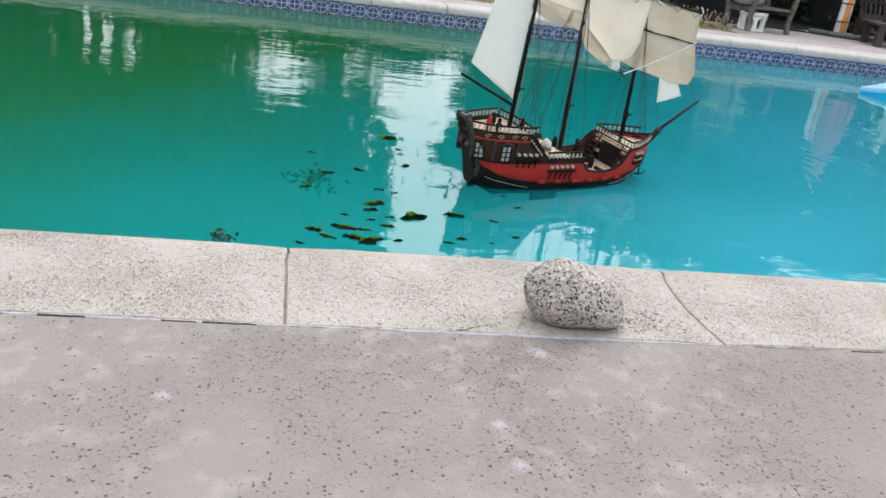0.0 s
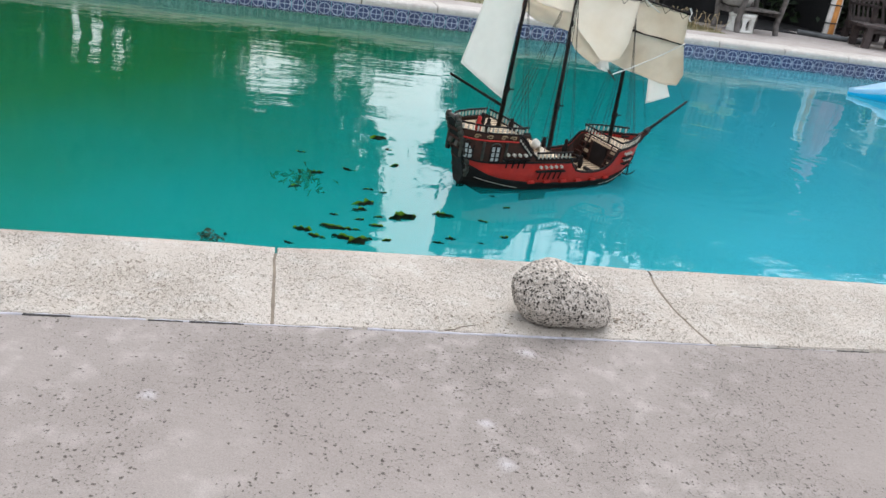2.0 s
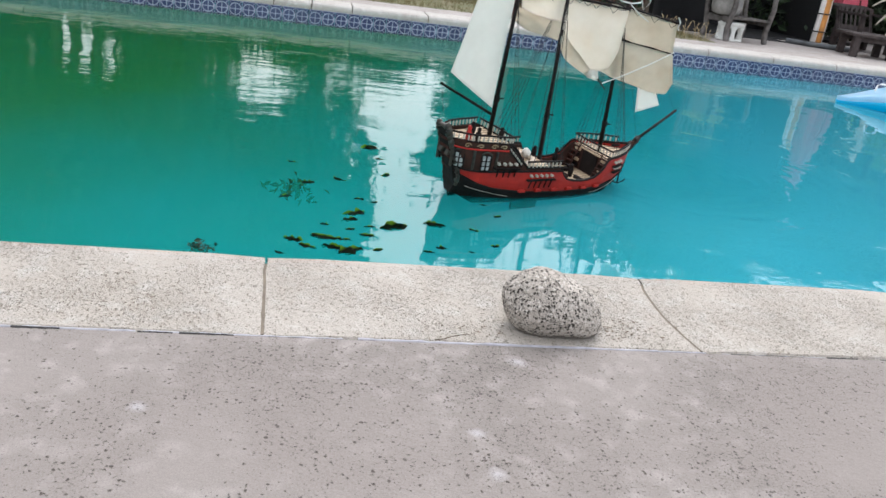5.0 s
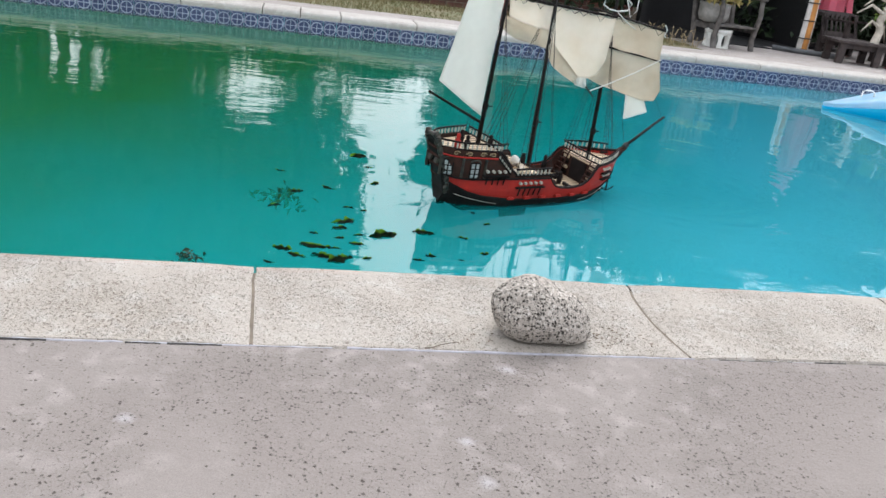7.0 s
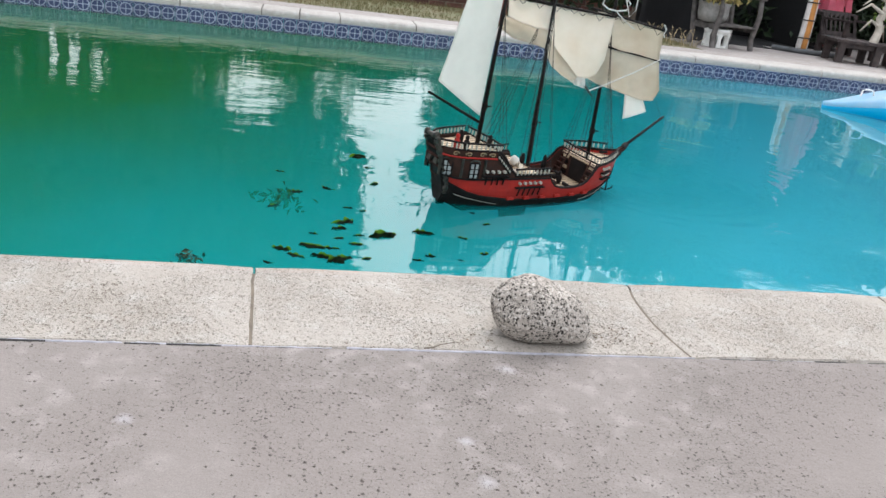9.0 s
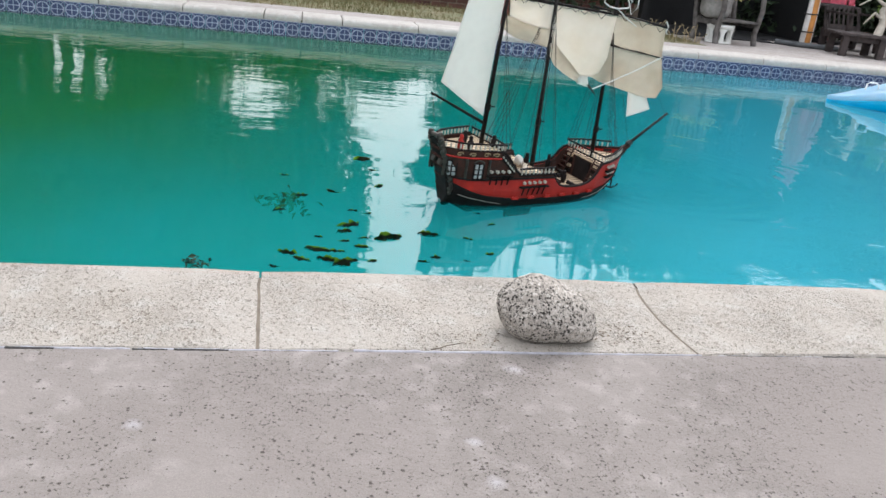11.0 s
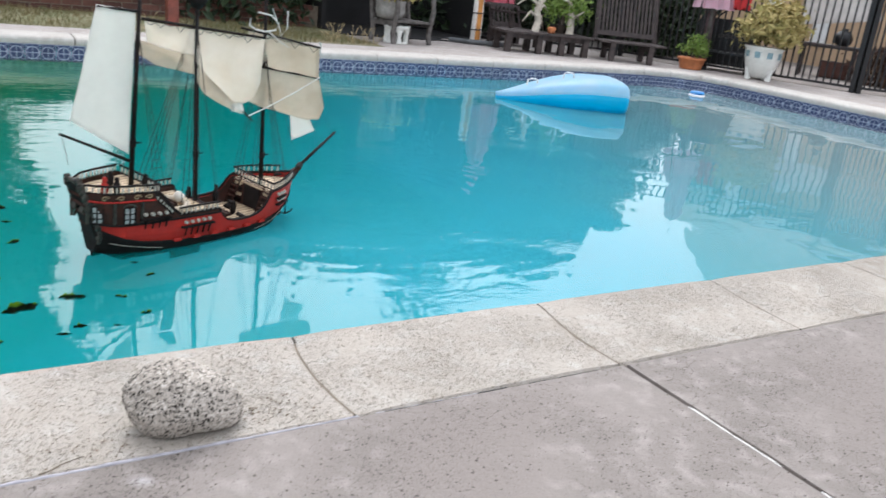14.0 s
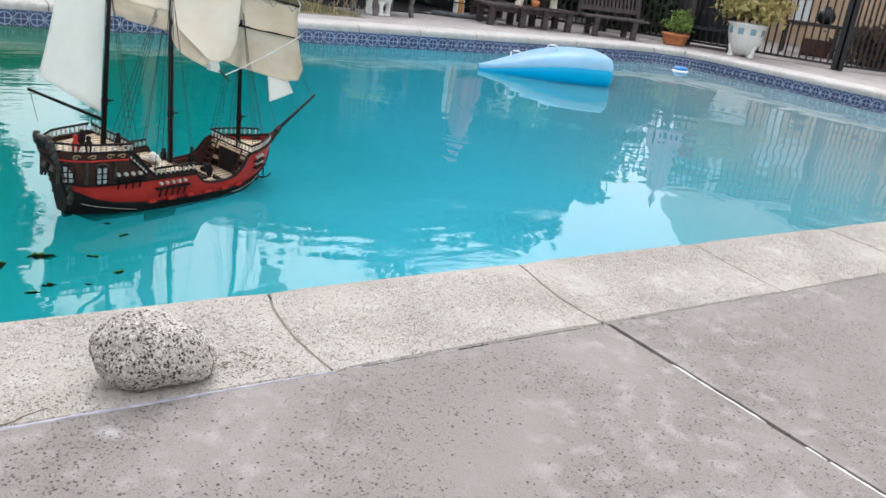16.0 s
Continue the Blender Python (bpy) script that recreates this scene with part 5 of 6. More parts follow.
    chain(bm, [(0.30 + 0.075 * math.cos(a), -0.02 + 0.070 * math.sin(a), 0.146) for a in [math.pi * k / 6 for k in range(13)]], 0.012, seg=8)
    part("coiled_canvas", bm, M_SAILC, ob, "tan roll of canvas coiled on the quarter deck", smooth=True)
    return ob


ship()


# ---- fallen leaves on the water ----
def fallen_leaf(x, y, s, seed):
    """A cupped leaf: one long edge in the water, the other standing up in an arc."""
    rng = np.random.default_rng(seed)
    bm = bmesh.new()
    n, across = 14, 5
    curl, wide, rise = rng.uniform(-0.6, 1.3), rng.uniform(0.22, 0.42), rng.uniform(0.06, 0.16)
    rows = []
    for k in range(n + 1):
        t = k / n
        full = math.sin(math.pi * t) ** 0.6 * (1 + 1.1 * noise.noise(Vector((t * 5.5, seed, 0))))
        row = []
        for j in range(across + 1):
            v = j / across - 0.5
            row.append(bm.verts.new((t - 0.5, curl * (t - 0.5) ** 2 + v * wide * full + 0.14 * noise.noise(Vector((t * 3.5, seed, 3))), -0.015 + rise * full * (0.5 + v) ** 1.6 + 0.05 * noise.noise(Vector((t * 3, v * 3, seed))))))
        rows.append(row)
    for a, c in zip(rows, rows[1:]):
        for j in range(across):
            bm.faces.new((a[j], a[j + 1], c[j + 1], c[j]))
    bmesh.ops.solidify(bm, geom=bm.faces[:], thickness=0.015)
    ob = put("fallen_leaf", bm, M_LEAF_RIM, smooth=True)
    ob.matrix_world = pose(x, y, WATER + 0.001, rng.uniform(-6, 6), rng.uniform(-6, 6), rng.uniform(-32, 32)) @ Matrix.Scale(1.22 * s, 4)
    return tagged(ob, "wet dark green fallen leaf with yellow rim on the water", "leaf", "leaves on the water")


leaf_spots = [(0.42, 2.29, 0.081), (0.44, 2.11, 0.034), (0.45, 1.86, 0.042), (0.05, 1.96, 0.040), (0.03, 1.49, 0.045), (0.12, 1.68, 0.046), (0.24, 1.75, 0.052), (0.81, 1.55, 0.026), (0.84, 1.42, 0.030), (0.71, 1.25, 0.032), (0.76, 1.1, 0.030),
              (0.66, 1.03, 0.022), (0.29, 1.35, 0.085), (0.26, 1.28, 0.050), (0.33, 1.22, 0.036), (0.26, 1.18, 0.034), (0.17, 1.21, 0.028), (0.06, 1.05, 0.058), (0.11, 1.0, 0.052), (0.16, 1.09, 0.080), (0.23, 1.08, 0.050), (0.25, 0.98, 0.084),
              (0.34, 1.0, 0.032), (0.31, 1.13, 0.045), (0.02, 0.93, 0.032), (0.31, 1.52, 0.036), (0.37, 1.49, 0.028), (0.51, 1.01, 0.036), (0.56, 1.05, 0.036), (0.42, 1.22, 0.092), (0.57, 1.28, 0.070), (0.19, 1.0, 0.062)]
for k, spot in enumerate(leaf_spots):
    fallen_leaf(*spot, 40 + k)
leaves_mesh("sunken_leaf_clump", np.random.default_rng(3).normal([0.06, 1.64, WATER - 0.02], [0.04, 0.06, 0.012], (60, 3)), 0.04, M_LEAF_WET, label="clump of rotting leaves just under the water")
tagged(bpy.data.objects["sunken_leaf_clump"], category="leaf clump", kind="stuff")
leaves_mesh("green_weed_tuft", np.random.default_rng(4).normal([-0.222, 0.935, WATER], [0.022, 0.015, 0.008], (50, 3)), 0.022, M_LEAF_DARK, label="small tuft of green weed at the pool edge")
tagged(bpy.data.objects["green_weed_tuft"], category="weed tuft")

# ---- inflatable ----
def pool_float():
    ob = thing("inflatable_float", pose(5.01, 5.42, WATER, 0, 0, -24) @ Matrix.Scale(0.79, 4), "pale blue translucent inflatable pool float drifting", "pool float")

    def rings(lo, hi):
        """Slices of one puffy wedge between two levels, 0 at the keel and 1 at the crown."""
        out = []
        for k in range(25):
            t = k / 24
            x = 1.64 * t
            end = math.sqrt(max(0.0, 1 - max(0, (t - 0.90) / 0.10) ** 2.4))
            w = (0.05 + 0.50 * math.sin(min(1, t * 1.12) * math.pi / 2) ** 0.9) * max(0.18, end)
            top = 0.07 + 0.30 * math.sin(min(1.0, t * 1.30) * math.pi / 2) ** 1.25
            top = 0.13 + (top - 0.13) * max(0.62, end) if t > 0.90 else top
            ring = []
            for j in range(13):
                u = lo + (hi - lo) * j / 12
                a = math.pi * (u - 0.5)
                ring.append((x, w * abs(math.cos(a)) ** 0.42, -0.04 + (top + 0.04) * (0.5 + 0.5 * math.copysign(abs(math.sin(a)) ** 0.7, math.sin(a)))))
            out.append(ring + [(x, -y, z) for x, y, z in ring[::-1]])
        return out

    bm = bmesh.new()
    loft(bm, rings(0.0, 0.53))
    part("hull_tube", bm, M_VINYL, ob, "bright blue lower tube", smooth=True)
    bm = bmesh.new()
    loft(bm, rings(0.53, 1.0))
    part("top_chamber", bm, M_VINYLW, ob, "clear whitish upper chamber", smooth=True)
    for x, y, z in ((0.42, -0.10, 0.215), (0.86, -0.14, 0.335)):
        bm = bmesh.new()
        chain(bm, [(x - 0.07, y, z - 0.02), (x - 0.06, y, z + 0.05), (x - 0.03, y, z + 0.065), (x + 0.03, y, z + 0.065), (x + 0.06, y, z + 0.05), (x + 0.07, y, z - 0.02)], 0.010, seg=8)
        part("handle", bm, M_WHITE, ob, "white grab handle", smooth=True)
    return ob


pool_float()


def floating_dispenser():
    ob = thing("chlorine_floater", pose(8.42, 5.92, WATER - 0.018, 0, 0, 30) @ Matrix.Diagonal((1.0, 1.0, 0.72, 1.0)), "small blue and white chlorine floater at the pool wall", "chlorine floater")
    bm = bmesh.new()
    lathe(bm, [(0.05, -0.08), (0.075, -0.02), (0.10, 0.0), (0.105, 0.03), (0.09, 0.045)], 20)
    part("body", bm, M_WHITE, ob, "white plastic body", smooth=True)
    bm = bmesh.new()
    lathe(bm, [(0.088, 0.045), (0.088, 0.08), (0.075, 0.095), (0.02, 0.098)], 20)
    part("cap", bm, mat("blue_plastic", (0.03, 0.22, 0.55), 0.35), ob, "blue screw cap", smooth=True)


floating_dispenser()


# ---- the far side ----
def dry_weed(m, seed):
    """A few dry stalks with seed heads."""
    rng = np.random.default_rng(seed)
    ob = thing("dry_weed", m, "dry pale weed stalks at the lawn's edge", "weed", "weeds on the lawn")
    for k in range(rng.integers(4, 7)):
        a, lean, h = rng.uniform(0, 6.28), rng.uniform(0.02, 0.09), rng.uniform(0.09, 0.2)
        x, y = rng.normal(0, 0.03, 2)
        top = Vector((x + lean * math.cos(a), y + lean * math.sin(a), h))
        bm = bmesh.new()
        chain(bm, [(x, y, -0.01), (x + 0.3 * lean * math.cos(a), y + 0.3 * lean * math.sin(a), h * 0.55), top], 0.0035, 0.002, 5)
        stalk = part("stalk", bm, M_STRAW, ob)
        bm = bmesh.new()
        chain(bm, [top, top + Vector((0.012 * math.cos(a), 0.012 * math.sin(a), 0.014)), top + Vector((0.03 * math.cos(a), 0.03 * math.sin(a), 0.022))], 0.007, 0.002, 5)
        part("seed_head", bm, M_STRAW, stalk)
    return ob


for k, (x, y) in enumerate(((4.30, 7.86), (4.52, 7.80), (4.72, 7.90), (4.40, 8.05), (4.80, 7.74), (3.4, 7.95), (2.2, 7.98))):
    dry_weed(pose(x, y, -0.004), 50 + k)


def red_post():
    ob = thing("timber_post", pose(2.46, 8.0, -0.02), "red-brown painted timber post standing in the lawn", "post")
    bm = bmesh.new()
    box(bm, (0, 0, 1.6), (0.12, 0.12, 3.2), bevel=0.008)
    part("shaft", bm, M_REDPOST, ob)
    bm = bmesh.new()
    box(bm, (0.62, 0, 1.95), (1.24, 0.05, 0.10), bevel=0.006)
    part("cross_arm", bm, M_REDPOST, ob)


red_post()


def potted_plant(name, m, prof, mtl, label, crown, size, leaf_mtl, rim_z, feet=0, squares=0, seg=28):
    ob = thing(name, m, label, "potted plant")
    bm = bmesh.new()
    lathe(bm, prof, seg)
    pot = part("pot", bm, mtl, ob, smooth=True)
    for k in range(feet):
        a = 2 * math.pi * k / feet + 0.5
        bm = bmesh.new()
        chain(bm, [(0.15 * math.cos(a), 0.15 * math.sin(a), 0.0), (0.16 * math.cos(a), 0.16 * math.sin(a), 0.07), (0.185 * math.cos(a), 0.185 * math.sin(a), 0.16)], 0.042, 0.025, 8)
        part("foot", bm, mtl, pot, smooth=True)
    for k in range(squares):
        a = 2 * math.pi * k / squares
        bm = bmesh.new()
        box(bm, (0.234 * math.cos(a), 0.234 * math.sin(a), 0.335), (0.012, 0.075, 0.085), (0, 4, math.degrees(a)), bevel=0.004)
        part("glaze_square", bm, M_BLUEGLAZE, pot, "blue-grey glazed square")
    bm = bmesh.new()
    lathe(bm, [(prof[-1][0] * 0.5, rim_z - 0.03), (prof[-1][0] * 0.98, rim_z - 0.03), (0.02, rim_z - 0.015)], 16)
    part("soil", bm, M_SOIL, ob)
    rng = np.random.default_rng(len(name))
    bm = bmesh.new()
    tips = []
    for k in range(9):
        a, r = rng.uniform(0, 6.28), rng.uniform(0.2, 0.9)
        t = (crown[0] * r * math.cos(a), crown[0] * r * math.sin(a), rim_z + crown[1] * rng.uniform(0.4, 0.9))
        chain(bm, [(0, 0, rim_z - 0.03), (t[0] * 0.4, t[1] * 0.4, rim_z + (t[2] - rim_z) * 0.6), t], 0.010, 0.004, 5)
        tips.append(t)
    part("stems", bm, M_BARK, ob, smooth=True)
    pts = []
    for t in tips + [(crown[0] * 0.7 * math.cos(a), crown[0] * 0.7 * math.sin(a), rim_z + crown[1] * 0.35) for a in rng.uniform(0, 6.28, 14)]:
        pts.append(rng.normal(t, (crown[0] * 0.28, crown[0] * 0.28, crown[1] * 0.13), (max(30, int(crown[2] / 23)), 3)))
    pts = np.concatenate(pts)
    pts = pts[pts[:, 2] > rim_z - 0.08]
    leaves_mesh("foliage", pts, size, leaf_mtl, ob, seed=len(name) + 3)
    return ob


potted_plant("glazed_planter", pose(9.86, 6.20, -0.008), [(0.12, 0.03), (0.15, 0.06), (0.205, 0.17), (0.235, 0.29), (0.24, 0.40), (0.262, 0.42), (0.265, 0.44), (0.245, 0.44)], M_GLAZE,
             "large white glazed planter with blue squares and a yellowing shrub", (0.36, 0.62, 3200), 0.095, M_LEAF_YELLOW, 0.44, feet=3, squares=9)
potted_plant("terracotta_pot", pose(9.48, 7.09, -0.008), [(0.15, 0.0), (0.155, 0.03), (0.185, 0.13), (0.20, 0.135), (0.20, 0.16), (0.185, 0.16)], M_TERRA,
             "low terracotta pot with a bright green plant", (0.17, 0.34, 500), 0.055, M_LEAF_BRIGHT, 0.16)


def slat_bench(m, width, label, seat_z=0.30, back=1.0, mtl=M_DARKWOOD, group="garden benches", arms=True, inset=0.05, pitch=0.085):
    ob = thing("garden_bench", m, label, "bench", group)
    h = width / 2
    for sx in (-1, 1):
        for y, top in ((-0.24, seat_z), (0.24, seat_z)):
            bm = bmesh.new()
            box(bm, (sx * (h - inset), y, top / 2), (0.075, 0.075, top), bevel=0.006)
            part("leg", bm, mtl, ob)
        bm = bmesh.new()
        box(bm, (sx * (h - inset), 0, seat_z - 0.06), (0.05, 0.5, 0.07), bevel=0.005)
        part("side_rail", bm, mtl, ob)
        bm = bmesh.new()
        chain(bm, [(sx * (h - 0.04), 0.20, seat_z - 0.02), (sx * (h - 0.04), 0.30, seat_z + 0.3), (sx * (h - 0.04), 0.44, back)], 0.032, 0.028, 6)
        part("back_post", bm, mtl, ob)
        if not arms:
            continue
        bm = bmesh.new()
        box(bm, (sx * (h - 0.03), -0.02, seat_z + 0.24), (0.07, 0.56, 0.03), bevel=0.006)
        part("armrest", bm, mtl, ob)
        bm = bmesh.new()
        box(bm, (sx * (h - 0.03), -0.24, seat_z + 0.11), (0.05, 0.05, 0.24), bevel=0.005)
        part("arm_support", bm, mtl, ob)
    for k in range(6):
        bm = bmesh.new()
        box(bm, (0, -0.25 + 0.095 * k, seat_z), (width, 0.08, 0.025), bevel=0.004)
        part("seat_slat", bm, mtl, ob)
    for z in (0.12, 0.97):
        bm = bmesh.new()
        t = z
        box(bm, (0, 0.22 + 0.22 * t, seat_z + (back - seat_z) * t), (width - 0.04, 0.035, 0.07), (-17, 0, 0), bevel=0.005)
        part("back_rail", bm, mtl, ob)
    n = int(width / pitch)
    for k in range(n):
        x = -h + 0.08 + (width - 0.16) * k / (n - 1)
        bm = bmesh.new()
        box(bm, (x, 0.34, seat_z + (back - seat_z) * 0.55), (0.035, 0.016, (back - seat_z) * 0.92), (-17, 0, 0), bevel=0.003)
        part("back_slat", bm, mtl, ob)
    return ob


slat_bench(pose(8.72, 7.62, -0.008, 0, 0, -28), 0.95, "dark weathered wooden lounger with a close-slatted leaning back", 0.26, 1.02, arms=False, inset=0.20, pitch=0.062)
slat_bench(pose(7.74, 9.06, -0.008, 0, 0, 4), 0.62, "dark wooden slatted chair behind the low table", 0.24, 0.55)


def low_table():
    ob = thing("low_table", pose(7.55, 8.12, -0.008, 0, 0, -14), "long low dark wooden table holding driftwood", "table")
    for k in range(4):
        bm = bmesh.new()
        box(bm, (0, -0.22 + 0.145 * k, 0.265), (1.35, 0.138, 0.032), bevel=0.005)
        part("top_plank", bm, M_DARKWOOD, ob)
    for x in (-0.58, -0.12, 0.22, 0.58):
        for y in (-0.22, 0.22):
            bm = bmesh.new()
            box(bm, (x, y, 0.125), (0.085, 0.075, 0.25), bevel=0.006)
            part("leg", bm, M_DARKWOOD, ob)
    for y in (-0.2, 0.2):
        bm = bmesh.new()
        box(bm, (0, y, 0.215), (1.2, 0.03, 0.06), bevel=0.004)
        part("apron", bm, M_DARKWOOD, ob)


low_table()


def driftwood(m, seed, label):
    ob = thing("driftwood", m, label, "driftwood")
    rng = np.random.default_rng(seed)
    bm = bmesh.new()
    chain(bm, [(0, 0, 0), (0.03, 0.0, 0.16), (0.0, 0.02, 0.30), (0.06, 0.01, 0.44), (0.03, 0, 0.60)], 0.055, 0.03, 8)
    part("trunk", bm, M_DRIFT, ob, smooth=True)
    for k in range(6):
        z = 0.12 + 0.08 * k
        a = rng.uniform(-0.6, 0.6) + (math.pi if k % 2 else 0)
        l = rng.uniform(0.2, 0.38)
        bm = bmesh.new()
        chain(bm, [(0.02, 0, z), (0.5 * l * math.cos(a), 0.5 * l * math.sin(a), z + rng.uniform(-0.06, 0.1)), (l * math.cos(a), l * math.sin(a), z + rng.uniform(-0.12, 0.16))], 0.026, 0.008, 6)
        part("branch", bm, M_DRIFT, ob, smooth=True)


driftwood(pose(7.42, 8.12, 0.27), 4, "bleached driftwood branch standing on the low table")
driftwood(pose(7.98, 8.05, 0.27, 0, 0, 60), 9, "pale twisted driftwood on the low table")
potted_plant("table_plant", pose(7.95, 8.22, 0.272), [(0.06, 0.0), (0.065, 0.01), (0.09, 0.10), (0.095, 0.11)], M_SOIL, "leafy green plant in a dark pot on the table", (0.32, 0.58, 1500), 0.06, M_LEAF_BRIGHT, 0.11)
bm = bmesh.new()
lathe(bm, [(0.03, 0), (0.045, 0.01), (0.06, 0.07), (0.055, 0.085), (0.02, 0.09)], 16)
ob = put("clay_cup", bm, M_TERRA, smooth=True)
ob.matrix_world = pose(7.60, 7.98, 0.273)
tagged(ob, "small round red clay cup on the low table", "cup")


def garden_chair():
    ob = thing("garden_armchair", pose(5.45, 8.38, -0.008, 0, 0, 12), "grey weathered wooden garden armchair with curved legs", "chair")
    for sx in (-1, 1):
        for y, ph in ((-0.24, 0.03), (0.22, -0.03)):
            bm = bmesh.new()
            top = 0.62 if y < 0 else 1.05
            chain(bm, [(sx * 0.30, y, 0), (sx * 0.30, y + ph, 0.14), (sx * 0.30, y, 0.27), (sx * 0.30, y - ph, 0.42), (sx * 0.30, y + (0.12 if y > 0 else 0), top)], 0.036, 0.030, 8)
            part("leg", bm, M_GREYWOOD, ob, smooth=True)
        bm = bmesh.new()
        box(bm, (sx * 0.30, 0.0, 0.625), (0.085, 0.60, 0.03), bevel=0.008)
        part("armrest", bm, M_GREYWOOD, ob)
        bm = bmesh.new()
        box(bm, (sx * 0.29, 0.0, 0.24), (0.04, 0.46, 0.06), bevel=0.005)
        part("side_rail", bm, M_GREYWOOD, ob)
    for k in range(5):
        bm = bmesh.new()
        box(bm, (0, -0.23 + 0.105 * k, 0.275), (0.60, 0.09, 0.024), bevel=0.004)
        part("seat_slat", bm, M_GREYWOOD, ob)
    for k in range(6):
        bm = bmesh.new()
        box(bm, (-0.225 + 0.09 * k, 0.27, 0.64), (0.05, 0.02, 0.70), (-8, 0, 0), bevel=0.004)
        part("back_slat", bm, M_GREYWOOD, ob)
    bm = bmesh.new()
    box(bm, (0, 0.325, 1.02), (0.66, 0.04, 0.09), (-8, 0, 0), bevel=0.01)
    part("top_rail", bm, M_GREYWOOD, ob)


garden_chair()
potted_plant("chair_planter", pose(5.25, 8.33, 0.28), [(0.10, 0.0), (0.16, 0.02), (0.19, 0.10), (0.185, 0.20), (0.20, 0.22), (0.19, 0.235)], mat("grey_pitted_pot", (0.30, 0.285, 0.265), 0.8, vary=0.3, scale=18, alt=(0.20, 0.19, 0.18)),
             "grey pitted stone planter with a yellow-green plant on the armchair", (0.26, 0.2, 500), 0.07, M_LEAF_YELLOW, 0.23)


def arched_stand():
    ob = thing("pot_stand", pose(5.33, 8.26, -0.009), "white ceramic pot stand pierced by arches under the armchair", "pot stand")
    bm = bmesh.new()
    lathe(bm, [(0.115, 0.0), (0.16, 0.0), (0.165, 0.02), (0.15, 0.03), (0.115, 0.03), (0.115, 0.0)], 24)
    part("foot_ring", bm, M_GLAZE, ob, smooth=True)
    bm = bmesh.new()
    lathe(bm, [(0.115, 0.165), (0.15, 0.165), (0.165, 0.19), (0.17, 0.225), (0.13, 0.225), (0.115, 0.165)], 24)
    part("bowl_ring", bm, M_GLAZE, ob, smooth=True)
    for k in range(7):
        a = 2 * math.pi * k / 7
        bm = bmesh.new()
        loft(bm, [[(0.135 + u * 0.022, v * w, z) for u, v in ((-1, -1), (1, -1), (1, 1), (-1, 1))] for z, w in ((0.02, 0.034), (0.06, 0.024), (0.11, 0.022), (0.145, 0.034), (0.172, 0.058))])
        bmesh.ops.transform(bm, matrix=Matrix.Rotation(a, 4, "Z"), verts=bm.verts[:])
        part("pillar", bm, M_GLAZE, ob)


arched_stand()


def closed_umbrella(m, z0, z1, width, label, pole_top, stripes, foot=0.26):
    ob = thing("closed_parasol", m, label, "parasol")
    bm = bmesh.new()
    lathe(bm, [(foot, 0), (foot, 0.04), (foot * 0.5, 0.06), (0.04, 0.10)], 24)
    part("base", bm, M_IRON, ob, smooth=False)
    bm = bmesh.new()
    rod(bm, (0, 0, 0.05), (0, 0, pole_top), 0.036, 0.022, seg=12)
    part("pole", bm, M_GREYWOOD, ob, smooth=True)
    n = 10
    for k in range(n):
        a0, a1 = 2 * math.pi * k / n, 2 * math.pi * (k + 1) / n
        am = (a0 + a1) / 2
        bm = bmesh.new()
        rows = []
        for j in range(9):
            t = j / 8
            z = z0 + (z1 - z0) * t
            r = width / 2 * (1 - t) ** 0.8 + 0.025
            fold = 0.78 if k % 2 else 0.88
            rows.append([(r * fold * math.cos(a0), r * fold * math.sin(a0), z), (r * math.cos(am), r * math.sin(am), z - 0.02 * (1 - t)), (r * fold * math.cos(a1), r * fold * math.sin(a1), z)])
        vs = [[bm.verts.new(p) for p in r] for r in rows]
        for a, c in zip(vs, vs[1:]):
            for q in range(2):
                bm.faces.new((a[q], a[q + 1], c[q + 1], c[q]))
        bmesh.ops.solidify(bm, geom=bm.faces[:], thickness=0.004)
        part("canopy_panel", bm, stripes[k % len(stripes)], ob)
    bm = bmesh.new()
    rod(bm, (0, 0, z1 - 0.02), (0, 0, z1 + 0.08), 0.02, 0.008)
    part("finial", bm, M_GREYWOOD, ob)
    return ob


closed_umbrella(pose(7.92, 9.95, -0.008), 0.56, 2.0, 0.64, "pink closed parasol standing on the terrace", 1.95, (M_PINK,))
closed_umbrella(pose(9.74, 7.12, -0.008), 0.86, 1.95, 0.54, "faded lilac closed parasol beside the fence", 1.9, (M_LILAC,), 0.07)


def rolled_bundle():
    ob = thing("rolled_canvas", pose(6.93, 8.87, -0.008, 0, 0, 20), "upright rolled canvas in white and orange stripes tied with cords", "rolled canvas")
    for x, w, mtl in ((-0.062, 0.05, M_CANVAS), (0.0, 0.09, M_ORANGE), (0.068, 0.055, M_CANVAS)):
        bm = bmesh.new()
        lathe(bm, [(w * 0.55, 0.0), (w * 0.75, 0.02), (w * 0.72, 0.4), (w * 0.66, 0.7), (w * 0.50, 0.98)], 14)
        for v in bm.verts:
            v.co.x += x * (1 - 0.15 * v.co.z)
            v.co.y += 0.01 * math.sin(v.co.z * 9)
        part("fold", bm, mtl, ob, smooth=True)
    for z in (0.20, 0.43, 0.66, 0.92):
        bm = bmesh.new()
        chain(bm, [(0.118 * math.cos(a), 0.066 * math.sin(a), z) for a in [k * math.pi / 8 for k in range(17)]], 0.008, seg=5)
        part("tie_cord", bm, M_IRON, ob, "dark cord")


rolled_bundle()
bm = bmesh.new()
chain(bm, [(6.52, 8.92, 0.026), (6.80, 8.72, 0.026), (7.10, 8.62, 0.026), (7.30, 8.51, 0.026)], 0.034, seg=8)
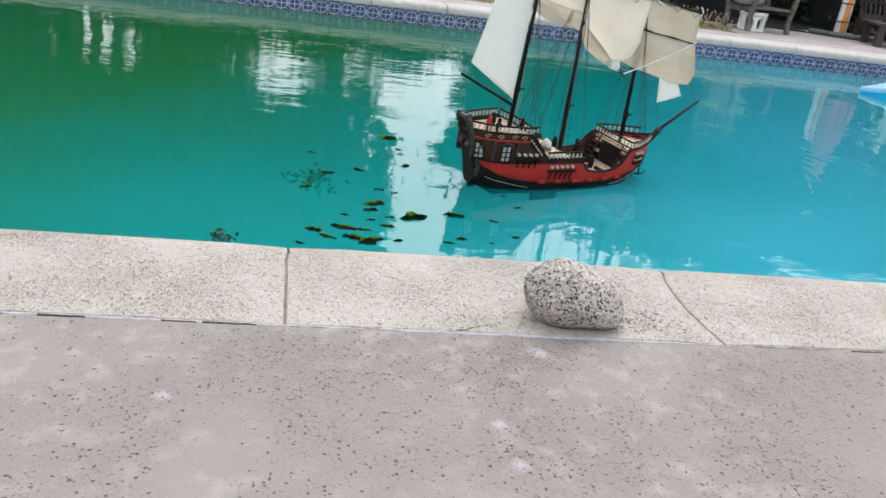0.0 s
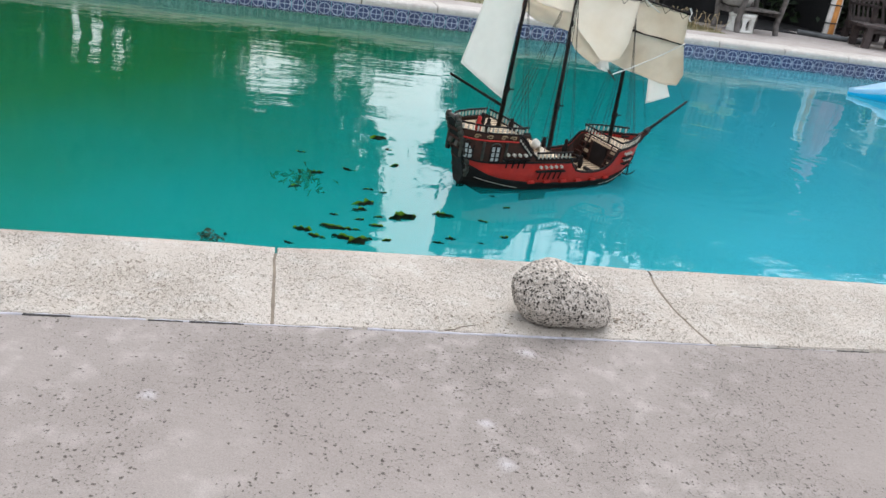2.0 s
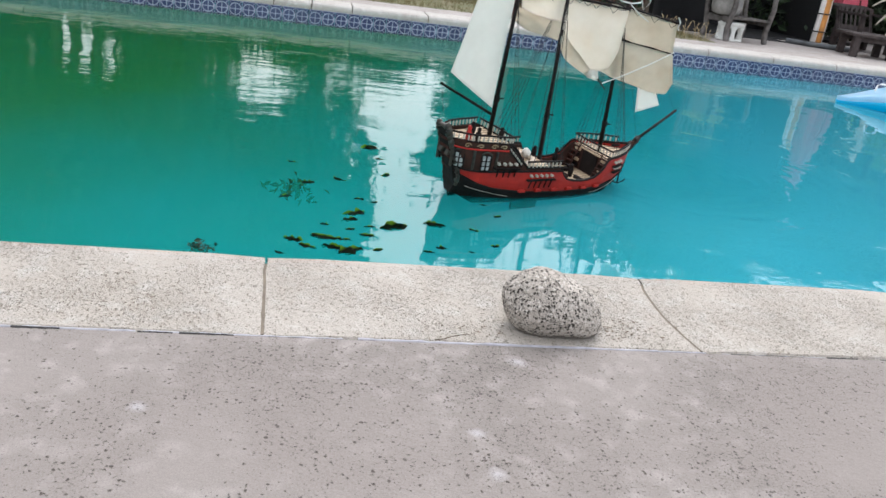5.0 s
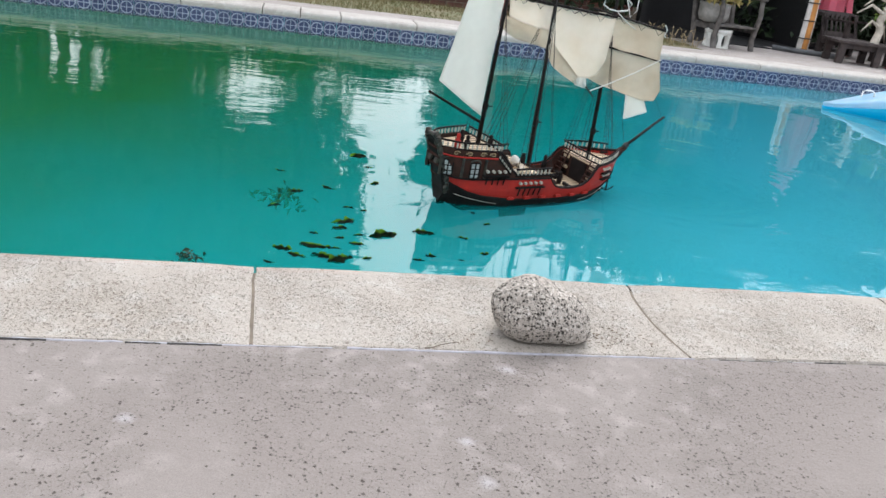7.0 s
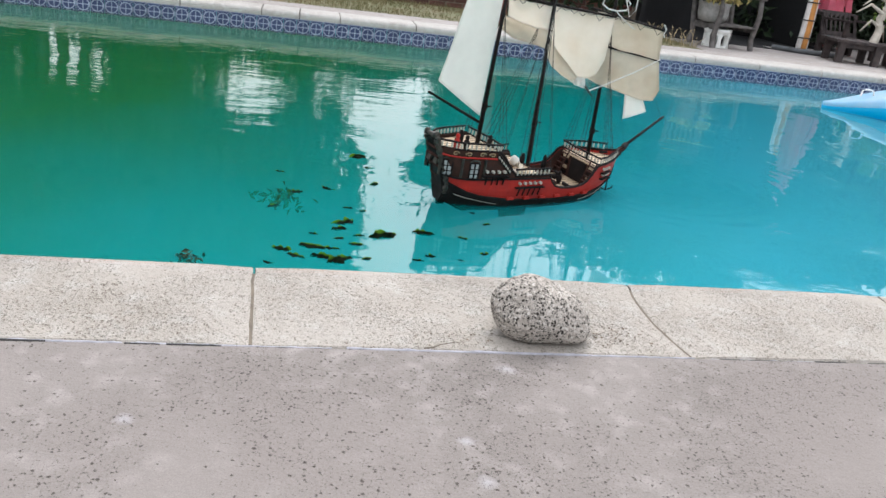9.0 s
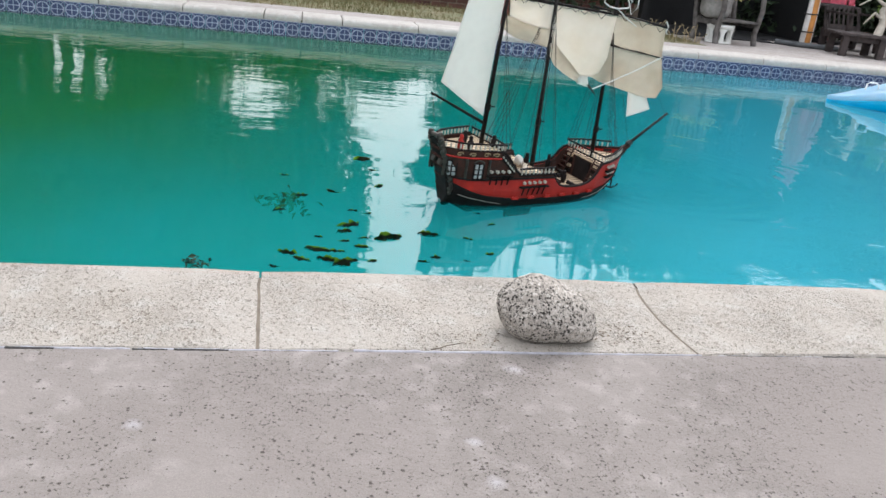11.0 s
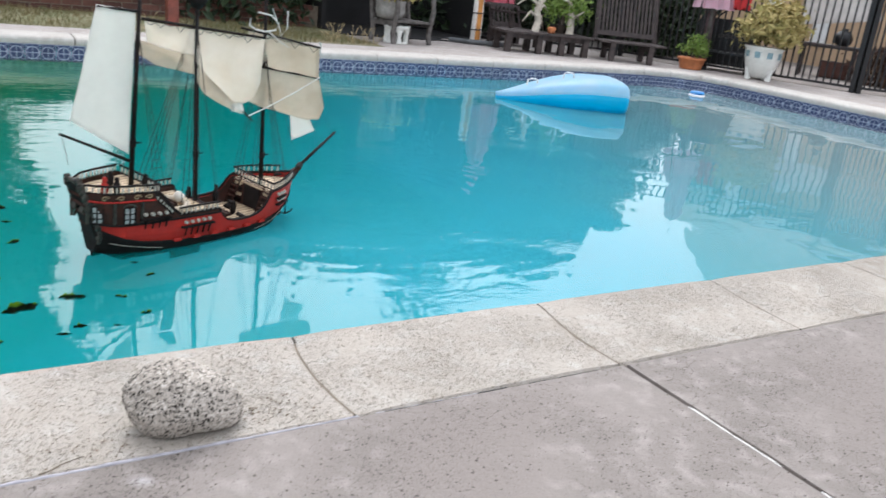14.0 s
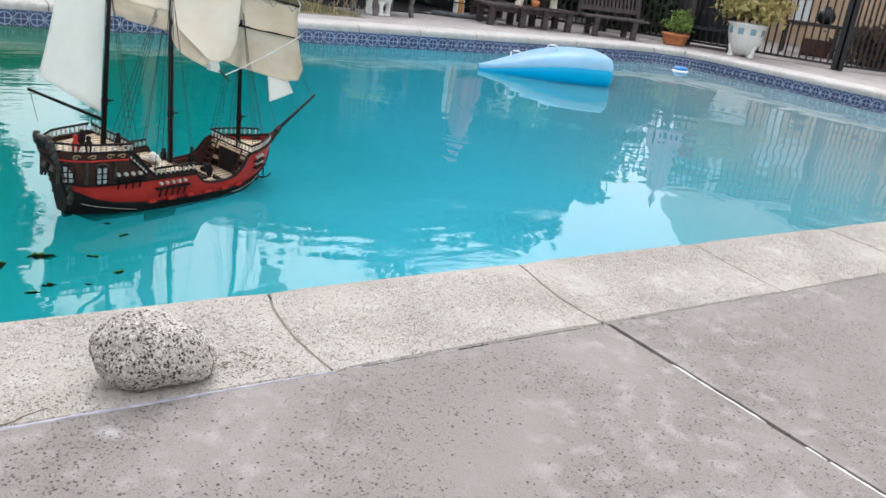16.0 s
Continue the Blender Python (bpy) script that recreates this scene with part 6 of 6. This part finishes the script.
tagged(put("metal_bar", bm, mat("dull_grey_metal", (0.10, 0.105, 0.11), 0.6, vary=0.25, scale=12), smooth=True), "dull grey metal bar lying on the terrace", "bar")


# ---- iron fence ----
def fence_run(p0, p1, step, height, label, posts=True):
    p0, p1 = Vector(p0), Vector(p1)
    d = p1 - p0
    ob = thing("iron_fence", Matrix.Translation((p0.x, p0.y, -0.008)) @ Matrix.Rotation(math.atan2(d.y, d.x), 4, "Z"), label, "fence", "fence sections")
    L = d.length
    for z in (0.07, height - 0.18, height - 0.02):
        bm = bmesh.new()
        box(bm, (L / 2, 0, z), (L, 0.03, 0.03), bevel=0.004)
        part("rail", bm, M_IRON, ob)
    n = int(L / step)
    bm = bmesh.new()
    box(bm, (0, 0, height / 2), (0.020, 0.020, height - 0.06))
    box(bm, (0, 0, height - 0.02), (0.022, 0.022, 0.03), bevel=0.006)
    me = bpy.data.meshes.new("bar")
    bm.to_mesh(me)
    bm.free()
    me.materials.append(M_IRON)
    for k in range(1, n):
        b = new("bar", me)
        b.parent = ob
        b.matrix_local = Matrix.Translation((L * k / n, 0, 0.03))
    if posts:
        for x in (0, L):
            bm = bmesh.new()
            box(bm, (x, 0, height / 2 + 0.03), (0.065, 0.065, height + 0.06), bevel=0.006)
            box(bm, (x, 0, height + 0.075), (0.085, 0.085, 0.03), bevel=0.008)
            part("post", bm, M_IRON, ob)
    return ob


fence_run((9.28, 8.35), (10.60, 5.28), 0.092, 1.55, "black iron pool fence with square bars")
fence_run((10.64, 5.22), (11.30, 4.72), 0.066, 1.55, "black iron gate leaf with close-set bars")
fence_run((11.34, 4.68), (13.9, 1.2), 0.092, 1.55, "black iron fence beside the house")
fence_run((8.45, 9.06), (9.22, 8.40), 0.092, 1.55, "black iron fence behind the benches")


def iron_seat():
    ob = thing("iron_garden_seat", pose(10.26, 7.10, -0.008, 0, 0, -58) @ Matrix.Scale(1.1, 4), "black iron garden seat with an arched back", "chair")
    bm = bmesh.new()
    box(bm, (-0.07, 0.02, 0.36), (0.80, 0.03, 0.60), bevel=0.01)
    part("back_panel", bm, M_IRON, ob)
    for r in (0.30, 0.25):
        bm = bmesh.new()
        chain(bm, [(r * math.cos(a), 0.02, 0.62 + 0.72 * r * math.sin(a)) for a in [math.pi * k / 12 for k in range(13)]], 0.012, seg=6)
        part("arch", bm, M_IRON, ob, smooth=True)
    for k in range(5):
        bm = bmesh.new()
        x = -0.16 + 0.08 * k
        chain(bm, [(x + 0.03 * math.cos(a), 0.0, 0.44 + 0.025 * math.sin(a)) for a in [k2 * 0.785 for k2 in range(9)]], 0.006, seg=4)
        part("scroll", bm, M_GREYWOOD, ob, "pale worn scroll")
    bm = bmesh.new()
    box(bm, (0, -0.2, 0.24), (0.62, 0.42, 0.03), bevel=0.008)
    part("seat", bm, M_IRON, ob)
    for x in (-0.28, 0.28):
        for y in (-0.38, 0.0):
            bm = bmesh.new()
            rod(bm, (x, y, 0), (x, y, 0.24), 0.016)
            part("leg", bm, M_IRON, ob)


iron_seat()
# lower end of the folded lilac parasol as a post, shade in its colour
bm = bmesh.new()
box(bm, (0, 0, 0.40), (0.125, 0.125, 0.80), bevel=0.01)
box(bm, (0, 0, 0.812), (0.15, 0.15, 0.03), bevel=0.01)
post = put("timber_post", bm, mat("shaded_lilac_brown", (0.15, 0.105, 0.105), 0.8, vary=0.3, scale=12, bump=0.4))
post.matrix_world = pose(9.85, 7.25, -0.012, 0, 0, -67)
tagged(post, "lower part of the folded lilac parasol built as a short pinkish-brown post", "post")


# ---- house and the clutter behind the fence ----
def house():
    ob = thing("house", pose(14.6, 3.35, -0.09), "beige stucco house with a pale pitched roof", "house")
    L, D, EAVE, RIDGE = 15.8, 5.2, 3.1, 6.3
    for name, x in (("wall", 0.12), ("back_wall", D - 0.12)):
        bm = bmesh.new()
        box(bm, (x, 0, EAVE / 2), (0.24, L, EAVE))
        part(name, bm, M_STUCCO, ob)
    for y, w, h, z in ((5.42, 0.24, 1.6, 1.32), (-2.45, 1.3, 1.2, 1.5)):
        bm = bmesh.new()
        box(bm, (-0.02, y, z), (0.06, w + 0.10, h + 0.12), bevel=0.01)
        fr = part("window_frame", bm, M_WHITE, ob, "white painted frame")
        bm = bmesh.new()
        box(bm, (-0.055, y, z), (0.03, w, h), bevel=0.005)
        part("shutter" if y > 0 else "pane", bm, M_WHITE if y > 0 else mat("dark_pane", (0.05, 0.06, 0.07), 0.1), fr)
    for sd in (-1, 1):
        bm = bmesh.new()
        slab(bm, [(0.25, 0.0), (D - 0.25, 0.0), (D - 0.25, EAVE), (D / 2, RIDGE - 0.12), (0.25, EAVE)], -0.12, 0.12)
        bmesh.ops.transform(bm, matrix=Matrix.Translation((0, sd * (L / 2 - 0.12), 0)) @ Matrix.Rotation(radians(90), 4, "X"), verts=bm.verts[:])
        part("gable_wall", bm, M_STUCCO, ob)
    pitch = math.degrees(math.atan2(RIDGE - EAVE, D / 2))
    run = math.hypot(RIDGE - EAVE, D / 2) + 0.45
    for sd in (-1, 1):
        bm = bmesh.new()
        mid = D / 2 + sd * (run / 2) * math.cos(radians(pitch))
        box(bm, (mid, 0, RIDGE + 0.05 - (run / 2) * math.sin(radians(pitch))), (run, L + 0.5, 0.12), (0, sd * pitch, 0), bevel=0.02)
        part("roof", bm, M_ROOF, ob)
    bm = bmesh.new()
    box(bm, (-0.36, 0, EAVE - 0.36), (0.12, L + 0.4, 0.10), bevel=0.02)
    part("gutter", bm, M_WHITE, ob)


house()
bm = bmesh.new()
slab(bm, [(14.7, 9.35), (12.1, 13.4), (12.3, 13.5), (14.9, 9.5)], -0.09, 1.45)
tagged(put("wall_garden", bm, M_STUCCO), "beige stucco garden wall beside the house", "garden wall", kind="structure")
bm = bmesh.new()
box(bm, (0, 0, 0), (0.03, 1.05, 0.36), (0, 0, 0), bevel=0.01)
ob = put("wall_board", bm, M_CANVAS)
ob.matrix_world = pose(12.2, 6.35, 1.28, -9, 0, 25)
tagged(ob, "pale tilted board hung behind the fence", "board")
ob.location = (11.45, 6.30, 1.02)
for name, loc, size, mtl, label in (("red_towel", (9.94, 6.80, 1.08), (0.02, 0.26, 0.42), M_RED, "red towel hung over the iron fence"), ("white_towel", (10.12, 6.40, 1.24), (0.02, 0.22, 0.64), M_WHITE, "white cloth hung behind the fence")):
    bm = bmesh.new()
    bmesh.ops.create_grid(bm, x_segments=10, y_segments=10, size=0.5)
    for v in bm.verts:
        v.co = Vector((0.02 * math.sin(v.co.x * 14 + v.co.y * 3), v.co.x * size[1], v.co.y * size[2] + 0.03 * noise.noise(Vector((v.co.x * 5, 0, 2)))))
    bmesh.ops.solidify(bm, geom=bm.faces[:], thickness=0.006)
    ob = put(name, bm, mtl, smooth=True)
    ob.matrix_world = pose(*loc, 0, 0, 25)
    tagged(ob, label, "towel")


def side_table(m):
    ob = thing("side_table", m, "dark side table behind the fence", "table")
    bm = bmesh.new()
    box(bm, (0, 0, 0.48), (0.9, 0.55, 0.05), bevel=0.01)
    part("top", bm, M_DARKWOOD, ob)
    for x in (-0.38, 0.38):
        for y in (-0.2, 0.2):
            bm = bmesh.new()
            box(bm, (x, y, 0.23), (0.06, 0.06, 0.46), bevel=0.005)
            part("leg", bm, M_DARKWOOD, ob)
    bm = bmesh.new()
    box(bm, (0.12, 0, 0.13), (0.42, 0.4, 0.24), bevel=0.01)
    part("crate", bm, M_BRICK, ob, "reddish crate on the lower shelf")


side_table(pose(12.35, 6.95, -0.008, 0, 0, -57))
bm = bmesh.new()
lathe(bm, [(0.08, 0), (0.15, 0.04), (0.17, 0.14), (0.12, 0.24), (0.05, 0.28), (0.07, 0.31)], 18)
ob = put("dark_jar", bm, M_IRON, smooth=True)
ob.matrix_world = pose(12.44, 6.82, 0.497) @ Matrix.Scale(0.85, 4)
tagged(ob, "round black jar on the side table", "jar")

# ---- brick edging, hedges, screen, trees ----
brick_bm = bmesh.new()
box(brick_bm, (0, 0, 0), (0.215, 0.105, 0.066), bevel=0.005)
brick_me = bpy.data.meshes.new("brick")
brick_bm.to_mesh(brick_me)
brick_bm.free()
brick_me.materials.append(M_BRICK)
edging = thing("wall_brick", pose(0, 9.75, -0.01), "low red brick retaining wall behind the lawn", "brick wall", kind="structure")
for row in range(4):
    for k in range(56):
        b = new("brick", brick_me)
        b.parent = edging
        b.matrix_local = pose(-8.0 + 0.228 * k + (0.114 if row % 2 else 0), random.uniform(-0.006, 0.006), 0.036 + 0.077 * row, 0, 0, random.uniform(-0.8, 0.8))
bm = bmesh.new()
box(bm, (-1.6, 0.0, 0.145), (12.9, 0.085, 0.29))
part("mortar", bm, M_MORTAR, edging)


def hedge(name, x0, x1, y0, y1, h, count, seed, mtl, label, size=0.16):
    rng = np.random.default_rng(seed)
    ob = thing(name, pose((x0 + x1) / 2, (y0 + y1) / 2, -0.05), label, "hedge")
    bm = bmesh.new()
    w = x1 - x0
    for k in range(int(w / 0.6) + 1):
        x = -w / 2 + 0.6 * k
        chain(bm, [(x, 0, 0), (x + rng.uniform(-0.1, 0.1), 0, h * 0.4), (x + rng.uniform(-0.2, 0.2), 0, h * 0.85)], 0.03, 0.01, 5)
    part("stems", bm, M_BARK, ob)
    x, y, z = rng.uniform(-w / 2, w / 2, count), rng.normal(0, (y1 - y0) / 3.5, count), rng.uniform(0.02, 1, count) ** 0.8
    top = h * (0.85 + 0.18 * np.sin(x * 1.7 + seed) * np.cos(x * 0.6) + 0.10 * np.sin(x * 5.1))
    leaves_mesh("foliage", np.stack([x, y, z * top], 1), size, mtl, ob, seed)
    return ob


hedge("hedge", -9.0, 3.6, 10.1, 11.2, 0.98, 21000, 11, M_LEAF_DARK, "shrubs behind the brick wall, shade in their dark leaf colour")
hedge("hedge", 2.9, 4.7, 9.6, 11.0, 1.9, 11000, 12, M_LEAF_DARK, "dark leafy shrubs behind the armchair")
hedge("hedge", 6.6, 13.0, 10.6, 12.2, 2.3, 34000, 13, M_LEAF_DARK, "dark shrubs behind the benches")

hedge("hedge", 9.9, 11.5, 8.7, 9.6, 1.45, 9000, 16, M_LEAF_DARK, "climbing shrubs behind the iron fence, shade in their dark leaf colour", 0.11)
hedge("hedge", 12.1, 14.0, 5.5, 6.3, 0.62, 4200, 14, M_LEAF_RUST, "rust-brown shrubs behind the iron gate, darkened for shade", 0.10)
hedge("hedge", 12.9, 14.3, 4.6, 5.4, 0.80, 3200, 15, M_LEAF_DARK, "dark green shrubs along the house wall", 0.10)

screen = thing("dark_shed", pose(6.12, 9.85, -0.05), "open-fronted garden shed coloured black for its deep shade", "shed")
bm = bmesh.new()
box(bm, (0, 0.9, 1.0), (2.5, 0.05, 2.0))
part("back_wall", bm, M_DEEP_SHADE, screen)
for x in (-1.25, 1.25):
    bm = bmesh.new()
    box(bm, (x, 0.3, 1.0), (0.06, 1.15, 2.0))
    part("side_wall", bm, M_DEEP_SHADE, screen)
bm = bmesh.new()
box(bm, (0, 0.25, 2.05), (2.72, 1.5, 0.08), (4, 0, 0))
part("roof", bm, M_DEEP_SHADE, screen)
# black plates paint the shade lying on the shed floor
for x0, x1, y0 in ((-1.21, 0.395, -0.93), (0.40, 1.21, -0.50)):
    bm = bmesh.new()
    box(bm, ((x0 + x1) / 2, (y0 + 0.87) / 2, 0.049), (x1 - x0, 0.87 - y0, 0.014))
    part("floor_shade", bm, M_DEEP_SHADE, screen, "black plate for the shade on the shed floor")


def tree(m, trunk_h, top, spread, leaves, seed, label, leaf=0.17, mtl=M_LEAF, low=0.35):
    rng = np.random.default_rng(seed)
    ob = thing("tree", m, label, "tree", "garden trees")
    bm = bmesh.new()
    chain(bm, [(0, 0, -0.1), (rng.uniform(-0.1, 0.1), 0, trunk_h * 0.5), (rng.uniform(-0.2, 0.2), rng.uniform(-0.1, 0.1), trunk_h), (0, 0, top * 0.75)], 0.05 * top ** 0.8, 0.02, 9)
    part("trunk", bm, M_BARK, ob, smooth=True)
    tips = []
    for k in range(14):
        a = k * 2.4 + rng.uniform(-0.4, 0.4)
        z0 = trunk_h * rng.uniform(0.6, 1.1) + (top - trunk_h) * 0.45 * rng.uniform(0, 1)
        r = spread * rng.uniform(0.45, 1.0)
        z1 = z0 + (top - z0) * rng.uniform(0.1, 0.95)
        bm = bmesh.new()
        chain(bm, [(0, 0, z0), (0.45 * r * math.cos(a), 0.45 * r * math.sin(a), z0 + 0.55 * (z1 - z0)), (r * math.cos(a), r * math.sin(a), z1)], 0.014 * top ** 0.8, 0.008, 6)
        part("limb", bm, M_BARK, ob, smooth=True)
        for t in (0.55, 0.8, 1.0):
            tips.append((r * t * math.cos(a), r * t * math.sin(a), z0 + (z1 - z0) * t))
    pts = []
    for t in tips:
        s = spread * rng.uniform(0.12, 0.24)
        pts.append(rng.normal(t, (s, s, s * 0.7), (int(leaves / len(tips)), 3)))
    # the inside of the crown, in loose clumps
    mid, half = (top + trunk_h) / 2 - 0.5, (top - trunk_h) / 2 + 0.6
    q = rng.normal(size=(leaves // 90, 3))
    q = q / np.linalg.norm(q, axis=1)[:, None] * rng.uniform(0.2, 1.0, (len(q), 1)) ** 0.5 * (spread * 0.95, spread * 0.95, half) + (0, 0, mid)
    pts += [rng.normal(c, spread * 0.09, (60, 3)) for c in q]
    pts = np.concatenate(pts)
    leaves_mesh("crown", pts[pts[:, 2] > trunk_h * low], leaf, mtl, ob, seed)
    return ob


trees = [(-9.5, 13.0, 2.2, 9.0, 2.8), (-6.8, 14.0, 2.2, 9.5, 2.8), (-4.4, 13.2, 2.1, 9.0, 2.5), (-2.2, 13.8, 2.2, 9.4, 2.3), (0.52, 14.4, 2.3, 9.4, 1.4), (-13, 12, 2.0, 9, 3),
         (-2.05, 12.1, 0.8, 3.3, 0.60), (-3.62, 12.4, 2.0, 3.3, 0.35), (-3.28, 12.4, 2.0, 3.3, 0.3), (-2.98, 12.4, 2.0, 3.3, 0.35), (-4.55, 12.0, 0.8, 3.6, 0.72), (-3.80, 12.6, 0.5, 3.0, 0.07), (-6.0, 12.2, 0.8, 3.4, 0.9), (-1.05, 13.0, 2.35, 4.8, 0.95), (-7.6, 12.2, 0.8, 3.6, 1.1),
         (4.6, 11.2, 1.5, 3.2, 1.4), (6.3, 12.0, 1.6, 3.7, 1.5), (8.1, 12.1, 1.6, 4.25, 1.5), (9.7, 11.7, 1.5, 4.2, 1.3),
         (5.2, 13.6, 1.2, 4.0, 1.7), (7.2, 13.4, 1.2, 4.6, 1.7), (9.3, 13.2, 1.2, 5.4, 1.7), (10.9, 12.6, 1.1, 5.0, 1.3), (12.75, 12.7, 1.1, 4.4, 0.95), (3.9, 14.0, 1.0, 3.5, 1.0)]
for k, (x, y, th, tp, sp) in enumerate(trees):
    tall = tp > 6
    tree(pose(x, y, -0.08), th, tp, sp, 22000 if tall else 11000, 30 + k, "tall dark leafy tree beyond the garden" if tall else "medium dark leafy tree behind the terrace",
         0.26 if tall else 0.2, M_LEAF, 0.74 if tall else 0.8)
